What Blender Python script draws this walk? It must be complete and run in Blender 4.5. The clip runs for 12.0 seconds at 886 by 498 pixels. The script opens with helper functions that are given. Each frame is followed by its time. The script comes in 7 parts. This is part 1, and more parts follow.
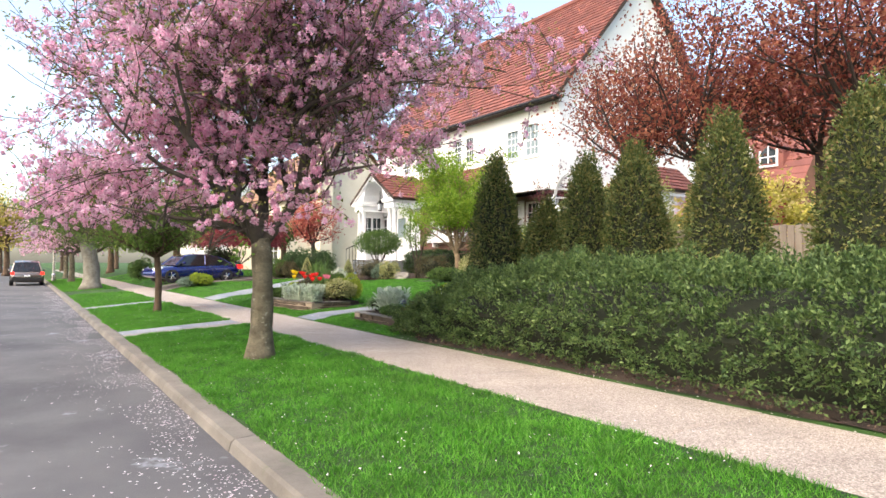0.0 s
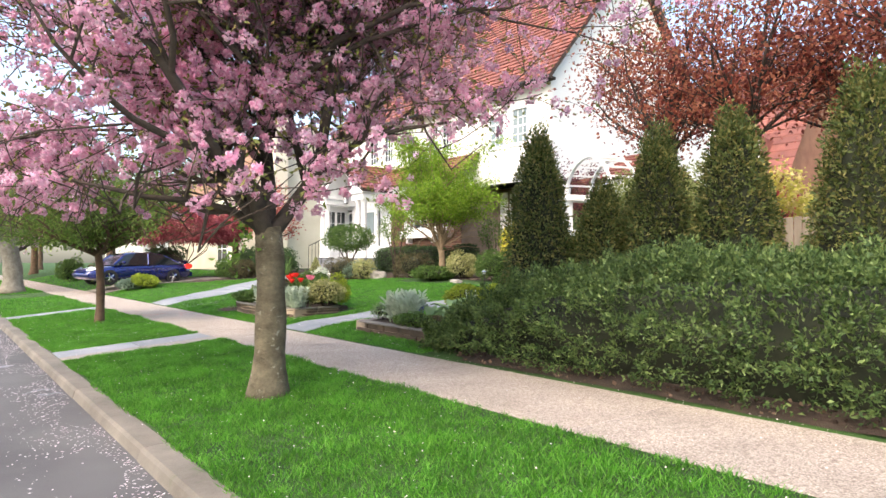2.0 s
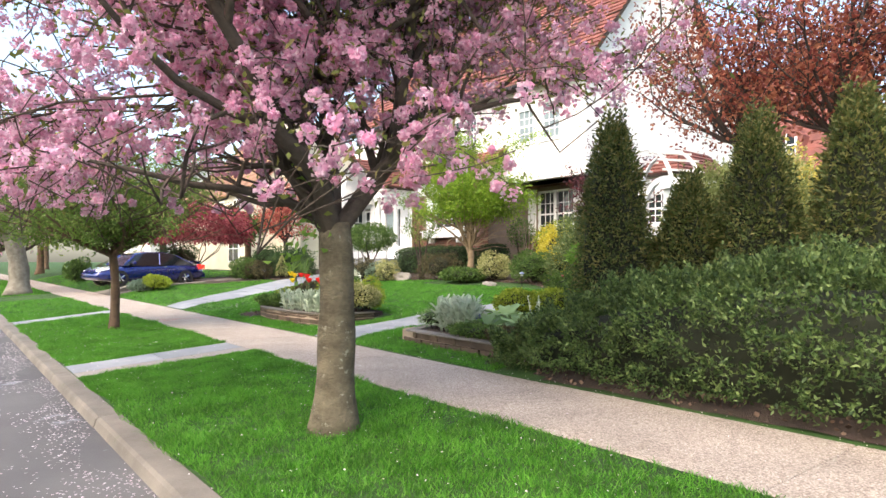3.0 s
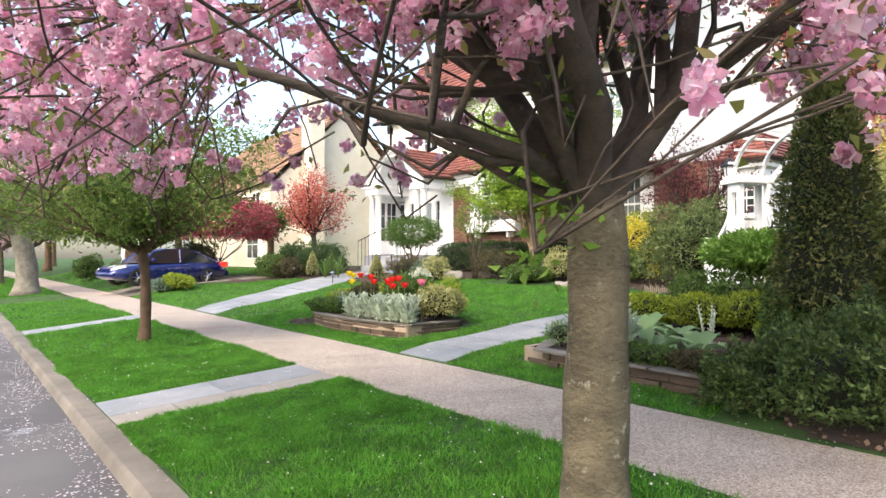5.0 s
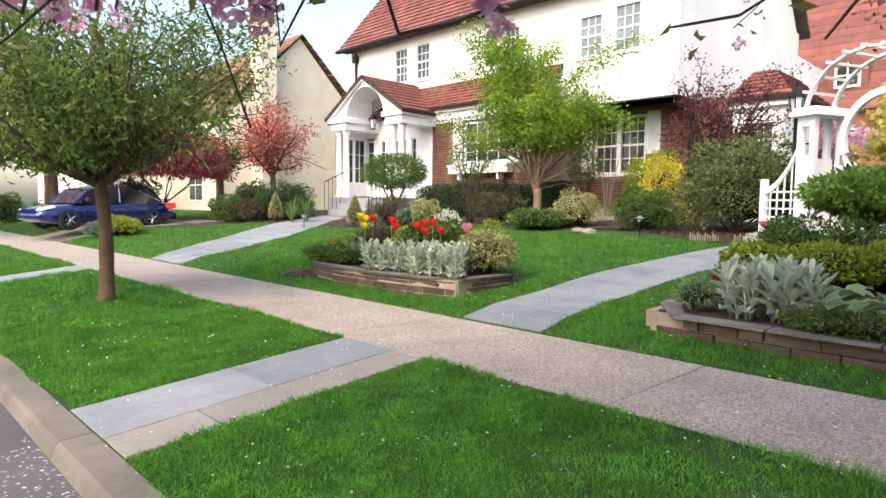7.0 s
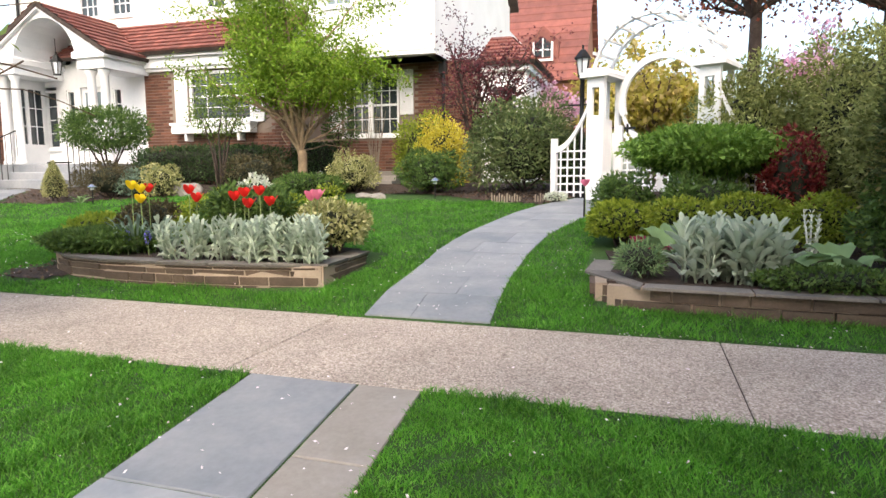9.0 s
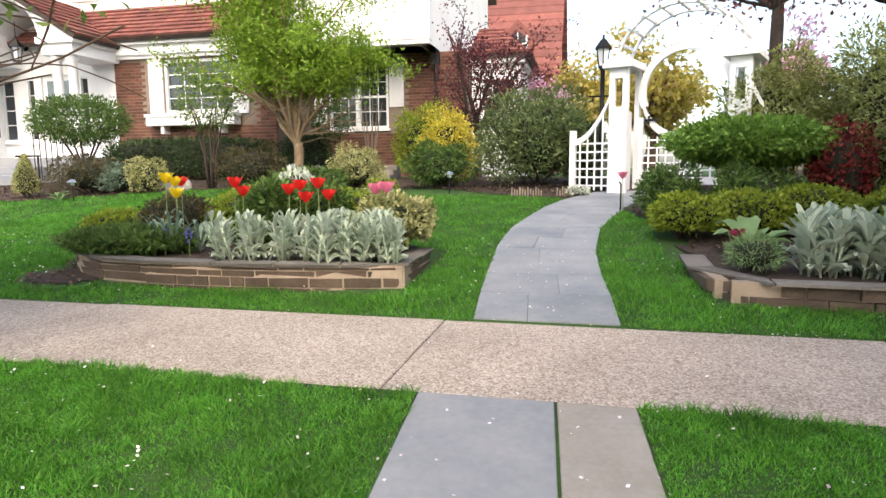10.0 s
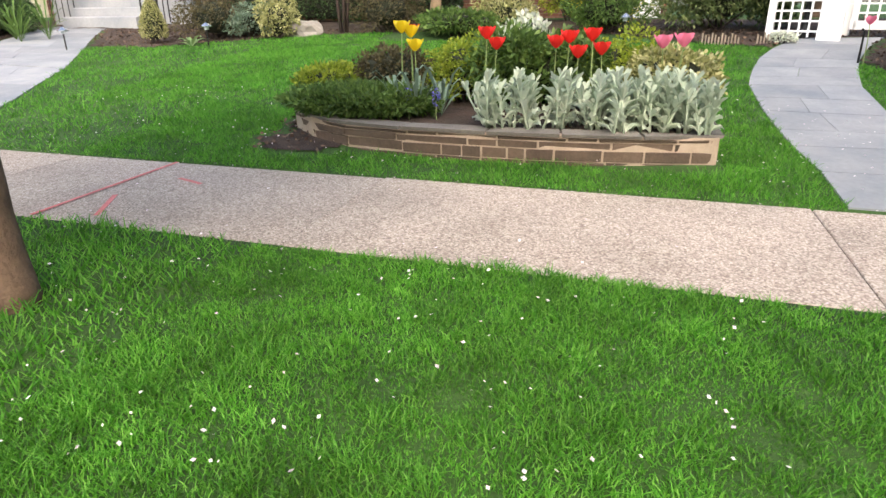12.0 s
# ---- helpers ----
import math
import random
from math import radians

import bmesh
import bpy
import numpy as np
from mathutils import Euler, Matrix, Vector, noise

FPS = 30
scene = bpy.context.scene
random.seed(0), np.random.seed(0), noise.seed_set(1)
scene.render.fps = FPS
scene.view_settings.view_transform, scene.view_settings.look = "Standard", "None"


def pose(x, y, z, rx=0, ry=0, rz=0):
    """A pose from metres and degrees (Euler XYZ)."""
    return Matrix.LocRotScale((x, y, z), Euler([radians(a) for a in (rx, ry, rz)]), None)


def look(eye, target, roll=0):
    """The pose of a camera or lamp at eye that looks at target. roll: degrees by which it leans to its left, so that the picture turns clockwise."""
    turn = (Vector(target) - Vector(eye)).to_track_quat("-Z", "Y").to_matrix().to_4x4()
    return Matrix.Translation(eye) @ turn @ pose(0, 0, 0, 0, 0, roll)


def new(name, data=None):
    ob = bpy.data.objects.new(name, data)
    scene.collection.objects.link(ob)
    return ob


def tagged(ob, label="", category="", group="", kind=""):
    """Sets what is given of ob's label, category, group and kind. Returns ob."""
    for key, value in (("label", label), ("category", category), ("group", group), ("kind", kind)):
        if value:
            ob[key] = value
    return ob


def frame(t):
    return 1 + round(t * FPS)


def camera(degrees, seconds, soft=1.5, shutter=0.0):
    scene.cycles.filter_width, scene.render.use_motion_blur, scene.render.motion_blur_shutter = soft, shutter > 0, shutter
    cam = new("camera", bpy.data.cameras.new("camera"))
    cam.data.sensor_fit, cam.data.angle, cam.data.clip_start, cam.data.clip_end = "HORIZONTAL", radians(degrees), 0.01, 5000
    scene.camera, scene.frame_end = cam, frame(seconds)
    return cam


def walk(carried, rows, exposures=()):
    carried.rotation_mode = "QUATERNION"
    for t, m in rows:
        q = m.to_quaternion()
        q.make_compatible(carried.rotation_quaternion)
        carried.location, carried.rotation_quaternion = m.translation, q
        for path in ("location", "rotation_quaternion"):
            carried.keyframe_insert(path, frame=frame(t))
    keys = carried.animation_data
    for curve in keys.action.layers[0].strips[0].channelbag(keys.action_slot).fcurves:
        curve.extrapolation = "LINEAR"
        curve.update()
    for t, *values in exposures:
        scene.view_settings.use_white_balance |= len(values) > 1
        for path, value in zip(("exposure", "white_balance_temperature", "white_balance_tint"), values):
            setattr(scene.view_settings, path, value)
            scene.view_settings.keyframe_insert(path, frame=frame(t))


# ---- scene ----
cam = camera(70.4, 12.0)
PATH = [
    (0, (-0.231, 0.891, 1.5), (0.883, 2.551, 1.551), 0.5),
    (0.5, (-0.13, 1.6, 1.498), (1.037, 3.223, 1.548), 0.3),
    (1, (-0.109, 2.393, 1.473), (1.104, 3.983, 1.526), 0.1),
    (1.5, (-0.058, 3.107, 1.493), (1.195, 4.666, 1.533), 0.1),
    (2, (-0.043, 3.862, 1.498), (1.22, 5.413, 1.542), 0.1),
    (2.5, (-0.022, 4.638, 1.542), (1.242, 6.187, 1.582), 0.3),
    (3, (0.044, 5.377, 1.532), (1.298, 6.935, 1.576), 0.2),
    (5, (0.223, 8.301, 1.573), (1.467, 9.867, 1.603), 0.1),
    (5.5, (0.249, 9.023, 1.534), (1.493, 10.589, 1.562), 0.1),
    (6, (0.32, 9.665, 1.474), (1.595, 11.206, 1.42), 0.1),
    (6.5, (0.339, 10.413, 1.455), (1.669, 11.902, 1.346), 0.5),
    (8.3, (0.6, 12.859, 1.382), (2.325, 13.848, 1.168), 0.2),
    (8.5, (0.651, 13.154, 1.37), (2.444, 14.011, 1.145), -0.0),
    (9, (0.703, 13.813, 1.373), (2.595, 14.415, 1.134), -0.3),
    (9.5, (0.777, 14.511, 1.363), (2.703, 14.988, 1.109), -0.3),
    (10, (0.827, 15.226, 1.325), (2.761, 15.672, 1.073), -0.4),
    (10.5, (0.897, 15.847, 1.198), (2.816, 16.292, 0.848), -0.5),
    (11, (0.947, 16.471, 1.18), (2.759, 16.939, 0.475), -0.4),
    (11.5, (0.93, 16.989, 1.3), (2.71, 17.528, 0.564), -0.6),
    (12, (0.993, 17.434, 1.429), (2.771, 17.998, 0.708), -0.5),
]
STOPS, KELVIN = 1.9, 7000
walk(cam, [(t, look(eye, target, roll)) for t, eye, target, roll in PATH], [(0.0, STOPS, KELVIN, 10), (2.0, STOPS + 0.08, KELVIN, 10), (5.2, STOPS + 0.06, KELVIN, 10), (6.5, STOPS - 0.14, KELVIN, 10), (10.0, STOPS - 0.15, KELVIN, 10), (12.0, STOPS + 0.04, KELVIN, 10)])

# ---- world and sun ----
world = bpy.data.worlds.new("sky")
scene.world = world
world.use_nodes = True
wn = world.node_tree
sky = wn.nodes.new("ShaderNodeTexSky")
sky.sky_type = "NISHITA"
sky.sun_disc = False
sky.sun_elevation, sky.sun_rotation = radians(44), radians(255)
sky.dust_density, sky.air_density, sky.ozone_density = 3.0, 1.0, 0.5
wn.links.new(sky.outputs[0], wn.nodes["Background"].inputs[0])
wn.nodes["Background"].inputs[1].default_value = 0.14
sun_data = bpy.data.lights.new("sun", "SUN")
sun_data.energy, sun_data.angle, sun_data.color = 0.7, radians(60), (1.0, 0.95, 0.89)
sun = new("sun", sun_data)
SUN_WAY = Vector((math.sin(radians(255)) * math.cos(radians(44)), math.cos(radians(255)) * math.cos(radians(44)), math.sin(radians(44))))
sun.matrix_world = look(SUN_WAY * 60, (0, 0, 0))


# ---- materials ----
def nodes_of(name):
    m = bpy.data.materials.new(name)
    m.use_nodes = True
    return m, m.node_tree, m.node_tree.nodes["Principled BSDF"]


def ramp(nt, a, b, lo=0.3, hi=0.7):
    r = nt.nodes.new("ShaderNodeValToRGB")
    r.color_ramp.elements[0].color, r.color_ramp.elements[1].color = (*a, 1), (*b, 1)
    r.color_ramp.elements[0].position, r.color_ramp.elements[1].position = lo, hi
    return r


def noise_tex(nt, scale, detail=6, rough=0.6, coord="Object", stretch=(1, 1, 1)):
    tc, mp, n = nt.nodes.new("ShaderNodeTexCoord"), nt.nodes.new("ShaderNodeMapping"), nt.nodes.new("ShaderNodeTexNoise")
    mp.inputs["Scale"].default_value = stretch
    n.inputs["Scale"].default_value, n.inputs["Detail"].default_value, n.inputs["Roughness"].default_value = scale, detail, rough
    nt.links.new(tc.outputs[coord], mp.inputs[0])
    nt.links.new(mp.outputs[0], n.inputs["Vector"])
    return n


def mixc(nt, kind, fac, a, b):
    m = nt.nodes.new("ShaderNodeMix")
    m.data_type, m.blend_type = "RGBA", kind
    if isinstance(fac, float):
        m.inputs[0].default_value = fac
    else:
        nt.links.new(fac, m.inputs[0])
    for sock, v in ((m.inputs[6], a), (m.inputs[7], b)):
        if isinstance(v, tuple):
            sock.default_value = (*v, 1)
        else:
            nt.links.new(v, sock)
    return m.outputs[2]


def solid(name, a, b, rough=0.8, coarse=2.0, fine=60.0, bump=0.3, metal=0.0, stretch=(1, 1, 1), grain=0.35, dist=0.01, each=0.0):
    """A surface of two tones at a coarse and a fine scale; each: how far single pieces differ."""
    m, nt, p = nodes_of(name)
    n1, n2 = noise_tex(nt, coarse, stretch=stretch), noise_tex(nt, fine, stretch=stretch)
    c = ramp(nt, a, b)
    nt.links.new(n1.outputs[0], c.inputs[0])
    g = ramp(nt, (0.45,) * 3, (1.0,) * 3, 0.25, 0.75)
    nt.links.new(n2.outputs[0], g.inputs[0])
    col = mixc(nt, "MULTIPLY", grain, c.outputs[0], g.outputs[0])
    if each:
        oi = nt.nodes.new("ShaderNodeObjectInfo")
        gi = nt.nodes.new("ShaderNodeNewGeometry")
        add = nt.nodes.new("ShaderNodeMath")
        add.operation = "ADD"
        nt.links.new(oi.outputs["Random"], add.inputs[0])
        nt.links.new(gi.outputs["Random Per Island"], add.inputs[1])
        fr = nt.nodes.new("ShaderNodeMath")
        fr.operation = "FRACT"
        nt.links.new(add.outputs[0], fr.inputs[0])
        e = ramp(nt, (1 - each,) * 3, (1 + 0.5 * each, 1 + 0.4 * each, 1 + 0.3 * each), 0, 1)
        nt.links.new(fr.outputs[0], e.inputs[0])
        col = mixc(nt, "MULTIPLY", 1.0, col, e.outputs[0])
    nt.links.new(col, p.inputs["Base Color"])
    p.inputs["Roughness"].default_value, p.inputs["Metallic"].default_value = rough, metal
    if bump:
        b_ = nt.nodes.new("ShaderNodeBump")
        b_.inputs["Strength"].default_value, b_.inputs["Distance"].default_value = bump, dist
        nt.links.new(n2.outputs[0], b_.inputs["Height"])
        nt.links.new(b_.outputs[0], p.inputs["Normal"])
    return m


def foliage(name, a, b, c, through_=0.35, rough=0.55, patch=1.3, deep=0.6):
    """Leaves of three tones, each leaf its own, with some light passing through."""
    m, nt, p = nodes_of(name)
    gi = nt.nodes.new("ShaderNodeNewGeometry")
    r = ramp(nt, a, c, 0.0, 1.0)
    e = r.color_ramp.elements.new(0.5)
    e.color = (*b, 1)
    nt.links.new(gi.outputs["Random Per Island"], r.inputs[0])
    big = noise_tex(nt, patch, 5)
    g = ramp(nt, (deep,) * 3, (1.15,) * 3)
    nt.links.new(big.outputs[0], g.inputs[0])
    col = mixc(nt, "MULTIPLY", 0.8, r.outputs[0], g.outputs[0])
    nt.links.new(col, p.inputs["Base Color"])
    p.inputs["Roughness"].default_value = rough
    p.inputs["Specular IOR Level"].default_value = 0.3
    tr, mx = nt.nodes.new("ShaderNodeBsdfTranslucent"), nt.nodes.new("ShaderNodeMixShader")
    mx.inputs[0].default_value = through_
    nt.links.new(col, tr.inputs[0])
    nt.links.new(p.outputs[0], mx.inputs[1])
    nt.links.new(tr.outputs[0], mx.inputs[2])
    nt.links.new(mx.outputs[0], nt.nodes["Material Output"].inputs[0])
    return m


def gloss(name, col, rough=0.2, metal=0.0, coat=0.0, emit=None, power=0.0):
    m, nt, p = nodes_of(name)
    n = noise_tex(nt, 9, 4)
    r = ramp(nt, tuple(v * 0.88 for v in col), col)
    nt.links.new(n.outputs[0], r.inputs[0])
    nt.links.new(r.outputs[0], p.inputs["Base Color"])
    p.inputs["Roughness"].default_value, p.inputs["Metallic"].default_value, p.inputs["Coat Weight"].default_value = rough, metal, coat
    if emit:
        p.inputs["Emission Color"].default_value, p.inputs["Emission Strength"].default_value = (*emit, 1), power
    return m


M_ASPHALT = solid("asphalt", (0.065, 0.065, 0.07), (0.165, 0.162, 0.16), 0.8, 0.55, 130, 0.5, grain=0.5, dist=0.008)
M_KERB = solid("kerb_concrete", (0.14, 0.125, 0.105), (0.25, 0.225, 0.19), 0.9, 1.8, 70, 0.4, grain=0.45, each=0.12)


def pebbles(name):
    """Concrete with small exposed pebbles of mixed tan, white and brown."""
    m, nt, p = nodes_of(name)
    tc, vo = nt.nodes.new("ShaderNodeTexCoord"), nt.nodes.new("ShaderNodeTexVoronoi")
    vo.inputs["Scale"].default_value = 80
    nt.links.new(tc.outputs["Object"], vo.inputs["Vector"])
    sep = nt.nodes.new("ShaderNodeSeparateColor")
    nt.links.new(vo.outputs["Color"], sep.inputs[0])
    r = ramp(nt, (0.27, 0.225, 0.19), (0.6, 0.54, 0.48), 0.0, 1.0)
    e = r.color_ramp.elements.new(0.45)
    e.color = (0.44, 0.38, 0.325, 1)
    nt.links.new(sep.outputs[0], r.inputs[0])
    edge = ramp(nt, (1,) * 3, (0.6, 0.57, 0.55), 0.3, 0.8)
    nt.links.new(vo.outputs["Distance"], edge.inputs[0])
    col = mixc(nt, "MULTIPLY", 0.85, r.outputs[0], edge.outputs[0])
    n = noise_tex(nt, 1.1, 5)
    st = ramp(nt, (0.78, 0.76, 0.74), (1.08, 1.06, 1.04))
    nt.links.new(n.outputs[0], st.inputs[0])
    col = mixc(nt, "MULTIPLY", 1.0, col, st.outputs[0])
    nt.links.new(col, p.inputs["Base Color"])
    p.inputs["Roughness"].default_value = 0.85
    b_ = nt.nodes.new("ShaderNodeBump")
    b_.invert = True
    b_.inputs["Strength"].default_value, b_.inputs["Distance"].default_value = 0.6, 0.006
    nt.links.new(vo.outputs["Distance"], b_.inputs["Height"])
    nt.links.new(b_.outputs[0], p.inputs["Normal"])
    return m


M_WALK = pebbles("pebble_concrete")
M_SLATE = solid("bluestone", (0.2, 0.225, 0.255), (0.33, 0.34, 0.355), 0.75, 1.6, 22, 0.2, grain=0.3, each=0.2)
M_SANDSLAB = solid("grey_brown_stone", (0.25, 0.23, 0.2), (0.36, 0.33, 0.3), 0.8, 1.6, 30, 0.2, grain=0.35, each=0.15)
M_SOIL = solid("dark_mulch", (0.03, 0.019, 0.014), (0.09, 0.058, 0.042), 0.95, 3.0, 60, 0.9, grain=0.7, dist=0.03)
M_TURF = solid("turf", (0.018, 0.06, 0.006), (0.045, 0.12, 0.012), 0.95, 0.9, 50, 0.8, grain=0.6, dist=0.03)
M_GRASS = foliage("grass_blades", (0.046, 0.18, 0.015), (0.098, 0.34, 0.028), (0.21, 0.48, 0.072), 0.45, 0.5, patch=2.6, deep=0.42)
M_STONE = solid("brown_fieldstone", (0.075, 0.052, 0.038), (0.165, 0.118, 0.085), 0.9, 2.5, 40, 0.6, grain=0.5, each=0.28, dist=0.015)
M_BRICK = solid("red_brown_brick", (0.13, 0.06, 0.04), (0.24, 0.11, 0.075), 0.9, 3.0, 60, 0.4, grain=0.4, each=0.4)
M_MORTAR = solid("mortar", (0.2, 0.15, 0.12), (0.28, 0.22, 0.18), 0.95, 3, 80, 0.3)
M_BEDMORTAR = solid("pale_bed_mortar", (0.3, 0.23, 0.17), (0.42, 0.34, 0.26), 0.95, 4, 70, 0.4)
M_STUCCO = solid("white_stucco", (0.76, 0.75, 0.72), (0.86, 0.85, 0.82), 0.9, 0.8, 45, 0.3, grain=0.12)
M_WHITE = solid("white_paint", (0.76, 0.77, 0.78), (0.86, 0.86, 0.86), 0.5, 2.0, 30, 0.05, grain=0.08)
M_TILE = solid("red_clay_tile", (0.18, 0.062, 0.05), (0.29, 0.1, 0.078), 0.75, 2.0, 40, 0.3, grain=0.4, each=0.3)
M_METAL = solid("black_iron", (0.012, 0.013, 0.014), (0.03, 0.03, 0.03), 0.45, 6, 60, 0.1, metal=0.6)
M_WOODGREY = solid("weathered_wood", (0.2, 0.16, 0.12), (0.33, 0.28, 0.22), 0.85, 3, 50, 0.4, stretch=(1, 1, 0.15))
M_BARK = solid("cherry_bark", (0.085, 0.072, 0.045), (0.22, 0.185, 0.12), 0.95, 5.0, 30, 1.0, stretch=(1, 1, 1.5), grain=0.6, dist=0.03)


def lichen(m, tone, scale, lo, hi):
    """Pale patches with a shape of their own over a material."""
    nt = m.node_tree
    p = nt.nodes["Principled BSDF"]
    src = p.inputs["Base Color"].links[0].from_socket
    n = noise_tex(nt, scale, 5, 0.7)
    f = ramp(nt, (0,) * 3, (1,) * 3, lo, hi)
    nt.links.new(n.outputs[0], f.inputs[0])
    nt.links.new(mixc(nt, "MIX", f.outputs[0], src, tone), p.inputs["Base Color"])


lichen(M_BARK, (0.34, 0.33, 0.26), 9.0, 0.6, 0.68)
lichen(M_ASPHALT, (0.24, 0.25, 0.27), 0.9, 0.62, 0.66)
lichen(M_KERB, (0.1, 0.11, 0.07), 2.2, 0.58, 0.7)
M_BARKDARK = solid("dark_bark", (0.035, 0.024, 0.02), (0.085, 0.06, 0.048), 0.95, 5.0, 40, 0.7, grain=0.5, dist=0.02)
M_BARKTAN = solid("tan_bark", (0.2, 0.14, 0.085), (0.36, 0.26, 0.16), 0.9, 5.0, 40, 0.5, grain=0.5, dist=0.015)
M_BARKLIMB = solid("cherry_limb_bark", (0.042, 0.032, 0.026), (0.11, 0.085, 0.064), 0.95, 5.0, 30, 0.8, stretch=(1, 1, 1.5), grain=0.5, dist=0.02)
M_BARKRED = solid("brown_bark", (0.08, 0.05, 0.032), (0.17, 0.11, 0.07), 0.95, 6.0, 40, 0.7, grain=0.5, dist=0.02)
M_BARKPALE = solid("lichen_bark", (0.16, 0.14, 0.11), (0.32, 0.29, 0.23), 0.95, 5.0, 30, 0.8, grain=0.6, dist=0.03)
M_PINK = foliage("pink_blossom", (0.74, 0.36, 0.53), (0.9, 0.56, 0.71), (0.96, 0.79, 0.88), 0.72, 0.6)
M_CHERRYLEAF = foliage("bronze_green_leaf", (0.13, 0.16, 0.04), (0.21, 0.24, 0.06), (0.3, 0.25, 0.1), 0.5)
M_LOCUST = foliage("fresh_green_leaf", (0.085, 0.155, 0.03), (0.15, 0.25, 0.05), (0.28, 0.37, 0.1), 0.5)
M_MAPLE = foliage("lime_leaf", (0.13, 0.24, 0.02), (0.22, 0.36, 0.03), (0.32, 0.46, 0.06), 0.45)
M_COPPER = foliage("copper_leaf", (0.17, 0.042, 0.036), (0.36, 0.1, 0.07), (0.58, 0.25, 0.14), 0.62)
M_PLUM = foliage("plum_leaf", (0.06, 0.014, 0.022), (0.12, 0.03, 0.04), (0.22, 0.06, 0.07), 0.4)
M_CRIMSON = foliage("crimson_leaf", (0.2, 0.03, 0.045), (0.34, 0.07, 0.085), (0.5, 0.15, 0.16), 0.45)
M_ORANGE = foliage("orange_red_leaf", (0.42, 0.06, 0.07), (0.6, 0.14, 0.12), (0.72, 0.34, 0.22), 0.5)
# Far trees: warm evening sunlight is mixed into this leaf yellow.
M_SUNTINT = foliage("sun_tinted_yellow_leaf", (0.42, 0.38, 0.07), (0.62, 0.54, 0.12), (0.78, 0.62, 0.3), 0.55)
M_YEW = foliage("yew_leaf", (0.032, 0.066, 0.02), (0.085, 0.145, 0.042), (0.19, 0.26, 0.085), 0.22, patch=3.6)
M_ARB = foliage("arborvitae_leaf", (0.055, 0.085, 0.025), (0.12, 0.16, 0.045), (0.29, 0.26, 0.09), 0.35)
M_SOFT = foliage("soft_conifer_leaf", (0.17, 0.21, 0.06), (0.32, 0.36, 0.12), (0.5, 0.53, 0.22), 0.48)
M_BRIGHT = foliage("bright_green_leaf", (0.1, 0.2, 0.03), (0.18, 0.33, 0.05), (0.28, 0.45, 0.09), 0.4)
M_OLIVE = foliage("olive_leaf", (0.07, 0.11, 0.035), (0.13, 0.185, 0.06), (0.25, 0.29, 0.12), 0.32)
M_DARKSHRUB = foliage("dark_shrub_leaf", (0.025, 0.055, 0.02), (0.05, 0.1, 0.033), (0.1, 0.165, 0.055), 0.25)
M_SHRUB = foliage("mid_green_leaf", (0.05, 0.1, 0.025), (0.09, 0.17, 0.035), (0.16, 0.25, 0.06), 0.3)
M_LIMESHRUB = foliage("lime_shrub_leaf", (0.17, 0.24, 0.025), (0.28, 0.37, 0.035), (0.42, 0.48, 0.07), 0.4)
M_YELLOW = foliage("golden_leaf", (0.5, 0.42, 0.03), (0.65, 0.55, 0.05), (0.75, 0.68, 0.15), 0.35)
M_VARIEG = foliage("variegated_leaf", (0.2, 0.22, 0.07), (0.4, 0.4, 0.16), (0.62, 0.6, 0.32), 0.3)
M_BROWNSHRUB = foliage("brown_green_leaf", (0.06, 0.05, 0.025), (0.1, 0.085, 0.04), (0.15, 0.13, 0.06), 0.25)
M_REDSHRUB = foliage("dark_red_leaf", (0.1, 0.012, 0.014), (0.2, 0.025, 0.025), (0.3, 0.05, 0.04), 0.3)
M_SILVER = foliage("silver_leaf", (0.4, 0.49, 0.36), (0.54, 0.63, 0.49), (0.68, 0.75, 0.61), 0.4, 0.85)
M_BLUEGREEN = foliage("blue_green_leaf", (0.11, 0.17, 0.12), (0.17, 0.25, 0.18), (0.25, 0.34, 0.25), 0.25)
M_HOSTA = foliage("broad_green_leaf", (0.12, 0.22, 0.09), (0.2, 0.32, 0.13), (0.32, 0.44, 0.2), 0.3)
# Near-black for the cores: the shade deep inside shrubs, put into the colour.
M_INNERSHADE = solid("shrub_inner_shade", (0.01, 0.014, 0.007), (0.025, 0.03, 0.014), 1.0, 8, 60, 0.5)
M_STEM = foliage("pale_stem", (0.16, 0.24, 0.08), (0.24, 0.33, 0.12), (0.3, 0.38, 0.18), 0.2)
M_TULIPRED = foliage("red_petal", (0.62, 0.01, 0.012), (0.78, 0.025, 0.02), (0.85, 0.06, 0.04), 0.35)
M_TULIPYEL = foliage("yellow_petal", (0.8, 0.55, 0.01), (0.9, 0.66, 0.02), (0.9, 0.72, 0.06), 0.35)
M_TULIPPINK = foliage("rose_petal", (0.75, 0.1, 0.2), (0.82, 0.2, 0.32), (0.88, 0.34, 0.45), 0.35)
M_TULIPDARK = foliage("wine_petal", (0.15, 0.01, 0.03), (0.25, 0.02, 0.05), (0.3, 0.04, 0.07), 0.3)
M_BLUE = foliage("blue_petal", (0.1, 0.09, 0.5), (0.18, 0.16, 0.65), (0.28, 0.25, 0.75), 0.3)
M_PETALWHITE = foliage("fallen_petal", (0.7, 0.55, 0.6), (0.82, 0.72, 0.76), (0.88, 0.84, 0.85), 0.3)
M_WHITEFLOWER = foliage("white_flower", (0.6, 0.68, 0.5), (0.75, 0.8, 0.65), (0.85, 0.86, 0.78), 0.3)
M_CARBLUE = gloss("blue_car_paint", (0.005, 0.014, 0.13), 0.16, 0.35, 1.0)
M_CARSILVER = gloss("grey_car_paint", (0.2, 0.17, 0.15), 0.25, 0.5, 1.0)
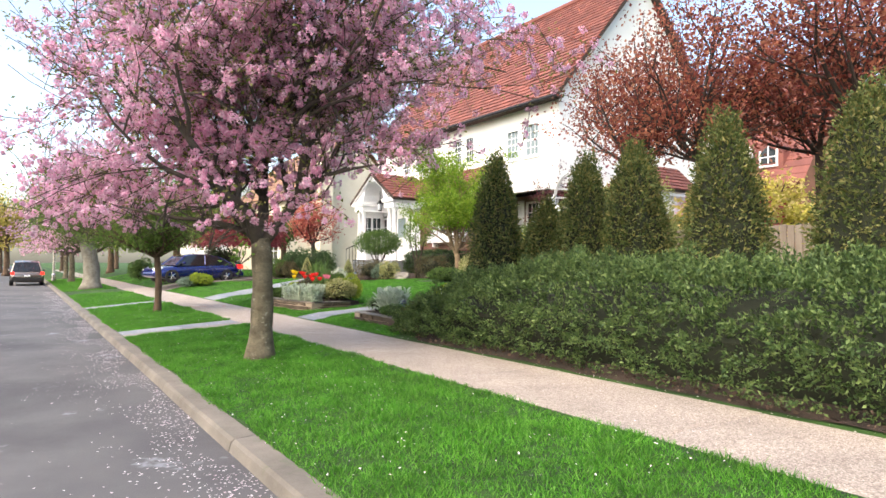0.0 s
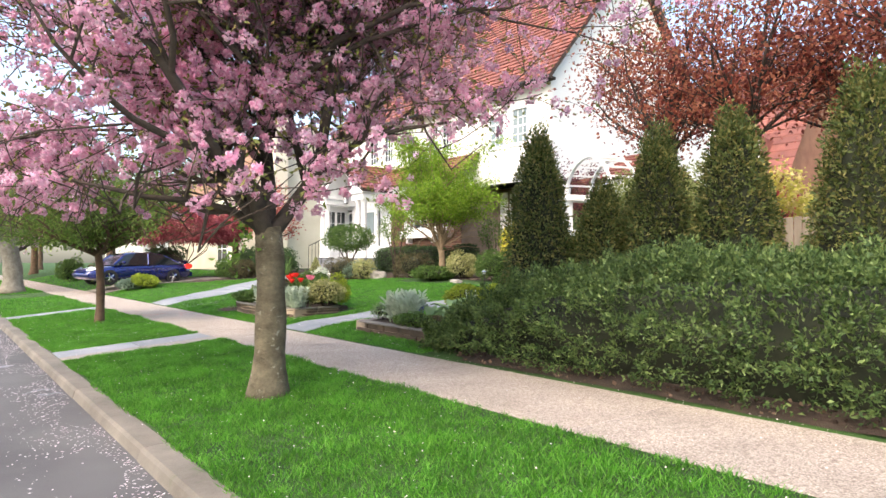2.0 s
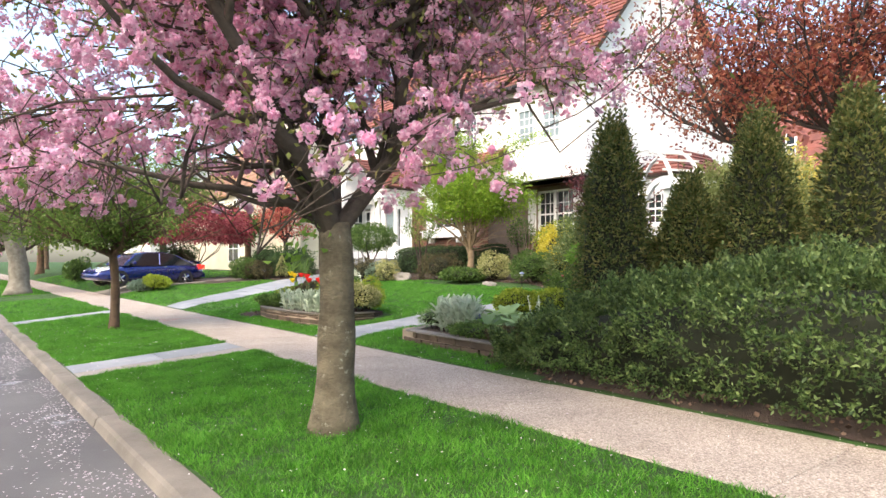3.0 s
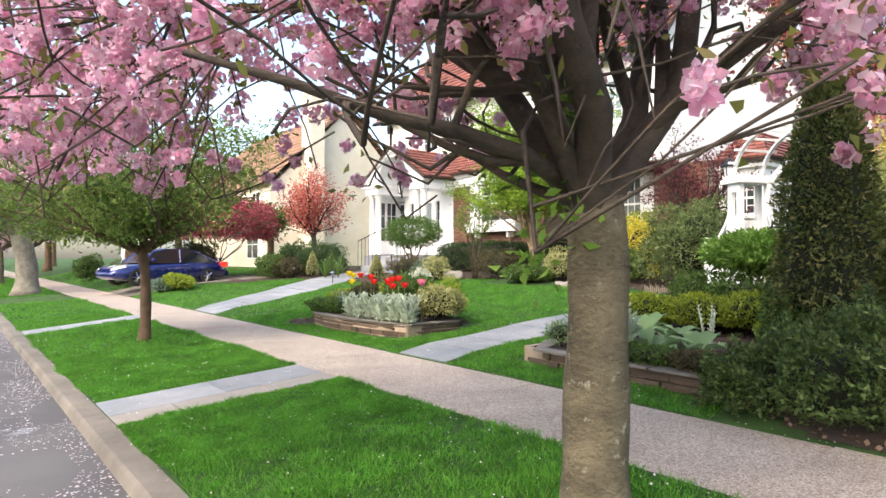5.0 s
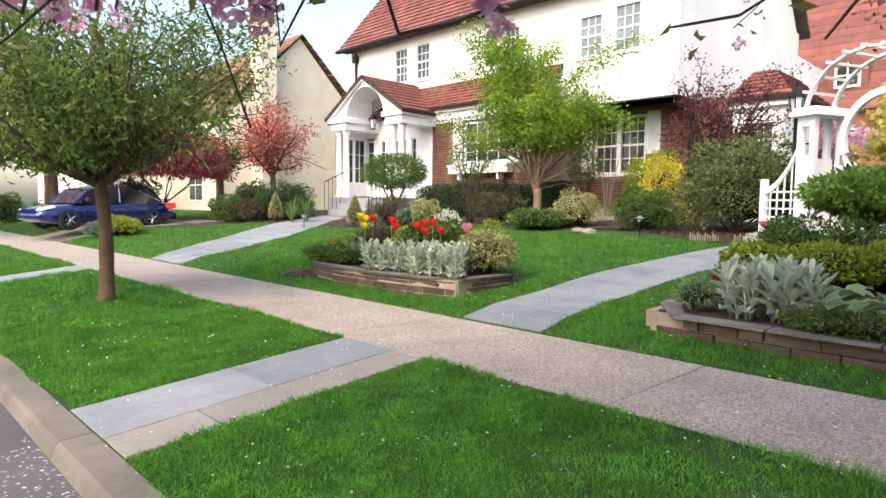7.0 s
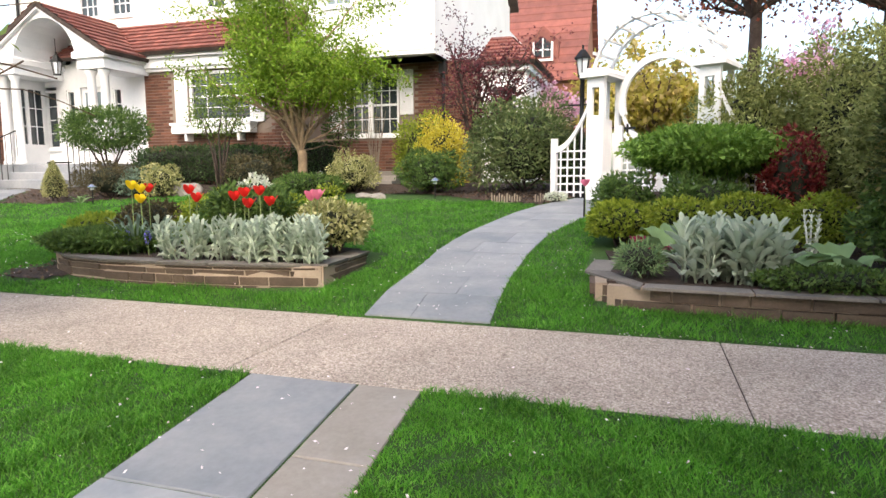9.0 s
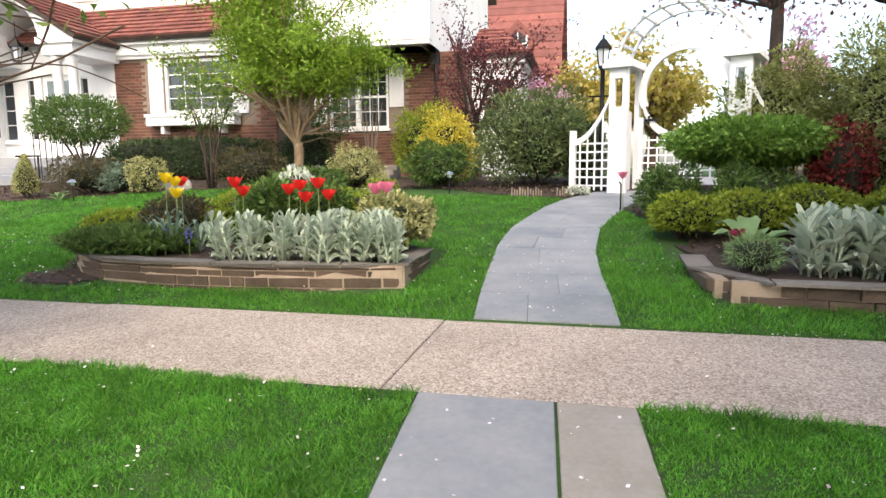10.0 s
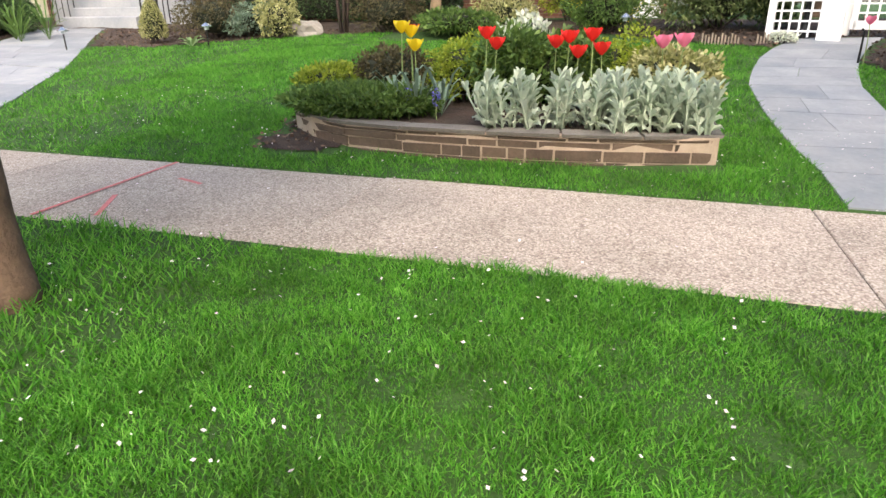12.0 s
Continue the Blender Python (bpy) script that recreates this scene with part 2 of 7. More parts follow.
M_CARGLASS = gloss("car_glass", (0.015, 0.018, 0.02), 0.05, 0.0, 0.5)
M_TYRE = solid("tyre_rubber", (0.012, 0.012, 0.012), (0.03, 0.03, 0.03), 0.9, 8, 60, 0.2)
M_RIM = gloss("alloy", (0.55, 0.56, 0.58), 0.25, 0.9)
M_LAMPRED = gloss("red_lens", (0.55, 0.01, 0.01), 0.15, 0.0, 0.5, (1, 0.03, 0.02), 0.6)
M_LAMPWHITE = gloss("clear_lens", (0.7, 0.72, 0.75), 0.1, 0.0, 0.5)
M_PANE = gloss("window_glass", (0.03, 0.04, 0.045), 0.04, 0.0, 0.6)
M_CURTAIN = solid("pale_blind", (0.16, 0.22, 0.24), (0.25, 0.31, 0.33), 0.5, 2, 30, 0.1)
M_CHALK = solid("red_marking_paint", (0.55, 0.13, 0.13), (0.68, 0.25, 0.23), 0.9, 6, 60, 0.2, grain=0.5)
M_POLE = solid("wooden_pole", (0.3, 0.13, 0.05), (0.42, 0.2, 0.09), 0.85, 3, 50, 0.3, stretch=(1, 1, 0.2))


# ---- mesh helpers ----
class Shape:
    """Collects boxes, tubes and faces for one mesh."""

    def __init__(self):
        self.v, self.f = [], []

    def add(self, vs, fs):
        n = len(self.v)
        self.v += [tuple(p) for p in vs]
        self.f += [tuple(i + n for i in q) for q in fs]
        return self

    def box(self, x0, x1, y0, y1, z0, z1, bev=0.0):
        if not bev:
            vs = [(x, y, z) for z in (z0, z1) for x, y in ((x0, y0), (x1, y0), (x1, y1), (x0, y1))]
            return self.add(vs, [(3, 2, 1, 0), (4, 5, 6, 7), (0, 1, 5, 4), (1, 2, 6, 5), (2, 3, 7, 6), (3, 0, 4, 7)])
        b = bev
        vs = []
        for z, i in ((z0, 0), (z1 - b, 0), (z1, b)):
            vs += [(x0 + i, y0 + i, z), (x1 - i, y0 + i, z), (x1 - i, y1 - i, z), (x0 + i, y1 - i, z)]
        fs = [(3, 2, 1, 0), (8, 9, 10, 11)]
        for k in (0, 4):
            fs += [(k + i, k + (i + 1) % 4, k + 4 + (i + 1) % 4, k + 4 + i) for i in range(4)]
        return self.add(vs, fs)

    def tube(self, pts, radii, n=8, cap=True):
        pts = [Vector(p) for p in pts]
        vs, fs = [], []
        up = Vector((0.31, 0.17, 0.93))
        for i, p in enumerate(pts):
            d = (pts[min(i + 1, len(pts) - 1)] - pts[max(i - 1, 0)]).normalized()
            if abs(d.dot(up)) > 0.97:
                up = Vector((0.9, 0.3, 0.1))
            a = d.cross(up).normalized()
            b = d.cross(a)
            for k in range(n):
                t = 2 * math.pi * k / n
                vs.append(p + (a * math.cos(t) + b * math.sin(t)) * radii[i])
        for i in range(len(pts) - 1):
            fs += [(i * n + k, i * n + (k + 1) % n, (i + 1) * n + (k + 1) % n, (i + 1) * n + k) for k in range(n)]
        if cap:
            fs += [tuple(range(n - 1, -1, -1)), tuple(range((len(pts) - 1) * n, len(pts) * n))]
        return self.add(vs, fs)

    def lathe(self, cx, cy, prof, n=14):
        """prof: rows of (radius, z)."""
        vs = [(cx + r * math.cos(2 * math.pi * k / n), cy + r * math.sin(2 * math.pi * k / n), z) for r, z in prof for k in range(n)]
        fs = [(i * n + k, i * n + (k + 1) % n, (i + 1) * n + (k + 1) % n, (i + 1) * n + k) for i in range(len(prof) - 1) for k in range(n)]
        fs += [tuple(range(n - 1, -1, -1)), tuple(range((len(prof) - 1) * n, len(prof) * n))]
        return self.add(vs, fs)

    def prism(self, poly, axis, lo, hi):
        """A polygon in the plane across axis ('x': (y, z), 'y': (x, z), 'z': (x, y)), drawn out from lo to hi."""
        def at(u, w):
            return {"x": lambda p: (w, *p), "y": lambda p: (p[0], w, p[1]), "z": lambda p: (*p, w)}[axis](u)
        n = len(poly)
        vs = [at(p, lo) for p in poly] + [at(p, hi) for p in poly]
        fs = [tuple(range(n - 1, -1, -1)), tuple(range(n, 2 * n))] + [(i, (i + 1) % n, n + (i + 1) % n, n + i) for i in range(n)]
        return self.add(vs, fs)

    def mesh(self, name, smooth=False):
        me = bpy.data.meshes.new(name)
        me.from_pydata(self.v, [], self.f)
        bm = bmesh.new()
        bm.from_mesh(me)
        bmesh.ops.recalc_face_normals(bm, faces=bm.faces)
        bm.to_mesh(me)
        bm.free()
        if smooth:
            me.shade_smooth()
        return me


def quads(name, v):
    """A mesh of loose quads from an array (n, 4, 3)."""
    me = bpy.data.meshes.new(name)
    n = len(v)
    me.vertices.add(4 * n)
    me.vertices.foreach_set("co", v.reshape(-1).astype(np.float32))
    me.loops.add(4 * n)
    me.loops.foreach_set("vertex_index", np.arange(4 * n, dtype=np.int32))
    me.polygons.add(n)
    me.polygons.foreach_set("loop_start", np.arange(0, 4 * n, 4, dtype=np.int32))
    me.update(calc_edges=True)
    return me


def part(name, data, material, parent=None, label=""):
    if isinstance(data, Shape):
        data = data.mesh(name)
    ob = new(name, data)
    if material and not data.materials:
        data.materials.append(material)
    if parent:
        ob.parent = parent
    return tagged(ob, label)


def thing(name, label, category, group="", kind="", at=(0, 0, 0)):
    ob = new(name)
    ob.location = at
    ob.empty_display_size = 0.1
    return tagged(ob, label, category, group, kind)


rng = np.random.default_rng(7)


def unit(a):
    return a / np.maximum(np.linalg.norm(a, axis=1, keepdims=True), 1e-6)


def leaves(p, d, length, width, fold=0.15):
    """Leaf quads from base points p along directions d."""
    n = len(p)
    d = unit(d)
    s = unit(np.cross(d, unit(rng.normal(size=(n, 3)))))
    up = np.cross(s, d)
    L = (length * rng.uniform(0.65, 1.25, n))[:, None]
    W = (width * rng.uniform(0.7, 1.2, n))[:, None]
    mid = p + d * L * 0.5 + up * L * fold
    return np.stack([p, mid + s * W * 0.5, p + d * L + up * L * rng.uniform(-0.25, 0.15, n)[:, None], mid - s * W * 0.5], axis=1)


def smooth01(a, lo, hi):
    t = np.clip((np.asarray(a, float) - lo) / (hi - lo), 0, 1)
    return t * t * (3 - 2 * t)


def land(x, y):
    """Height of the ground: the verge falls to the kerb, the gardens rise to the houses."""
    x, y = np.asarray(x, float), np.asarray(y, float)
    z = np.interp(x, [1.5, 3.95, 5.56, 6.15, 7.2, 9.5, 12.6, 14.4, 16.2], [0.005, 0.148, 0.152, 0.24, 0.31, 0.5, 0.8, 0.98, 1.1])
    far = np.where(x < 5.6, z, np.interp(x, [5.56, 7.2, 11.0, 16.2], [0.152, 0.5, 0.74, 1.1]))
    z = z + (far - z) * smooth01(y, 27, 33)
    z = z + 0.01 * np.sin(x * 2.1 + y * 1.3) * smooth01(x, 5.8, 6.5)
    z = np.where((x > 3.96) & (x < 5.505), 0.06, z)
    return np.where(x < 1.42, -0.2, z)


def lz(x, y):
    return float(land(x, y))


# ---- ground, road, pavement ----
def ground_sheet():
    xs = np.concatenate([[-400, -120, -40, -12, -7.2, -4, 0, 1.1, 1.4, 1.44], np.arange(1.5, 3.8, 0.35), [3.95, 3.97, 5.5, 5.51], np.arange(5.6, 16.1, 0.3), [18, 22, 30, 45, 80, 150, 400]])
    ys = np.concatenate([[-400, -120, -40, -15], np.arange(-6, 46, 0.5), [50, 60, 80, 120, 200, 400]])
    gx, gy = np.meshgrid(xs, ys)
    gz = land(gx, gy)
    nx = len(xs)
    v = np.stack([gx, gy, gz], -1).reshape(-1, 3)
    f = [(j * nx + i, j * nx + i + 1, (j + 1) * nx + i + 1, (j + 1) * nx + i) for j in range(len(ys) - 1) for i in range(nx - 1)]
    me = bpy.data.meshes.new("ground")
    me.from_pydata(v.tolist(), [], f)
    me.shade_smooth()
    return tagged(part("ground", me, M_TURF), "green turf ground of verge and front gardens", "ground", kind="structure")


ground = ground_sheet()
road = tagged(part("road", Shape().box(-7.4, 1.28, -60, 260, -0.4, -0.1), M_ASPHALT), "worn grey asphalt street with petals in the gutter", "road", kind="structure")
kerb = thing("kerb", "weathered concrete kerb along the street", "kerb", kind="structure")
pavement = thing("pavement", "pinkish exposed-pebble concrete pavement slabs", "pavement", kind="structure")
part("bed", Shape().box(3.95, 5.52, -40, 120, 0.0, 0.142), M_SOIL, pavement)


PATH_L = ((5.55, 16.08, 14.96), (7.0, 16.2, 15.08), (8.2, 16.27, 15.12), (9.5, 16.26, 15.05), (10.5, 16.12, 14.86), (11.5, 15.88, 14.6), (12.5, 15.52, 14.25), (13.4, 15.0, 13.8))
PATH_R = ((5.55, 25.85, 24.2), (7.4, 27.6, 25.4), (9.0, 28.8, 26.4), (10.5, 30.1, 27.5), (12.0, 31.1, 28.7), (14.2, 32.4, 30.4))
PATHS = (PATH_L, PATH_R)


def on_path(x, y):
    hit = np.zeros(np.shape(x), bool)
    for rows in PATHS:
        r = np.array(rows)
        a, b = np.interp(x, r[:, 0], r[:, 1]), np.interp(x, r[:, 0], r[:, 2])
        hit |= (x > 5.4) & (x < r[-1, 0]) & (y < a) & (y > b)
    return hit


def in_soil(x, y):
    """Planting beds: round the two stone beds, along the house and under the hedge."""
    edge = np.interp(y, [-60, 2, 10.5, 11.1, 13.9, 14.18, 15.04, 15.7, 18.4, 21.16, 24.42, 26.88, 28.56, 31.51, 33.17, 33.27, 60], [5.53, 5.53, 5.6, 5.9, 6.3, 9.28, 12.5, 12.26, 13.62, 13.99, 13.25, 11.64, 11.64, 11.26, 6.55, 9.28, 7.4])
    bed = ((x - 6.98) / 0.85) ** 2 + ((y - 19.15) / 1.95) ** 2 < 1
    bed = bed | (((x - 6.25) / 0.4) ** 2 + ((y - 20.45) / 0.58) ** 2 < 1)
    return (x > edge) | bed


# ---- main house ----
def window(name, parent, x, y0, y1, z0, z1, cols=3, rows=4, blind=False, sash=True):
    """A white sash window in a wall that faces -x: frame, panes, bars and sill."""
    w = part(name, Shape(), None, parent)
    fr = Shape()
    t = 0.07
    fr.box(x - 0.06, x + 0.06, y0 - t, y0, z0 - t, z1 + t).box(x - 0.06, x + 0.06, y1, y1 + t, z0 - t, z1 + t)
    fr.box(x - 0.06, x + 0.06, y0, y1, z1, z1 + t).box(x - 0.06, x + 0.06, y0, y1, z0 - t, z0)
    w.data = fr.mesh("window_frame")
    w.data.materials.append(M_WHITE)
    part("pane", Shape().box(x + 0.01, x + 0.02, y0, y1, z0, z1), M_CURTAIN if blind else M_PANE, w)
    for i in range(1, cols):
        y = y0 + (y1 - y0) * i / cols
        part("glazing_bar", Shape().box(x - 0.012, x + 0.008, y - 0.011, y + 0.011, z0, z1), M_WHITE, w)
    for i in range(1, rows):
        z = z0 + (z1 - z0) * i / rows
        h = 0.028 if sash and i * 2 == rows else 0.011
        part("glazing_bar", Shape().box(x - 0.016, x + 0.006, y0, y1, z - h, z + h), M_WHITE, w)
    part("sill", Shape().box(x - 0.13, x + 0.02, y0 - 0.12, y1 + 0.12, z0 - 0.13, z0 - 0.075, 0.01), M_WHITE, w)
    return w


def shutter(parent, x, y0, y1, z0, z1):
    s = Shape().box(x - 0.04, x, y0, y0 + 0.05, z0, z1).box(x - 0.04, x, y1 - 0.05, y1, z0, z1).box(x - 0.04, x, y0, y1, z1 - 0.07, z1).box(x - 0.04, x, y0, y1, z0, z0 + 0.07)
    k = z0 + 0.09
    while k < z1 - 0.09:
        s.add([(x - 0.035, y0, k), (x - 0.035, y1, k), (x - 0.005, y1, k + 0.035), (x - 0.005, y0, k + 0.035)], [(0, 1, 2, 3)])
        k += 0.045
    s.box(x - 0.006, x, y0, y1, z0, z1)
    return part("shutter", s, M_WHITE, parent)


def tile_slope(name, parent, edge_a, edge_b, top_a, top_b, courses, thick=0.045):
    """Courses of flat clay tiles between a lower edge (a to b) and an upper edge, each course lapping the one below."""
    a, b, c, d = (Vector(p) for p in (edge_a, edge_b, top_a, top_b))
    s = Shape()
    nrm = (b - a).cross(c - a).normalized()
    if nrm.z < 0:
        nrm = -nrm
    for i in range(courses):
        u, w = i / courses, (i + 1.15) / courses
        p0, p1, p2, p3 = a.lerp(c, u), b.lerp(d, u), b.lerp(d, min(w, 1)), a.lerp(c, min(w, 1))
        n = max(2, int((p1 - p0).length / 0.24))
        for k in range(n):
            e0, e1 = (k + 0.02) / n, (k + 0.98) / n
            lift = nrm * (thick + 0.012 * random.random())
            q = [p0.lerp(p1, e0) + lift, p0.lerp(p1, e1) + lift, p3.lerp(p2, e1) + nrm * 0.008, p3.lerp(p2, e0) + nrm * 0.008]
            lo = [p0.lerp(p1, e0), p0.lerp(p1, e1)]
            s.add(q + lo, [(0, 1, 2, 3), (0, 4, 5, 1)])
    ob = part(name, s, M_TILE, parent)
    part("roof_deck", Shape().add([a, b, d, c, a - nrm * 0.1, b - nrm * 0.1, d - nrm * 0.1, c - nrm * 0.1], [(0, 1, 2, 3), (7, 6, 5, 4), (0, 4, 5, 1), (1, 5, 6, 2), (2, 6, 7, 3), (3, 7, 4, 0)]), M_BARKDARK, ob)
    return ob


def wall_with_holes(x0, x1, y0, y1, z0, z1, holes):
    """A wall slab facing -x with openings (y0, y1, z0, z1)."""
    s = Shape()
    ys = sorted({y0, y1, *[v for h in holes for v in h[:2]]})
    zs = sorted({z0, z1, *[v for h in holes for v in h[2:]]})
    for i in range(len(ys) - 1):
        for j in range(len(zs) - 1):
            cy, cz = (ys[i] + ys[i + 1]) / 2, (zs[j] + zs[j + 1]) / 2
            if not any(h[0] < cy < h[1] and h[2] < cz < h[3] for h in holes):
                s.box(x0, x1, ys[i], ys[i + 1], zs[j], zs[j + 1])
    return s


HOUSE_AT = (15.2, 24.0, 1.0)
house = thing("house", "white stucco and brown brick house with red clay tile roof", "house", at=HOUSE_AT)


def hpart(name, s, material, parent=None, label=""):
    ob = part(name, s, material, parent or house, label)
    return ob


BRICK_AREAS = []
UW = 15.15
up_holes = [(29.02, 29.78, 5.5, 6.72), (27.86, 28.62, 5.5, 6.72), (24.75, 25.42, 5.45, 6.55), (23.9, 24.57, 5.45, 6.55), (21.05, 21.85, 5.22, 6.35), (19.92, 20.75, 5.22, 6.45)]
hpart("upper_wall", wall_with_holes(UW, UW + 0.25, 18.9, 32.4, 4.1, 7.1, up_holes), M_STUCCO)
hpart("side_wall", Shape().box(16.55, 24, 18.9, 19.15, 0.5, 7.1).box(UW + 0.25, 16.55, 18.9, 19.15, 4.0, 7.1).prism([(UW, 7.1), (24.0, 7.1), (19.6, 12.3)], "y", 18.9, 19.15), M_STUCCO)
hpart("side_wall", Shape().box(UW + 0.25, 24, 32.15, 32.4, 0.5, 7.1).prism([(UW, 7.1), (24.0, 7.1), (19.6, 12.3)], "y", 32.15, 32.4), M_STUCCO)
hpart("back_wall", Shape().box(24, 24.25, 18.9, 32.4, 0.5, 7.1), M_STUCCO)
hpart("rear_wing", Shape().box(24.25, 31, 19.2, 28, 0.5, 6.6).prism([(19.2, 6.6), (28.0, 6.6), (23.6, 9.6)], "x", 24.25, 31), M_STUCCO)
hpart("inner_floor", Shape().box(UW + 0.3, 23.9, 19.2, 32.1, 4.0, 4.08), M_WOODGREY)
hpart("inner_wall", Shape().box(UW + 2.3, UW + 2.4, 19.2, 32.1, 0.9, 7.0), M_CURTAIN)
for k, (y0, y1, z0, z1) in enumerate(up_holes):
    window("window", house, UW + 0.08, y0 + 0.07, y1 - 0.07, z0 + 0.07, z1 - 0.07, 3, 4, blind=k > 3)
# storey overhang and its soffit
hpart("overhang", Shape().box(UW + 0.02, 16.5, 18.92, 22.5, 4.0, 4.1), M_WHITE)
# lower walls
low_holes = [(23.6, 25.5, 2.55, 3.78)]
hpart("lower_wall", wall_with_holes(14.42, 14.65, 22.5, 26.9, 0.6, 3.9, low_holes), M_MORTAR)
hpart("lower_wall", Shape().box(14.42, 14.65, 30.7, 32.4, 0.6, 3.9), M_MORTAR)
hpart("lower_wall", Shape().box(14.65, 16.4, 22.5, 22.73, 0.6, 3.9), M_MORTAR)
right_holes = [(20.3, 21.95, 2.2, 3.78)]
hpart("lower_wall", wall_with_holes(16.32, 16.55, 18.25, 22.5, 0.6, 4.0, right_holes), M_MORTAR)
hpart("lower_wall", Shape().box(16.55, 24, 18.25, 18.48, 0.6, 4.0), M_MORTAR)
window("window", house, 14.5, 23.67, 25.43, 2.62, 3.71, 4, 4)
window("window", house, 16.4, 20.37, 21.07, 2.27, 3.71, 3, 4)
window("window", house, 16.4, 21.2, 21.88, 2.27, 3.71, 3, 4)
hpart("mullion", Shape().box(16.3, 16.5, 21.07, 21.2, 2.2, 3.78), M_WHITE)
shutter(house, 14.4, 25.52, 25.9, 2.5, 3.82)
shutter(house, 14.4, 23.2, 23.58, 2.5, 3.82)
shutter(house, 16.3, 19.88, 20.26, 2.72, 3.84)
shutter(house, 16.3, 22.0, 22.36, 2.3, 3.84)
box = hpart("flower_box", Shape().box(14.1, 14.4, 23.45, 25.85, 2.24, 2.5, 0.015).box(14.07, 14.4, 23.42, 25.88, 2.44, 2.5).box(14.14, 14.4, 23.8, 23.88, 2.05, 2.24).box(14.14, 14.4, 25.4, 25.48, 2.05, 2.24), M_WHITE)
# white entablature over the lower left storey, gutter and skirt roof
hpart("fascia", Shape().box(14.25, 14.65, 22.4, 26.9, 3.9, 4.12).box(14.14, 14.65, 22.35, 26.9, 4.12, 4.24, 0.02).box(14.32, 14.42, 22.45, 26.9, 3.82, 3.9), M_WHITE)
tile_slope("skirt_roof", house, (14.0, 22.3, 4.26), (14.0, 32.4, 4.26), (15.16, 22.3, 5.2), (15.16, 32.4, 5.2), 8)
tile_slope("main_roof", house, (14.7, 18.6, 7.0), (14.7, 32.75, 7.0), (19.6, 18.6, 12.45), (19.6, 32.75, 12.45), 30)
tile_slope("main_roof", house, (24.5, 18.6, 7.0), (24.5, 32.75, 7.0), (19.6, 18.6, 12.45), (19.6, 32.75, 12.45), 12)
hpart("ridge", Shape().tube([(19.6, 18.6, 12.5), (19.6, 32.75, 12.5)], [0.13, 0.13], 8), M_TILE)
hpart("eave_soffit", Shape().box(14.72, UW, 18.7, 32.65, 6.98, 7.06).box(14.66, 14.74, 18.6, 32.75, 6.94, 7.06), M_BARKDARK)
hpart("gutter", Shape().tube([(14.66, 18.6, 6.98), (14.66, 32.75, 6.98)], [0.055, 0.055], 8), M_METAL)
for y_, x_, z1_ in ((32.0, UW - 0.07, 6.9), (18.98, UW + 0.95, 4.0)):
    hpart("downpipe", Shape().tube([(x_, y_, 1.0), (x_, y_, z1_)], [0.045, 0.045], 8).box(x_ - 0.1, x_ + 0.05, y_ - 0.1, y_ + 0.1, z1_ - 0.35, z1_ - 0.1), M_METAL)


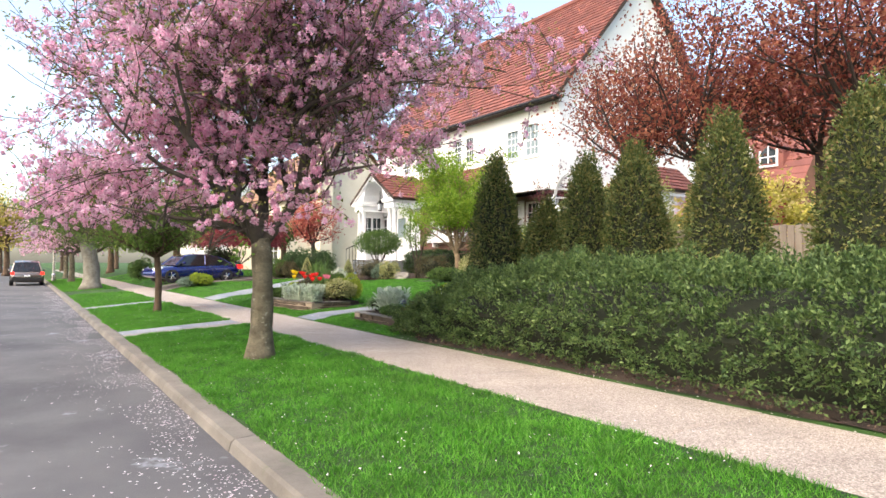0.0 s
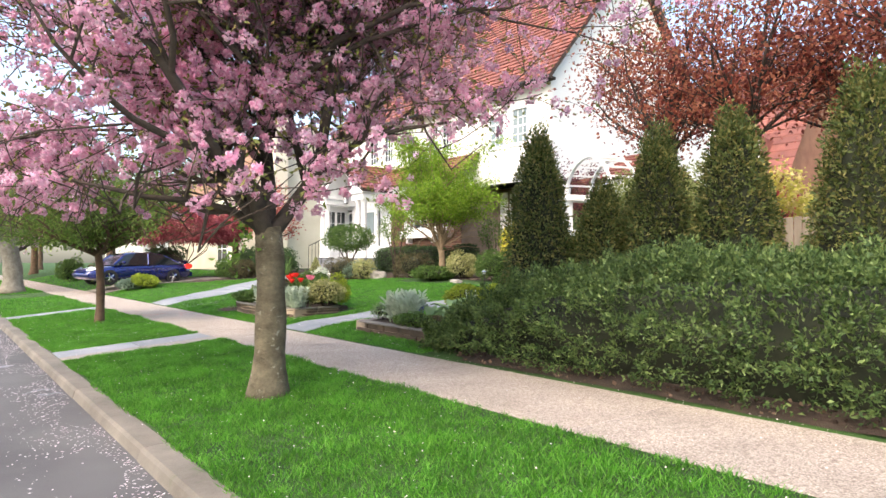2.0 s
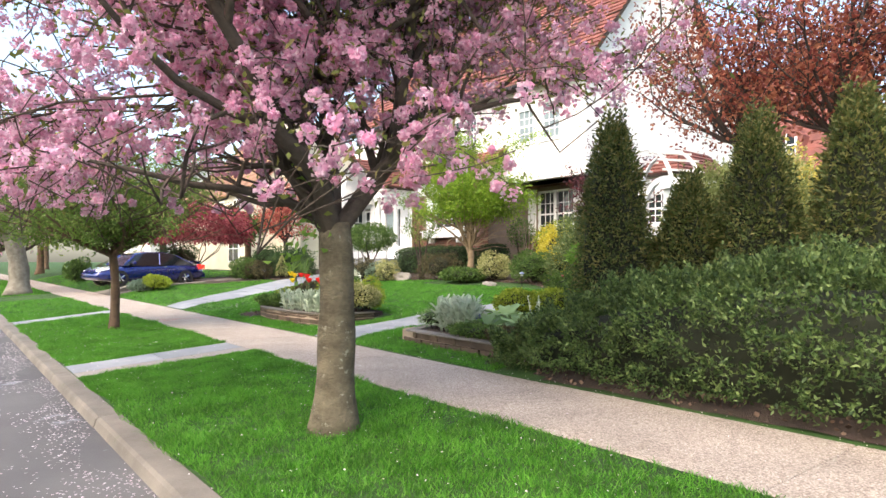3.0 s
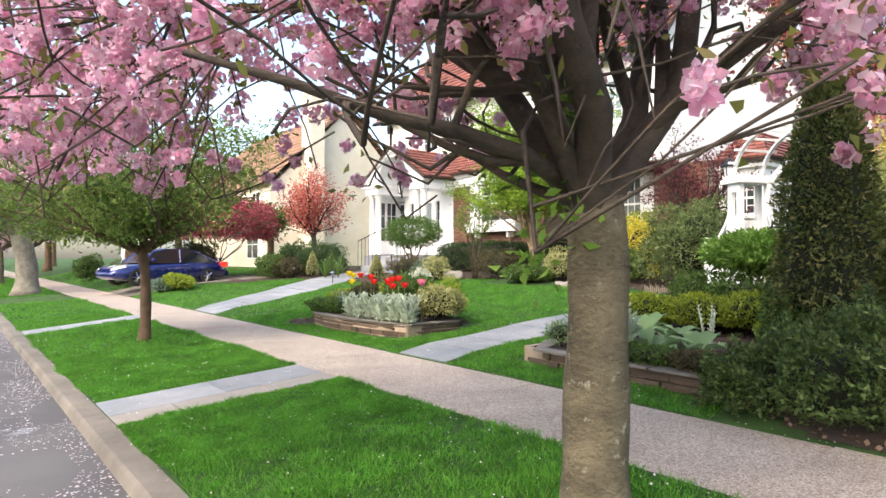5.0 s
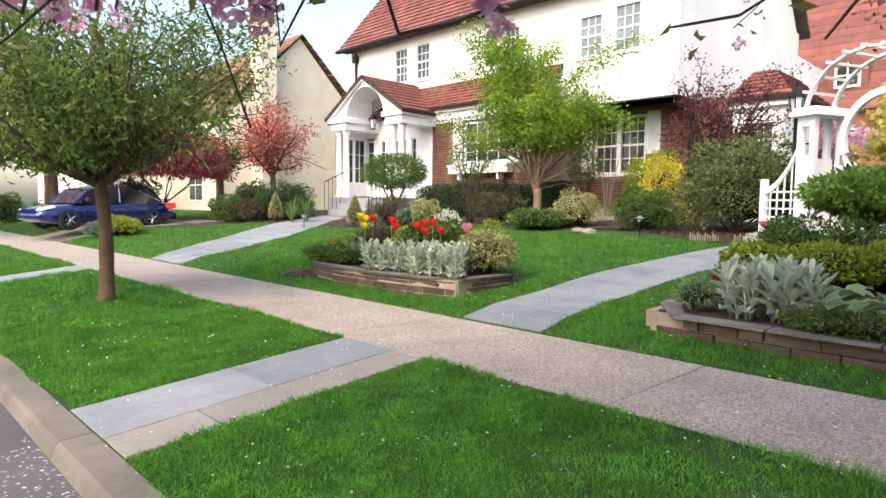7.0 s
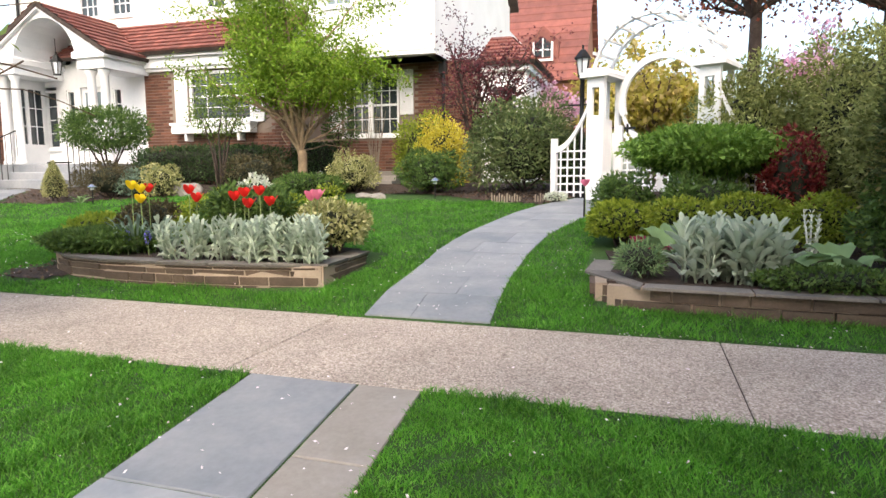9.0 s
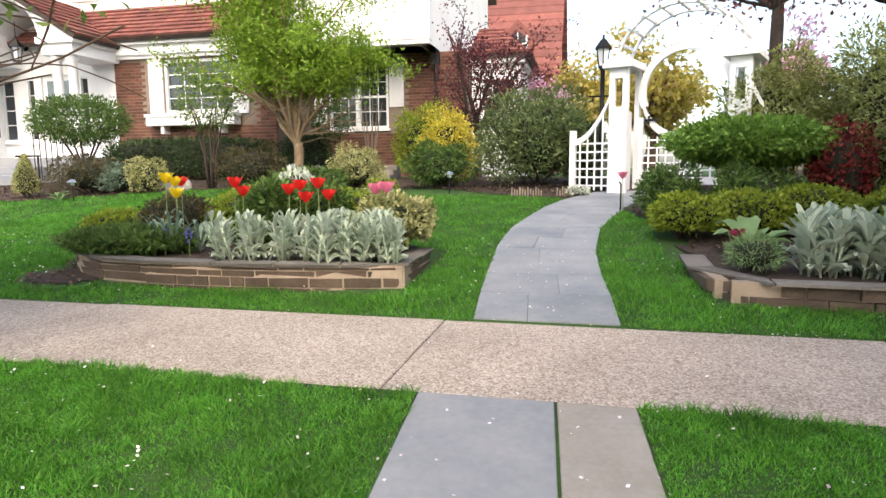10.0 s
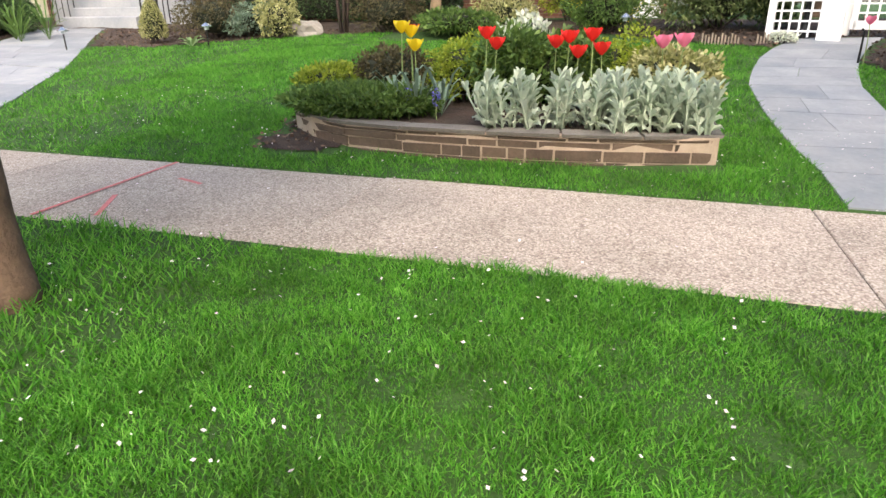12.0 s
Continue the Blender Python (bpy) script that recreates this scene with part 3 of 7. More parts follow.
# porch
def porch():
    p = hpart("porch", Shape().box(12.9, 14.4, 26.75, 30.6, 0.4, 1.5, 0.02).box(12.5, 12.9, 27.6, 29.6, 0.6, 1.3, 0.02).box(12.15, 12.5, 27.6, 29.6, 0.6, 1.12, 0.02), M_SLATE)
    for cy in (26.95, 27.37, 29.92, 30.34):
        s = Shape().lathe(13.12, cy, [(0.15, 1.5), (0.15, 1.57), (0.12, 1.6), (0.115, 2.4), (0.1, 3.6), (0.13, 3.63), (0.15, 3.7), (0.15, 3.74)], 16)
        part("column", s.mesh("column", True), M_WHITE, p)
    for y0, y1 in ((26.75, 27.6), (29.7, 30.55)):
        part("entablature", Shape().box(12.93, 14.6, y0, y1, 3.74, 3.98).box(12.85, 14.6, y0 - 0.08, y1 + 0.08, 3.98, 4.14, 0.03), M_WHITE, p)
    # gable with an arched opening
    cy, r, n = 28.67, 1.03, 14
    arc = [(cy + r * math.cos(math.pi * k / n), 3.98 + r * math.sin(math.pi * k / n)) for k in range(n + 1)]
    gable = Shape()

    def roof_z(y):
        return 5.3 - abs(y - cy) * (5.3 - 4.14) / 1.95
    for k in range(n):
        (ya, za), (yb, zb) = arc[k], arc[k + 1]
        ta, tb = max(roof_z(ya), za + 0.05), max(roof_z(yb), zb + 0.05)
        vs = [(12.93, ya, za), (12.93, yb, zb), (12.93, yb, tb), (12.93, ya, ta), (13.1, ya, za), (13.1, yb, zb), (13.1, yb, tb), (13.1, ya, ta)]
        gable.add(vs, [(0, 1, 2, 3), (7, 6, 5, 4), (0, 4, 5, 1), (3, 2, 6, 7)])
    for ya, yb in ((cy + r, 30.6), (26.74, cy - r)):
        gable.add([(x, y, z) for x in (12.93, 13.1) for y, z in ((ya, 3.98), (yb, 3.98), (yb, roof_z(yb) + 0.02), (ya, roof_z(ya)))], [(0, 1, 2, 3), (7, 6, 5, 4), (0, 4, 5, 1), (3, 2, 6, 7)])
    part("gable", gable, M_WHITE, p)
    vault = Shape()
    for k in range(n):
        (ya, za), (yb, zb) = arc[k], arc[k + 1]
        vault.add([(13.1, ya, za), (13.1, yb, zb), (14.5, yb, zb), (14.5, ya, za)], [(0, 1, 2, 3)])
    part("barrel_ceiling", vault, M_WHITE, p)
    trim = Shape()
    for s_ in (-1, 1):
        trim.add([(x, cy + s_ * y, z) for x in (12.82, 12.95) for y, z in ((0, 5.32), (2.06, 4.12), (2.06, 4.0), (0, 5.2))], [(0, 1, 2, 3), (7, 6, 5, 4), (0, 4, 5, 1), (3, 2, 6, 7), (1, 5, 6, 2)])
    part("gable_trim", trim, M_WHITE, p)
    tile_slope("porch_roof", p, (12.8, 26.55, 4.12), (15.2, 26.55, 4.12), (12.8, 28.67, 5.36), (15.2, 28.67, 5.36), 9)
    tile_slope("porch_roof", p, (12.8, 30.8, 4.12), (15.2, 30.8, 4.12), (12.8, 28.67, 5.36), (15.2, 28.67, 5.36), 9)
    # back of the porch: white panelled wall, door, sidelights
    part("porch_wall", wall_with_holes(14.42, 14.6, 26.9, 30.7, 0.6, 4.16, [(28.2, 29.15, 1.5, 3.55), (27.7, 28.0, 1.9, 3.5), (29.35, 29.65, 1.9, 3.5), (30.0, 30.45, 2.0, 3.6)]).box(14.42, 14.6, 27.95, 29.4, 4.16, 4.74), M_WHITE, p)
    d = part("front_door", Shape().box(14.5, 14.56, 28.2, 29.15, 1.5, 3.55), M_WHITE, p)
    part("door_panel", Shape().box(14.48, 14.5, 28.3, 28.62, 1.65, 2.4).box(14.48, 14.5, 28.73, 29.05, 1.65, 2.4), M_WHITE, d)
    part("door_pane", Shape().box(14.485, 14.5, 28.32, 29.03, 2.55, 3.42), M_CURTAIN, d)
    part("door_knob", Shape().tube([(14.42, 28.28, 2.5), (14.5, 28.28, 2.5)], [0.03, 0.03], 8), M_METAL, d)
    for y0, y1 in ((27.7, 28.0), (29.35, 29.65), (30.0, 30.45)):
        window("sidelight", p, 14.5, y0 + 0.05, y1 - 0.05, 2.0, 3.45, 1, 4, sash=False)
    scr = part("side_screen", Shape().box(13.25, 14.42, 30.42, 30.5, 1.5, 2.05).box(13.25, 14.42, 30.42, 30.5, 3.5, 3.74).box(13.25, 13.38, 30.42, 30.5, 2.05, 3.5).box(13.78, 13.88, 30.42, 30.5, 2.05, 3.5).box(14.3, 14.42, 30.42, 30.5, 2.05, 3.5), M_WHITE, p)
    for x0 in (13.38, 13.88):
        part("pane", Shape().box(x0, x0 + 0.42, 30.455, 30.465, 2.05, 3.5), M_PANE, scr)
        part("glazing_bar", Shape().box(x0 + 0.2, x0 + 0.22, 30.435, 30.455, 2.05, 3.5).box(x0, x0 + 0.42, 30.435, 30.455, 2.52, 2.54).box(x0, x0 + 0.42, 30.435, 30.455, 3.0, 3.02), M_WHITE, scr)
    # iron railings beside the steps
    for y in (27.3, 29.9):
        rail = part("railing", Shape().tube([(13.0, y, 2.35), (12.2, y, 2.0)], [0.02, 0.02], 6), M_METAL, p)
        for k in range(6):
            x = 13.0 - k * 0.16
            part("baluster", Shape().tube([(x, y, 1.0), (x, y, 2.35 - k * 0.07)], [0.011, 0.011], 5), M_METAL, rail)
    return p


the_porch = porch()


def lantern(parent, x, y, z, s=1.0, hang=True):
    """A tapered glass lantern with a hipped cap."""
    b = part("lantern", Shape(), None, parent)
    fr = Shape()
    n = 6
    for k in range(n):
        a = 2 * math.pi * k / n
        fr.tube([(x + 0.07 * s * math.cos(a), y + 0.07 * s * math.sin(a), z), (x + 0.11 * s * math.cos(a), y + 0.11 * s * math.sin(a), z + 0.26 * s)], [0.009 * s, 0.009 * s], 4)
    fr.lathe(x, y, [(0.085 * s, z - 0.02 * s), (0.085 * s, z + 0.01 * s)], 6).lathe(x, y, [(0.14 * s, z + 0.26 * s), (0.14 * s, z + 0.28 * s), (0.05 * s, z + 0.4 * s), (0.02 * s, z + 0.42 * s), (0.02 * s, z + 0.48 * s)], 6)
    b.data = fr.mesh("lantern_frame")
    b.data.materials.append(M_METAL)
    part("lantern_glass", Shape().lathe(x, y, [(0.065 * s, z + 0.01 * s), (0.1 * s, z + 0.26 * s)], 6), M_LAMPWHITE, b)
    if hang:
        part("chain", Shape().tube([(x, y, z + 0.48 * s), (x, y, z + 0.75 * s)], [0.012, 0.012], 5), M_METAL, b)
    return b


lantern(the_porch, 13.3, 28.67, 3.72, 1.15)
# white sunroom at the side with its own small tiled roof
sun_room = hpart("sunroom", wall_with_holes(16.9, 17.05, 16.95, 18.2, 0.6, 3.75, [(17.15, 17.95, 2.5, 3.45)]).box(17.05, 20, 16.95, 17.1, 0.6, 3.75).box(16.75, 20, 16.85, 18.24, 3.75, 3.95, 0.02), M_WHITE)
window("window", sun_room, 16.95, 17.22, 17.88, 2.57, 3.38, 3, 4)
tile_slope("sunroom_roof", sun_room, (16.6, 16.7, 3.97), (16.6, 18.24, 3.97), (18.4, 17.7, 4.9), (18.4, 18.24, 4.9), 7)
tile_slope("sunroom_roof", sun_room, (20.2, 16.7, 3.97), (16.6, 16.7, 3.97), (20.2, 17.7, 4.9), (18.4, 17.7, 4.9), 7)
for ob in house.children:
    ob.matrix_parent_inverse = Matrix.Translation((-15.2, -24.0, -1.0))
house.location, house.rotation_euler, house.scale = (17.94, 25.39, 1.11), (0, 0, radians(0.3)), (1.157, 1.155, 1.209)


# ---- trees ----
def grow(shape, tips, p, d, length, radius, level, rnd, droop=0.0, kids=4, wob=0.35, minr=0.006, floor=-9.0):
    """One bent, tapering branch with its side branches; collects twig points."""
    n = 5 if level > 1 else 4
    pts, rad = [Vector(p)], [radius]
    d = Vector(d).normalized()
    for i in range(n):
        d = (d + Vector((rnd.gauss(0, wob * 0.5), rnd.gauss(0, wob * 0.5), rnd.gauss(0, wob * 0.4) + (0.1 if level > 1 else 0.02) - droop))).normalized()
        if pts[-1].z < floor and d.z < 0.25:
            d = Vector((d.x, d.y, 0.3)).normalized()
        pts.append(pts[-1] + d * length / n)
        rad.append(max(radius * (1 - 0.75 * (i + 1) / n), minr))
    shape.tube(pts, rad, 9 if level > 2 else (6 if level > 1 else 4), cap=False)
    if level <= 2:
        tips += [(pts[i], level) for i in range(1, n + 1)]
        tips += [(pts[i].lerp(pts[i + 1], 0.5), level) for i in range(1, n)]
    if level > 1:
        for k in range(kids):
            i = 1 + (k % n)
            t = min(max(rnd.random() * 0.9, 0.05), 0.95)
            q = pts[i - 1].lerp(pts[i], t)
            axis = Vector((rnd.gauss(0, 1), rnd.gauss(0, 1), rnd.gauss(0, 0.7))).normalized()
            dd = (d + axis * 0.95).normalized()
            grow(shape, tips, q, dd, length * rnd.uniform(0.5, 0.72), rad[i - 1] * 0.6, level - 1, rnd, droop, kids, wob, minr, floor)


def spread(tips, per, sigma, flat=1.0):
    c = np.array([t[0][:] for t in tips])
    p = np.repeat(c, per, axis=0)
    return p + rng.normal(size=p.shape) * np.array([sigma, sigma, sigma * flat])


def trunk_mesh(base, top, r0, r1, n=14, bend=0.05, flare=1.5):
    s = Shape()
    b, t = Vector(base), Vector(top)
    pts, rad = [], []
    for i in range(11):
        u = i / 10
        pts.append(b.lerp(t, u) + Vector((bend * math.sin(u * 3.1), bend * 0.6 * math.sin(u * 4.7), 0)))
        rad.append((r0 + (r1 - r0) * u) * (1 + (flare - 1) * math.exp(-u * 9)) * (1 + 0.05 * math.sin(u * 17)))
    s.tube(pts, rad, n)
    me = s.mesh("trunk", True)
    return me


def tree(name, label, base, fork, r, limbs, bark, crowns, kids=4, levels=3, droop=0.0, wob=0.35, seed=1, category="tree", flare=1.5, bend=0.05, limb_bark=None, floor=-9.0, keep=None):
    """limbs: rows of (direction, length, radius); crowns: rows of (part name, material, leaves a twig point, sigma, leaf length, leaf width)."""
    rnd = random.Random(seed)
    t = thing(name, label, category, at=base)
    inv = Matrix.Translation(-Vector(base))
    tips = []
    ob = part("trunk", trunk_mesh((base[0], base[1], base[2] - 0.1), fork, r, r * 0.8, flare=flare, bend=bend), bark, t)
    ob.matrix_parent_inverse = inv
    for d, length, rad, *hang in limbs:
        s = Shape()
        start = Vector(fork) - Vector((0, 0, rad * 1.2)) + Vector((d[0], d[1], 0)) * rad * 0.3
        if len(hang) > 2:
            start = Vector(fork) + Vector((0.04, -0.08, 1.0)) * hang[2]
        grow(s, tips, start, d, length, rad, levels, rnd, hang[0] if hang else droop, kids, wob, floor=hang[1] if len(hang) > 1 else floor)
        o = part("limb", s.mesh("limb", True), limb_bark or bark, t)
        o.matrix_parent_inverse = inv
    if keep:
        tips = [q for q in tips if keep(q[0])]
    for pname, mat_, per, sigma, L, W in crowns:
        pts = spread(tips, per, sigma, 0.75)
        o = part(pname, quads(pname, leaves(pts, rng.normal(size=pts.shape) + np.array([0, 0, -0.2]), L, W)), mat_, t)
        o.matrix_parent_inverse = inv
    return t, tips, inv


def pompoms(tips, per, sigma, keep, size=0.075, petals=16, petal=0.05):
    """Round clusters of many petals hung about the twig points."""
    c = spread(tips, per, sigma, 0.8)
    c = c[rng.random(len(c)) < keep]
    n = len(c)
    d = unit(rng.normal(size=(n * petals, 3)))
    r = rng.uniform(0.45, 1.0, n * petals)[:, None] * np.repeat(size * rng.uniform(0.6, 1.3, n), petals)[:, None]
    p = np.repeat(c, petals, axis=0) + d * r
    t = unit(np.cross(d, unit(rng.normal(size=d.shape))) + d * 0.35)
    return leaves(p - t * petal * 0.5, t, petal, petal * 0.95, 0.12)


def cherry(name, label, base, seed, size=1.0, extra=(), blossoms=True, levels=4, per=1, petals=24):
    x, y, z = base
    fork = (x - 0.02, y + 0.02, z + 1.8 * size)
    q = size

    def keep(p):
        r = math.hypot(p.x - x, p.y - y)
        dx, dy = p.x - x, p.y - y
        open_side = -2.0 < dx < -0.3 and -1.1 < dy < 1.2 and p.z < z + 2.3
        return p.z > z + 2.0 and (r > 0.9 * q or p.z > z + 2.7 * q) and not open_side
    limbs = [((-0.35, -0.3, 1.2), 2.8 * q, 0.1), ((0.05, 0.5, 1.1), 2.9 * q, 0.1), ((0.95, -0.1, 0.7), 3.7 * q, 0.09), ((-0.4, 0.5, 1.1), 2.9 * q, 0.08), ((0.9, -0.2, 0.95), 4.3 * q, 0.08, 0.02),
             # long low limbs away along the verge
             ((-0.3, 0.96, 0.36), 4.2 * q, 0.04, 0.1), ((-0.3, 0.95, 0.5), 4.3 * q, 0.04, 0.1), ((-0.6, 0.8, 0.45), 3.8 * q, 0.038, 0.1), ((-0.45, 0.85, 0.6), 3.9 * q, 0.045, 0.09), ((-0.15, 1.0, 0.55), 3.5 * q, 0.045), ((-0.35, 0.9, 0.55), 3.7 * q, 0.045, 0.09),
             # over the street and back along the verge
             ((-0.8, -0.4, 0.8), 2.7 * q, 0.045), ((-0.55, -0.85, 0.7), 2.7 * q, 0.045), ((-0.85, 0.1, 0.85), 2.9 * q, 0.045), ((0.4, -0.75, 0.6), 2.8 * q, 0.05), ((0.75, -0.65, 0.75), 4.2 * q, 0.06, 0.04),
             # over the pavement
             ((0.75, 0.6, 0.5), 3.0 * q, 0.05), ((0.9, 0.25, 0.7), 4.0 * q, 0.05, 0.05), ((0.85, 0.6, 0.75), 4.0 * q, 0.06, 0.03), ((1.0, -0.35, 0.6), 6.0 * q, 0.06, 0.03), ((0.9, -0.5, 0.8), 5.8 * q, 0.06, 0.03), ((0.8, -0.45, 1.2), 5.8 * q, 0.06, 0.02), ((0.85, 0.2, 1.1), 5.4 * q, 0.06, 0.02), ((1.0, 0.0, 0.85), 5.6 * q, 0.055, 0.02),
             # the top
             ((-0.5, 0.4, 1.2), 4.0 * q, 0.06, 0.0), ((0.45, 0.2, 1.3), 4.2 * q, 0.06, 0.0), ((-0.7, -0.5, 1.0), 3.6 * q, 0.06, 0.02), ((-0.15, 0.9, 0.75), 4.0 * q, 0.05, 0.08), *extra]
    limbs = [(d, n, r, *(k or [0.035]), z + (2.7 if d[0] > -0.28 else 1.95)) for d, n, r, *k in limbs]
    limbs = [row if row[2] > 0.07 else (row[0], row[1], row[2] * 0.72, *row[3:], 0.75 + 0.05 * i) for i, row in enumerate(limbs)]
    t, tips, inv = tree(name, label, base, fork, 0.177 * size, limbs, M_BARK, [("foliage", M_CHERRYLEAF, 2, 0.13, 0.075, 0.032)], 4, levels, 0.035, 0.42, seed, limb_bark=M_BARKLIMB, floor=z + 1.95, keep=keep)
    if blossoms:
        near = [k for k in tips if petals > 20 and k[0].x < x + 0.6 and y - 3 < k[0].y < y + 4.5 and k[0].z < z + 3.3]
        rest = [k for k in tips if k not in near] if near else tips
        q4 = pompoms(rest, per, 0.1, 0.52 if petals > 20 else 0.7, 0.076, petals + (8 if petals > 20 else 0), 0.041 if petals > 20 else 0.07)
        if near:
            q4 = np.concatenate([q4, pompoms(near, 1, 0.11, 0.95, 0.058, 44, 0.038)])
        o = part("blossom", quads("blossom", q4), M_PINK, t, "double pink cherry blossom clusters")
        o.matrix_parent_inverse = inv
    return t


cherry("cherry_tree", "cherry tree in full pink blossom on the grass verge", (2.77, 10.28, 0.08), 5)
the_cherry = bpy.data.objects["cherry_tree"]
for ox_, oy_, oz_, n_ in ((-0.24, 0.0, 1.75, 34), (-0.3, 0.12, 1.5, 22), (-0.2, 0.2, 2.05, 36), (-0.28, -0.1, 2.2, 30)):
    c_ = rng.normal(size=(n_, 3)) * np.array([0.07, 0.09, 0.1]) + np.array([ox_, oy_, oz_])
    part("sprout", quads("sprout", leaves(c_, rng.normal(size=(n_, 3)) + np.array([-0.5, 0, -0.5]), 0.085, 0.04)), M_BRIGHT, the_cherry, "fresh green leaf sprouts on the trunk")

tree("street_tree", "young slender street tree with fine green leaves", (3.0, 20.25, 0.12), (2.96, 20.3, 1.72), 0.098,
     [((-0.9, 0.2, 0.32), 2.5, 0.05), ((0.8, 0.3, 0.36), 2.4, 0.05), ((0.1, -0.95, 0.34), 2.4, 0.05), ((0, 0.1, 1.2), 2.4, 0.06), ((-0.8, -0.6, 0.3), 2.5, 0.04), ((0.9, -0.4, 0.24), 2.5, 0.04), ((0.2, 0.95, 0.3), 2.3, 0.04), ((-0.3, 0.5, 0.9), 2.0, 0.045), ((-0.9, 0.5, 0.22), 2.5, 0.035), ((0.3, -0.3, 1.0), 2.2, 0.045), ((-0.8, -0.2, 0.7), 2.6, 0.045, 0.06), ((0.8, 0.2, 0.65), 2.5, 0.045, 0.06), ((-0.95, 0.0, 0.45), 2.7, 0.04, 0.06), ((0.1, -0.9, 0.6), 2.6, 0.04, 0.06), ((0.5, -0.7, 0.75), 2.5, 0.04, 0.05), ((-0.5, 0.8, 0.6), 2.5, 0.04, 0.05)],
     M_BARKRED, [("foliage", M_LOCUST, 12, 0.13, 0.1, 0.034)], 4, 3, 0.03, 0.32, 11, flare=1.3, floor=2.0, keep=lambda p: p.z > 1.9 + 0.75 * max(0, p.x - 3.4))
tree("street_tree", "old street tree with pale lichen-covered trunk", (2.8, 38.3, 0.08), (2.55, 38.4, 2.5), 0.42,
     [((-0.6, 0.3, 0.9), 3.0, 0.16), ((0.7, 0.1, 0.9), 2.8, 0.15), ((0.0, -0.5, 1.1), 3.0, 0.15), ((0.2, 0.8, 0.8), 2.8, 0.12), ((-0.8, -0.5, 0.6), 2.6, 0.1)],
     M_BARKPALE, [("foliage", M_LOCUST, 14, 0.25, 0.13, 0.06)], 4, 3, 0.01, 0.35, 13, bend=0.15)
for k, (x_, y_, s_) in enumerate(((2.9, 42.0, 1.05), (2.7, 52.0, 1.1), (2.9, 63.0, 1.1))):
    cherry("cherry_tree", "pink flowering cherry farther along the verge", (x_, y_, 0.08), 20 + k, s_, levels=3, per=2, petals=11)
tree("japanese_maple", "lime green japanese maple in front of the house", (14.5, 21.8, 1.0), (14.5, 21.85, 1.95), 0.13,
     [((-0.12, 0.3, 1.25), 3.07, 0.07), ((-0.15, -0.28, 1.25), 2.95, 0.07), ((0.1, 0.1, 1.4), 3.78, 0.08), ((-0.05, 0.12, 1.4), 3.89, 0.065), ((0.05, 0.5, 1.0), 3.19, 0.045, 0.05), ((0.0, -0.42, 1.05), 2.71, 0.045, 0.05), ((-0.35, 0.15, 1.1), 2.71, 0.045, 0.04), ((-0.08, 0.6, 0.95), 3.07, 0.04, 0.07), ((-0.1, -0.15, 1.35), 3.54, 0.05)],
     M_BARKTAN, [("foliage", M_MAPLE, 34, 0.17, 0.105, 0.048)], 4, 3, 0.02, 0.3, 17, keep=lambda p: p.z > 3.1)
tree("purple_plum_tree", "small open purple-leaved plum tree beside the house corner", (16.84, 17.95, 0.98), (16.84, 18.01, 2.3), 0.11,
     [((-0.1, 0.75, 0.9), 2.3, 0.06), ((-0.1, -0.75, 0.85), 2.3, 0.06), ((-0.2, 0.2, 1.2), 2.6, 0.07), ((0.1, -0.3, 1.2), 2.6, 0.06), ((-0.5, 0.0, 0.9), 2.0, 0.05)],
     M_BARKDARK, [("foliage", M_PLUM, 5, 0.13, 0.085, 0.05)], 4, 3, 0.0, 0.3, 19)
for k, (x_, y_, h_, n_) in enumerate(((13.6, 11.9, 3.3, 0), (13.3, 9.9, 3.2, 1), (13.2, 6.3, 3.4, 2), (14.5, 3.0, 3.4, 3), (15.5, 8.2, 3.4, 4))):
    tree("copper_beech", "tall tree with dark copper-red leaves behind the hedge", (x_, y_, 0.9), (x_, y_ + 0.1, h_ + 0.9), 0.13,
         [((-0.5, 0.55, 0.95), 3.2, 0.06), ((-0.4, -0.65, 0.95), 3.2, 0.06), ((0.5, 0.2, 1.1), 3.4, 0.06), ((-0.1, 0.0, 1.3), 3.8, 0.07), ((0.3, -0.6, 0.9), 3.0, 0.05), ((-0.75, 0.0, 0.6), 2.8, 0.05), ((0.0, 0.95, 0.4), 3.3, 0.05), ((-0.3, 0.8, 0.55), 3.3, 0.045)],
         M_BARKDARK, [("foliage", M_COPPER, 6, 0.32, 0.105, 0.068)], 4, 3, 0.0, 0.36, 31 + k, floor=4.6, keep=lambda p: p.z > 4.2)
tree("red_maple", "orange-red leaved maple beyond the porch", (13.4, 34.4, 0.95), (13.4, 34.4, 2.6), 0.13,
     [((-0.5, 0.5, 0.9), 2.3, 0.07), ((0.2, -0.6, 0.9), 2.2, 0.07), ((-0.3, -0.3, 1.2), 2.6, 0.07), ((0.5, 0.3, 1.0), 2.3, 0.07), ((-0.8, 0, 0.5), 2.0, 0.05)],
     M_BARKDARK, [("foliage", M_ORANGE, 7, 0.22, 0.12, 0.07)], 4, 3, 0.0, 0.3, 43)


# ---- hedges and shrubs ----
def lump(p, f=2.2, seed=0.0):
    return np.array([noise.noise(Vector((a[0] * f + seed, a[1] * f, a[2] * f))) for a in p])


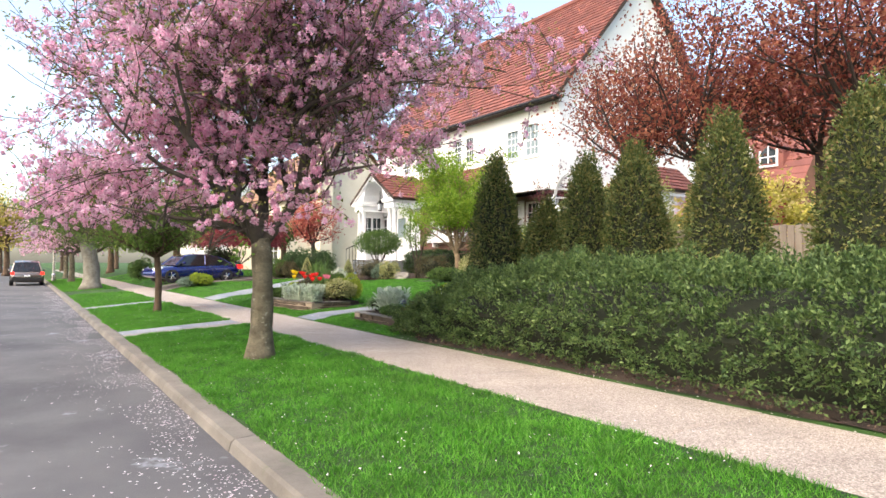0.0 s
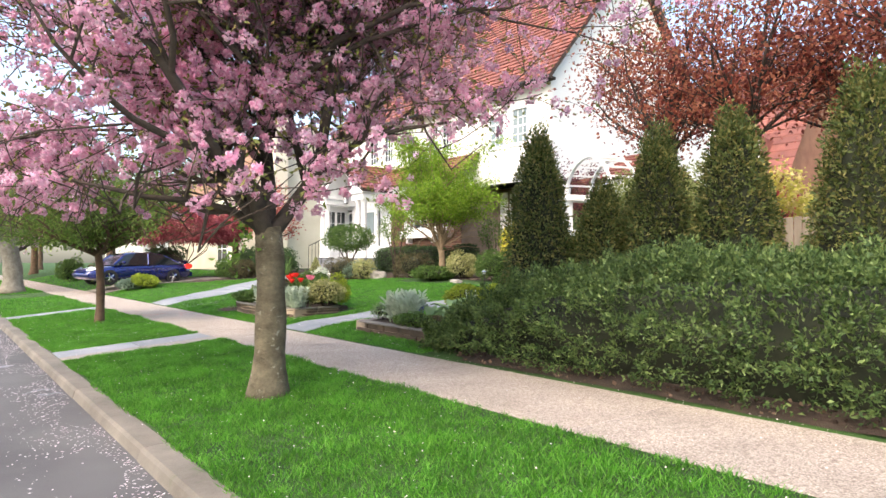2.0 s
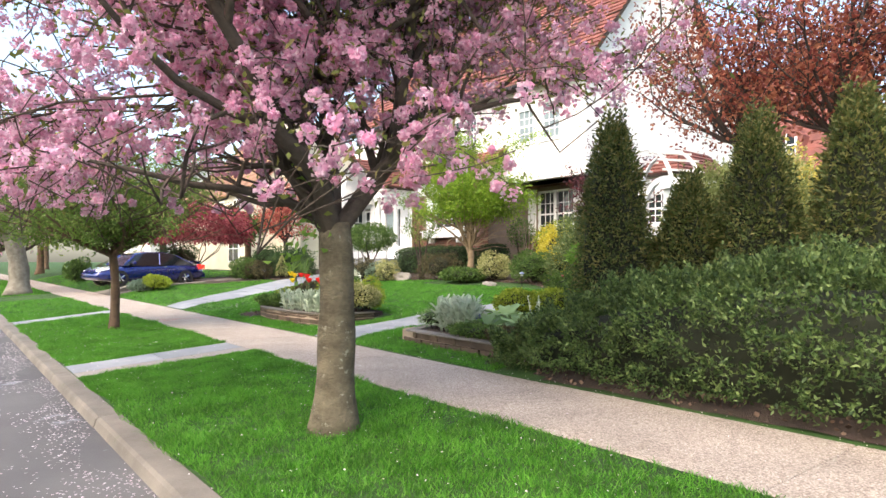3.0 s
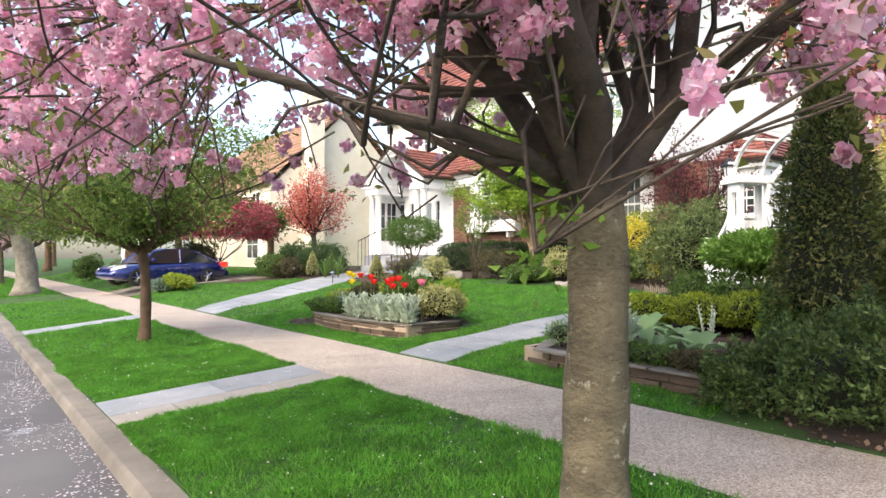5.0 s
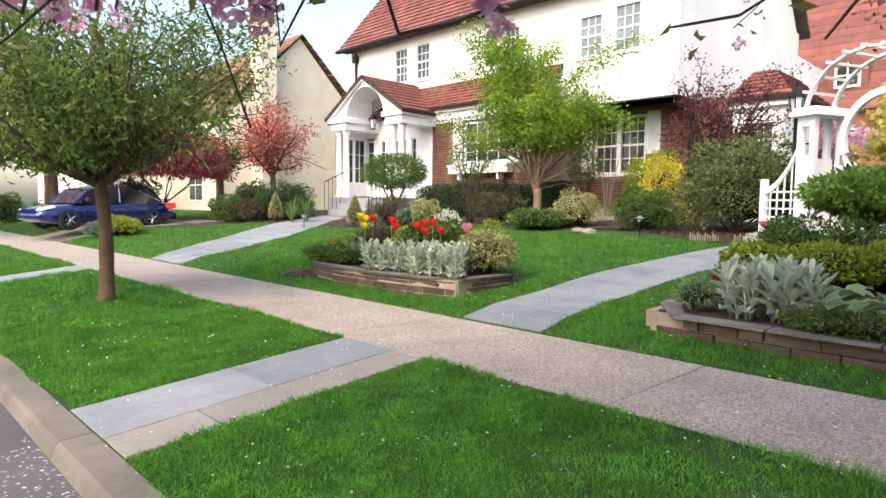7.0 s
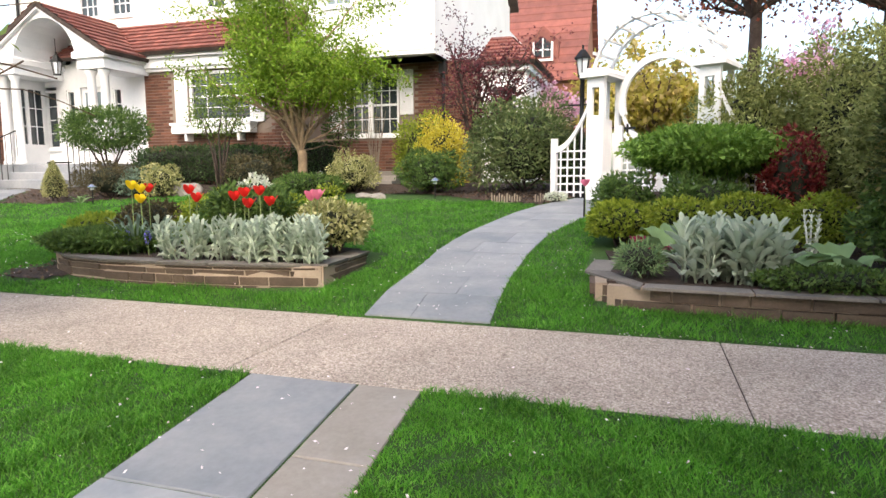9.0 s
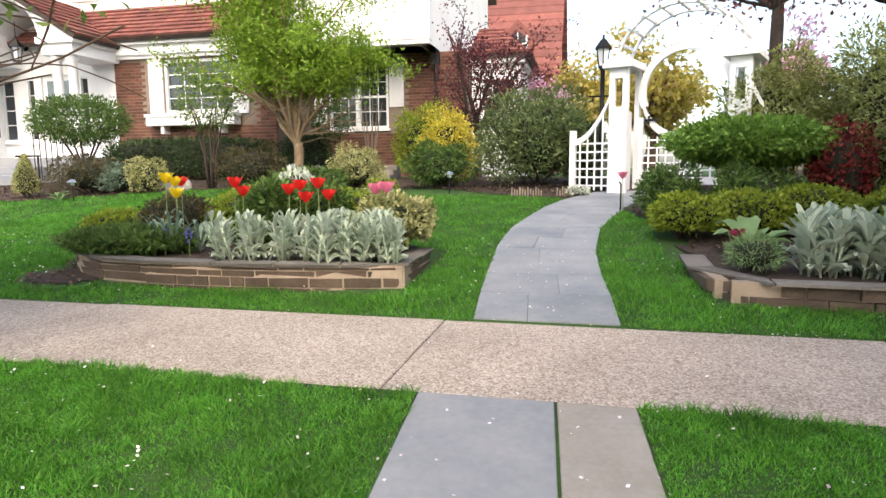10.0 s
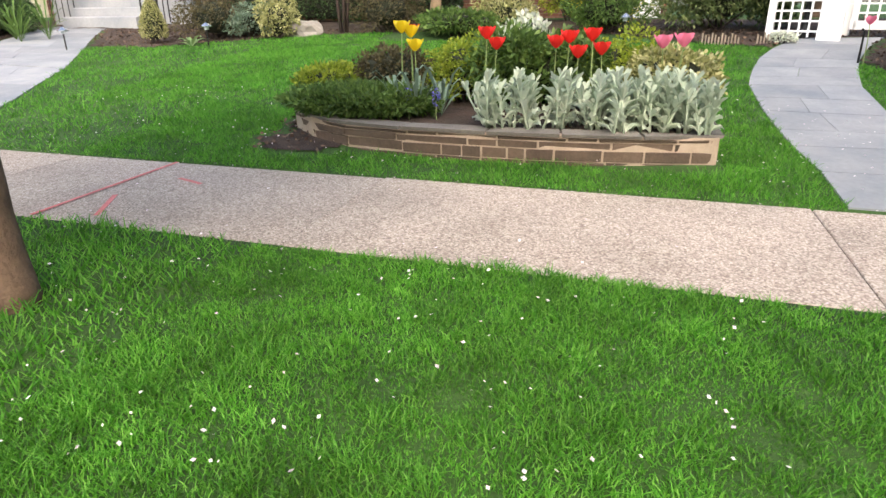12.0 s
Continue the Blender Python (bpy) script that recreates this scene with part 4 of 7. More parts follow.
def core(name, cx, cy, cz, rx, ry, rz, k=0.86, square=2.0):
    """A lumpy inner body coloured as deep shade, so that the shrub is not seen through."""
    bm = bmesh.new()
    bmesh.ops.create_icosphere(bm, subdivisions=3, radius=1)
    for v in bm.verts:
        d = v.co.copy()
        q = sum(abs(c) ** square for c in d) ** (1 / square)
        d = d / q
        s = k * (1 + 0.12 * noise.noise(d * 2.3 + Vector((cx, cy, 0))))
        v.co = Vector((cx + d.x * rx * s, cy + d.y * ry * s, cz + d.z * rz * s))
    me = bpy.data.meshes.new(name)
    bm.to_mesh(me)
    bm.free()
    me.shade_smooth()
    return me


def shrub(name, label, x, y, rx, ry, h, mat_, n, L, W, category="shrub", z=None, square=2.0, taper=0.0, lumps=0.16, outward=1.0, group="", low=0.12, clump=0):
    """A shrub of single leaves on a lumpy body that stands on the ground. taper: 1 for a cone."""
    z0 = lz(x, y) if z is None else z
    t = thing(name, label, category, group, at=(x, y, z0))
    d = unit(rng.normal(size=(n, 3)))
    d = d[d[:, 2] > -0.75]
    q = (np.abs(d) ** square).sum(1, keepdims=True) ** (1 / square)
    s = d / q
    r = (1 + lumps * lump(s, 2.6, x * 1.7 + y) + lumps * 0.7 * lump(s, 6.5, y))[:, None] * rng.uniform(0.8, 1.04, len(s))[:, None]
    p = s * r
    hz_ = (p[:, 2] + 1) / 2
    k = (1 - taper * np.clip(hz_, 0, 1))[:, None]
    pos = np.stack([p[:, 0] * rx * k[:, 0], p[:, 1] * ry * k[:, 0], h * (low + (1 - low) * hz_)], 1)
    nd = unit(d * outward + rng.normal(size=d.shape) * 0.75 + np.array([0, 0, 0.25]))
    part("foliage", quads("foliage", leaves(pos, nd, L, W)), mat_, t)
    c = core("shade_core", 0, 0, h * (low + (1 - low) * 0.5), rx, ry, h * (1 - low) * 0.5, 0.82, square)
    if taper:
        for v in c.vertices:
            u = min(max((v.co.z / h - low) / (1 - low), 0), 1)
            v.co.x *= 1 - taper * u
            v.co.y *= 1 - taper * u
    part("shade_core", c, M_INNERSHADE, t)
    st = Shape()
    for a in range(4):
        st.tube([(0.1 * rx * math.cos(a * 1.7), 0.1 * ry * math.sin(a * 1.7), -0.06), (0.4 * rx * math.cos(a * 1.7), 0.4 * ry * math.sin(a * 1.7), h * 0.45)], [0.02, 0.012], 5)
    part("stem", st, M_BARKDARK, t)
    return t


def lobed(name, label, x, y, rx, ry, h, mat_, n, L, W, lobes=11, category="shrub", z=None):
    """A loose shrub of several leafy lobes of uneven size on forking stems."""
    z0 = lz(x, y) if z is None else z
    t = thing(name, label, category, at=(x, y, z0))
    rnd = random.Random(int(x * 913 + y * 371))
    rows = [(0.0, 0.0, 0.45, 0.62)]
    for k in range(lobes):
        a, u = k * 2.4 + rnd.uniform(-0.4, 0.4), (k + 0.6) / lobes
        q = 0.62 * math.sqrt(max(0.05, 1 - (u * 1.05 - 0.25) ** 2)) * rnd.uniform(0.8, 1.15)
        rows.append((q * math.cos(a), q * math.sin(a), 0.22 + 0.6 * u * rnd.uniform(0.85, 1.1), rnd.uniform(0.3, 0.46)))
    per = n // len(rows)
    P, D = [], []
    for a, b, c, r in rows:
        d = unit(rng.normal(size=(per, 3)))
        k = (r * (1 + 0.3 * lump(d, 2.4, a * 9 + x)) * rng.uniform(0.7, 1.08, per))[:, None]
        P.append((np.array([a, b, c * 1.0]) + d * k * np.array([1, 1, 0.55])) * np.array([rx, ry, h]))
        D.append(d)
    P, D = np.concatenate(P), np.concatenate(D)
    ok = (P[:, 2] > 0.04) & (P[:, 2] < h * 1.12)
    P, D = P[ok], D[ok]
    part("foliage", quads("foliage", leaves(P, unit(D + rng.normal(size=D.shape) * 0.8 + np.array([0, 0, 0.2])), L, W)), mat_, t)
    part("shade_core", core("shade_core", 0, 0, h * 0.46, rx * 0.58, ry * 0.58, h * 0.38, 0.9), M_INNERSHADE, t)
    for a in range(5):
        b = rows[1 + a]
        part("stem", Shape().tube([(0.08 * rx * math.cos(a * 1.3), 0.08 * ry * math.sin(a * 1.3), -0.06), (b[0] * rx * 0.5, b[1] * ry * 0.5, b[2] * h * 0.5), (b[0] * rx, b[1] * ry, b[2] * h)], [0.022, 0.016, 0.008], 5), M_BARKDARK, t)
    return t


def hedge():
    """The long clipped hedge beside the pavement, with a rounded end and a swelling top."""
    t = thing("hedge", "long dense dark green clipped yew hedge along the pavement", "hedge", at=(6.9, 4, 0.15))
    n = 215000
    y = rng.uniform(-9, 11.4, n)
    u = rng.uniform(0, 1, n)
    u = np.where(rng.random(n) < 0.75, u * 0.72, u)
    end = np.sqrt(np.clip(1 - np.clip((y - 5.6) / 5.8, 0, 1) ** 2, 0, 1))
    h = 0.42 + (1.62 - 0.42 + 0.07 * np.sin(y * 0.9)) * end
    w = 1.5 * (0.25 + 0.75 * end)
    # outline across the hedge: up the front face, over the top, down the back
    a = u * 1.15 * math.pi
    px = 5.5 + w - w * np.sign(np.cos(a)) * np.abs(np.cos(a)) ** 0.9
    pz = 0.2 + (h - 0.2) * np.clip(np.abs(np.sin(np.clip(a, 0, math.pi))) ** 0.75, 0, 1)
    p = np.stack([px, y, pz], 1)
    lp = lump(p, 1.6) * 0.16 + lump(p * np.array([1, 1, 1.5]), 4.2, 3.0) * 0.3 + lump(p, 10.0, 5.0) * 0.1
    out = unit(np.stack([-np.cos(a) * 1.0, np.zeros(n), np.sin(a) + 0.15], 1))
    # Leaves dropped in hollows, so the shade-coloured core shows as dark gaps.
    gap = (lump(p * np.array([1, 1, 1.5]), 4.2, 3.0) < -0.12) & (rng.random(n) < 0.85)
    p, out, lp, y, u = p[~gap], out[~gap], lp[~gap], y[~gap], u[~gap]
    n = len(p)
    p[:, 0] += np.where(u < 0.5, 0.24 * np.clip(1 - (p[:, 2] - 0.1) / 0.6, 0, 1), 0)
    p = p + out * (lp - rng.uniform(0, 0.16, n))[:, None]
    nd = unit(out + rng.normal(size=p.shape) * 0.7)
    part("foliage", quads("foliage", leaves(p - np.array([6.9, 4, 0.15]), nd, 0.064, 0.026)), M_YEW, t)
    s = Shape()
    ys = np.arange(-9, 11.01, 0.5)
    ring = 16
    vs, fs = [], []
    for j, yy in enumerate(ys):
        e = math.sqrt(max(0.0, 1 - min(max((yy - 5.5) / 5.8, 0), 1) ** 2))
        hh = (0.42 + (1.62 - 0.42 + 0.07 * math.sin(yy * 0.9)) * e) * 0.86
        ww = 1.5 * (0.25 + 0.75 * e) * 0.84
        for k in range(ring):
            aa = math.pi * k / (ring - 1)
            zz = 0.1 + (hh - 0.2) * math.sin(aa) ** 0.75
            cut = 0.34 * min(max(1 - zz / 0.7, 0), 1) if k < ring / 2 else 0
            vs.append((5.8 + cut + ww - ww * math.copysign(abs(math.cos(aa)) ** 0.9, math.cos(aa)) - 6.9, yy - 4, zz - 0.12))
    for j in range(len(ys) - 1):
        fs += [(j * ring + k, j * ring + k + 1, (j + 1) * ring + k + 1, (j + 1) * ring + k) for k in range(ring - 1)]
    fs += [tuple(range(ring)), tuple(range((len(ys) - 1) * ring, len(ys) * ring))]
    part("shade_core", s.add(vs, fs), M_INNERSHADE, t)
    return t


hedge()
for x_, y_, h_, r_ in ((7.95, 11.1, 3.3, 0.85), (8.5, 10.2, 2.3, 0.8), (8.7, 9.3, 3.1, 0.85), (8.6, 8.05, 3.2, 0.9), (8.8, 6.5, 3.35, 1.0), (8.8, 4.5, 3.4, 1.1), (8.8, 2.3, 3.4, 1.1), (8.8, 0.1, 3.4, 1.1)):
    shrub("arborvitae", "tall tapering dark green arborvitae behind the hedge", x_, y_, r_ * 0.82, r_ * 0.82, h_, M_ARB, 13000, 0.075, 0.032, "arborvitae", taper=0.62, square=2.5, group="arborvitae row", lumps=0.22, low=0.0)


def box_hedge(name, label, x0, x1, y0, y1, h, mat_, n, L, W):
    cx, cy = (x0 + x1) / 2, (y0 + y1) / 2
    return shrub(name, label, cx, cy, (x1 - x0) / 2, (y1 - y0) / 2, h, mat_, n, L, W, "hedge", square=5.0, lumps=0.08, low=0.0)


SHRUBS = (
    # label, x, y, rx, ry, h, material, count, leaf length, leaf width
    ("dark green dense yew shrub beside the porch", 12.77, 32.41, 1.08, 1.17, 1.35, M_DARKSHRUB, 7000, 0.1, 0.04),
    ("rounded brown-green shrub in the house bed", 13.0, 32.33, 0.68, 0.68, 0.97, M_BROWNSHRUB, 2600, 0.07, 0.03),
    ("low brownish shrub in front of the porch", 12.88, 26.14, 0.91, 0.80, 0.91, M_BROWNSHRUB, 3000, 0.07, 0.03),
    ("blue-green low conifer in the house bed", 13.25, 25.41, 0.68, 0.57, 0.71, M_BLUEGREEN, 2500, 0.09, 0.03),
    ("small variegated shrub in the house bed", 13.0, 24.73, 0.46, 0.46, 0.80, M_VARIEG, 1600, 0.07, 0.04),
    ("brownish airy shrub before the brick wall", 13.87, 22.7, 0.80, 0.80, 0.97, M_BROWNSHRUB, 2400, 0.08, 0.03),
    ("variegated yellow shrub beside the steps", 14.12, 20.23, 0.59, 0.63, 0.93, M_VARIEG, 3200, 0.07, 0.04),
    ("low green perennials under the variegated shrub", 13.5, 21.04, 0.68, 0.80, 0.46, M_SHRUB, 2200, 0.1, 0.04),
    ("golden yellow shrub by the house", 14.98, 18.34, 0.63, 0.68, 1.65, M_YELLOW, 3600, 0.08, 0.045),
    ("lime green shrub below the window", 15.98, 19.18, 0.80, 0.80, 1.82, M_LIMESHRUB, 3200, 0.1, 0.045),
    ("mid green rounded shrub at the lawn edge", 13.87, 18.29, 0.63, 0.80, 0.97, M_SHRUB, 3600, 0.09, 0.035),
    ("large loose olive green rhododendron at the path end", 14.24, 16.29, 1.14, 1.25, 2.00, M_OLIVE, 7500, 0.13, 0.045),
    ("dark green shrub by the gate", 14.49, 15.34, 0.57, 0.57, 1.37, M_DARKSHRUB, 2600, 0.11, 0.04),
    ("tall soft green conifer beside the gate", 12.63, 12.1, 1.08, 0.97, 2.39, M_SOFT, 9000, 0.11, 0.04),
    ("tall soft green conifer beside the garden bed", 11.76, 10.77, 1.23, 1.12, 2.75, M_SOFT, 11000, 0.11, 0.04),
    ("tall soft green conifer at the hedge end", 10.02, 10.41, 0.97, 0.97, 2.52, M_SOFT, 9000, 0.11, 0.04),
    ("dark red upright shrub in the garden bed", 10.27, 11.91, 0.43, 0.43, 1.35, M_REDSHRUB, 1700, 0.08, 0.045),
    ("low golden-green box shrub in the garden bed", 8.91, 14.05, 0.44, 0.42, 0.57, M_LIMESHRUB, 2600, 0.06, 0.035),
    ("low golden-green box shrub in the garden bed", 9.16, 13.3, 0.44, 0.44, 0.58, M_LIMESHRUB, 2400, 0.06, 0.035),
    ("low golden-green box shrub in the garden bed", 9.28, 12.57, 0.44, 0.44, 0.63, M_LIMESHRUB, 2400, 0.06, 0.035),
    ("low golden-green box shrub in the garden bed", 8.78, 11.88, 0.47, 0.47, 0.68, M_LIMESHRUB, 2400, 0.06, 0.035),
    ("green juniper by the path lamp", 10.4, 14.07, 0.54, 0.46, 0.76, M_SHRUB, 2600, 0.1, 0.03),
    ("green juniper by the path", 9.9, 13.04, 0.64, 0.64, 0.80, M_SHRUB, 2600, 0.1, 0.035),
    ("mid green shrub at the end of the garden bed", 7.92, 11.24, 0.61, 0.61, 0.86, M_SHRUB, 3000, 0.09, 0.04),
    ("yellow-green euonymus at the bed corner", 7.23, 17.23, 0.42, 0.42, 0.62, M_VARIEG, 3200, 0.055, 0.035),
    ("lime green euonymus behind the tulips", 7.73, 17.74, 0.45, 0.50, 0.73, M_LIMESHRUB, 3000, 0.055, 0.03),
    ("dark green peony bush in the stone bed", 7.48, 18.45, 0.50, 0.75, 0.82, M_SHRUB, 4200, 0.1, 0.045),
    ("lime green euonymus in the stone bed", 7.73, 19.32, 0.45, 0.50, 0.71, M_LIMESHRUB, 2600, 0.055, 0.03),
    ("brown-green box shrub in the stone bed", 7.48, 20.03, 0.40, 0.40, 0.58, M_BROWNSHRUB, 2200, 0.05, 0.03),
    ("bright lime euonymus at the bed end", 7.23, 20.63, 0.38, 0.36, 0.42, M_LIMESHRUB, 2200, 0.055, 0.03),
    ("creeping juniper over the stone edge", 6.68, 20.06, 0.45, 0.75, 0.27, M_SHRUB, 7000, 0.08, 0.024),
    ("low green border shrub by the driveway", 6.86, 32.23, 0.45, 1.17, 0.54, M_LIMESHRUB, 2600, 0.08, 0.05),
    ("grey-green border shrub by the driveway", 6.4, 32.49, 0.45, 0.54, 0.45, M_BLUEGREEN, 1600, 0.08, 0.04),
    ("round green shrub behind the lawn", 10.86, 33.03, 0.72, 0.72, 0.99, M_SHRUB, 3000, 0.1, 0.05),
    ("dark brown shrub behind the lawn", 11.14, 32.37, 0.63, 0.63, 0.85, M_BROWNSHRUB, 2600, 0.09, 0.04),
    ("tall green shrub behind the lawn", 12.11, 33.71, 0.81, 0.81, 1.44, M_DARKSHRUB, 4000, 0.11, 0.05),
    ("twiggy brown hedge shrub across the driveway", 6.4, 37.97, 0.81, 1.08, 1.17, M_BROWNSHRUB, 3000, 0.11, 0.03),
    ("twiggy brown hedge shrub across the driveway", 7.47, 38.51, 1.08, 1.08, 1.44, M_BROWNSHRUB, 3000, 0.12, 0.03),
    ("dark hedge shrub across the driveway", 9.56, 39.07, 1.17, 1.08, 1.80, M_DARKSHRUB, 3500, 0.14, 0.06),
    ("round clipped green shrub farther along", 6.4, 47.01, 0.81, 0.81, 1.35, M_SHRUB, 2500, 0.14, 0.06),
)
for lab_, x_, y_, rx_, ry_, h_, m_, n_, L_, W_ in SHRUBS:
    bed_ = 0.44 if 6.1 < x_ < 8.1 and (16.9 < y_ < 21 or y_ < 14.2) else None
    if h_ > 0.65:
        lobed("shrub", lab_, x_, y_, rx_, ry_, h_, m_, int(n_ * 1.7), L_ * 0.88, W_ * 0.9, 9 + int(4 * h_), z=bed_)
    else:
        shrub("shrub", lab_, x_, y_, rx_, ry_, h_, m_, int(n_ * 1.3), L_, W_, lumps=0.24, z=bed_)
for x_, y_, h_ in ((12.19, 27.15, 0.95), (12.01, 31.7, 1.05)):
    shrub("cone_conifer", "small pale green cone-shaped dwarf conifer", x_, y_, 0.36, 0.36, h_, M_VARIEG, 3200, 0.045, 0.025, "conifer", taper=0.8, group="dwarf conifers", lumps=0.05, low=0.0)
box_hedge("box_hedge", "dark clipped hedge along the house wall", 15.6, 16.3, 23.2, 28.2, 1.08, M_DARKSHRUB, 9000, 0.09, 0.04)
box_hedge("box_hedge", "dark clipped hedge by the window", 15.9, 16.5, 21.8, 23.0, 1.08, M_DARKSHRUB, 2600, 0.09, 0.04)


def standard(name, label, x, y, r, z0, z1, mat_, n, L, W, stems=5, bark=M_BARKDARK, flat=1.0, dome=False):
    """A shrub with a clipped crown on bare stems."""
    g = lz(x, y)
    t = thing(name, label, "shrub", at=(x, y, g))
    rnd = random.Random(int(x * 100))
    for k in range(stems):
        a = 2 * math.pi * k / stems
        s = Shape()
        pts = [(0.06 * math.cos(a), 0.06 * math.sin(a), -0.05), (0.12 * math.cos(a), 0.14 * math.sin(a), (z0 - g) * 0.6), (r * 0.4 * math.cos(a), r * 0.4 * math.sin(a), z0 - g + 0.15), (r * 0.65 * math.cos(a + 0.2), r * 0.65 * math.sin(a + 0.2), (z0 + z1) / 2 - g)]
        s.tube(pts, [0.035, 0.028, 0.02, 0.01], 6)
        part("stem", s.mesh("stem", True), bark, t)
    d = unit(rng.normal(size=(n, 3)))
    p = d * (1 + 0.18 * lump(d, 2.6, x))[:, None] * rng.uniform(0.55, 1.03, n)[:, None]
    h = (z1 - z0) / 2
    nd = d + rng.normal(size=d.shape) * 0.7
    if dome:
        p[:, 2] = np.where(p[:, 2] < -0.1, -0.1 - 0.55 * rng.random(n) * np.hypot(p[:, 0], p[:, 1]), p[:, 2])
        nd = nd * 0.5 + np.array([0, 0, -0.9]) + d * 0.5
    pos = np.stack([p[:, 0] * r * flat, p[:, 1] * r, (z0 + z1) / 2 - g + p[:, 2] * h], 1)
    part("foliage", quads("foliage", leaves(pos, nd, L, W)), mat_, t)
    return t


standard("weeping_maple", "wide crimson dome of weeping japanese maple", 10.01, 36.94, 2.5, 1.95, 4.45, M_CRIMSON, 17000, 0.19, 0.06, 7, dome=True)
standard("topiary_shrub", "round clipped green shrub on bare stems by the porch", 13.62, 26.92, 1.08, 1.95, 3.12, M_SHRUB, 9000, 0.09, 0.03)
standard("dwarf_maple", "low umbrella-shaped bright green dwarf maple", 10.89, 12.98, 1.08, 1.35, 2.02, M_BRIGHT, 11000, 0.11, 0.045, 4)
standard("small_ornamental_tree", "small sparse tree before the flower box", 13.74, 23.63, 0.7, 2.2, 3.4, M_LOCUST, 1500, 0.09, 0.035, 5)
standard("vine_shrub", "pale flowering shrub beside the window", 17.46, 22.21, 0.56, 2.1, 3.25, M_SHRUB, 1300, 0.09, 0.04, 4)
bare = thing("bare_shrub", "leafless upright tan shrub stems by the window", "shrub", at=(16.22, 20.64, 0.98))
for k in range(9):
    a_ = k * 0.7
    part("stem", Shape().tube([(0.04 * math.cos(a_), 0.04 * math.sin(a_), -0.05), (0.1 * math.cos(a_), 0.12 * math.sin(a_), 0.9), (0.2 * math.cos(a_ * 1.3), 0.26 * math.sin(a_), 1.8 + 0.25 * (k % 3))], [0.018, 0.013, 0.006], 5), M_WOODGREY, bare)


# ---- plants of the stone beds ----
def rosette(name, label, x, y, z, h, mat_, stalks, L, W, r, category="plant", rows=6, tip=True):
    """Leafy upright stalks, such as lamb's ear: pairs of long soft leaves up each stem."""
    t = thing(name, label, category, at=(x, y, z))
    rnd = random.Random(int(1000 * (x + y)))
    for _ in range(stalks):
        a, q = rnd.uniform(0, 6.28), r * math.sqrt(rnd.random())
        bx, by, hh = q * math.cos(a), q * math.sin(a), h * rnd.uniform(0.7, 1.1)
        lean = Vector((rnd.gauss(0, 0.06), rnd.gauss(0, 0.06), 0))
        s = Shape()
        s.tube([(bx, by, -0.03), (bx + lean.x, by + lean.y, hh)], [0.012, 0.008], 5)
        for i in range(rows):
            u = i / (rows - 1)
            base = Vector((bx, by, 0)) + lean * u + Vector((0, 0, hh * (0.08 + 0.92 * u)))
            for k in range(3 if u > 0.35 else 2):
                b = rnd.uniform(0, 6.28)
                ln = L * (0.75 + 0.6 * u - 0.55 * u * u) * rnd.uniform(0.8, 1.2)
                up = 0.75 + 1.3 * u
                d = Vector((math.cos(b), math.sin(b), up)).normalized()
                side = Vector((-math.sin(b), math.cos(b), 0)) * W * (1.1 - 0.5 * u)
                m1, m2 = base + d * ln * 0.45, base + d * ln * 0.8 - Vector((0, 0, 0.15 * ln))
                e = base + d * ln - Vector((0, 0, ln * (0.34 - 0.2 * u)))
                cup = Vector((0, 0, W * 0.35))
                s.add([base, m1 + side * 0.5 + cup, m2 + side * 0.42 + cup, e, m2 - side * 0.42 + cup, m1 - side * 0.5 + cup, m1, m2], [(0, 1, 6), (1, 2, 7, 6), (2, 3, 7), (0, 6, 5), (6, 7, 4, 5), (7, 3, 4)])
        me = bpy.data.meshes.new("stalk")
        me.from_pydata(s.v, [], s.f)
        me.shade_smooth()
        part("stalk", me, mat_, t)
    return t


for k, (x_, y_, r_) in enumerate(((6.42, 17.1, 0.2), (6.48, 17.4, 0.2), (6.42, 17.7, 0.2), (6.5, 17.95, 0.2), (6.4, 18.25, 0.18), (6.35, 18.65, 0.2), (6.65, 17.24, 0.18), (6.7, 17.8, 0.18))):
    rosette("lambs_ear", "silver woolly-leaved plant in the stone bed", x_ - 0.08, y_, 0.45, 0.37, M_SILVER, 11, 0.19, 0.06, r_)
for x_, y_, r_ in ((6.58, 13.33, 0.16), (6.55, 13.08, 0.18), (6.48, 12.83, 0.16), (6.75, 13.16, 0.16)):
    rosette("lambs_ear", "silver woolly-leaved plant in the garden bed", x_, y_, 0.42, 0.38, M_SILVER, 10, 0.3, 0.09, r_)
rosette("white_spire_plant", "pale spire-flowered plant in the garden bed", 7.42, 12.25, 0.44, 0.6, M_WHITEFLOWER, 4, 0.08, 0.03, 0.08, rows=10)


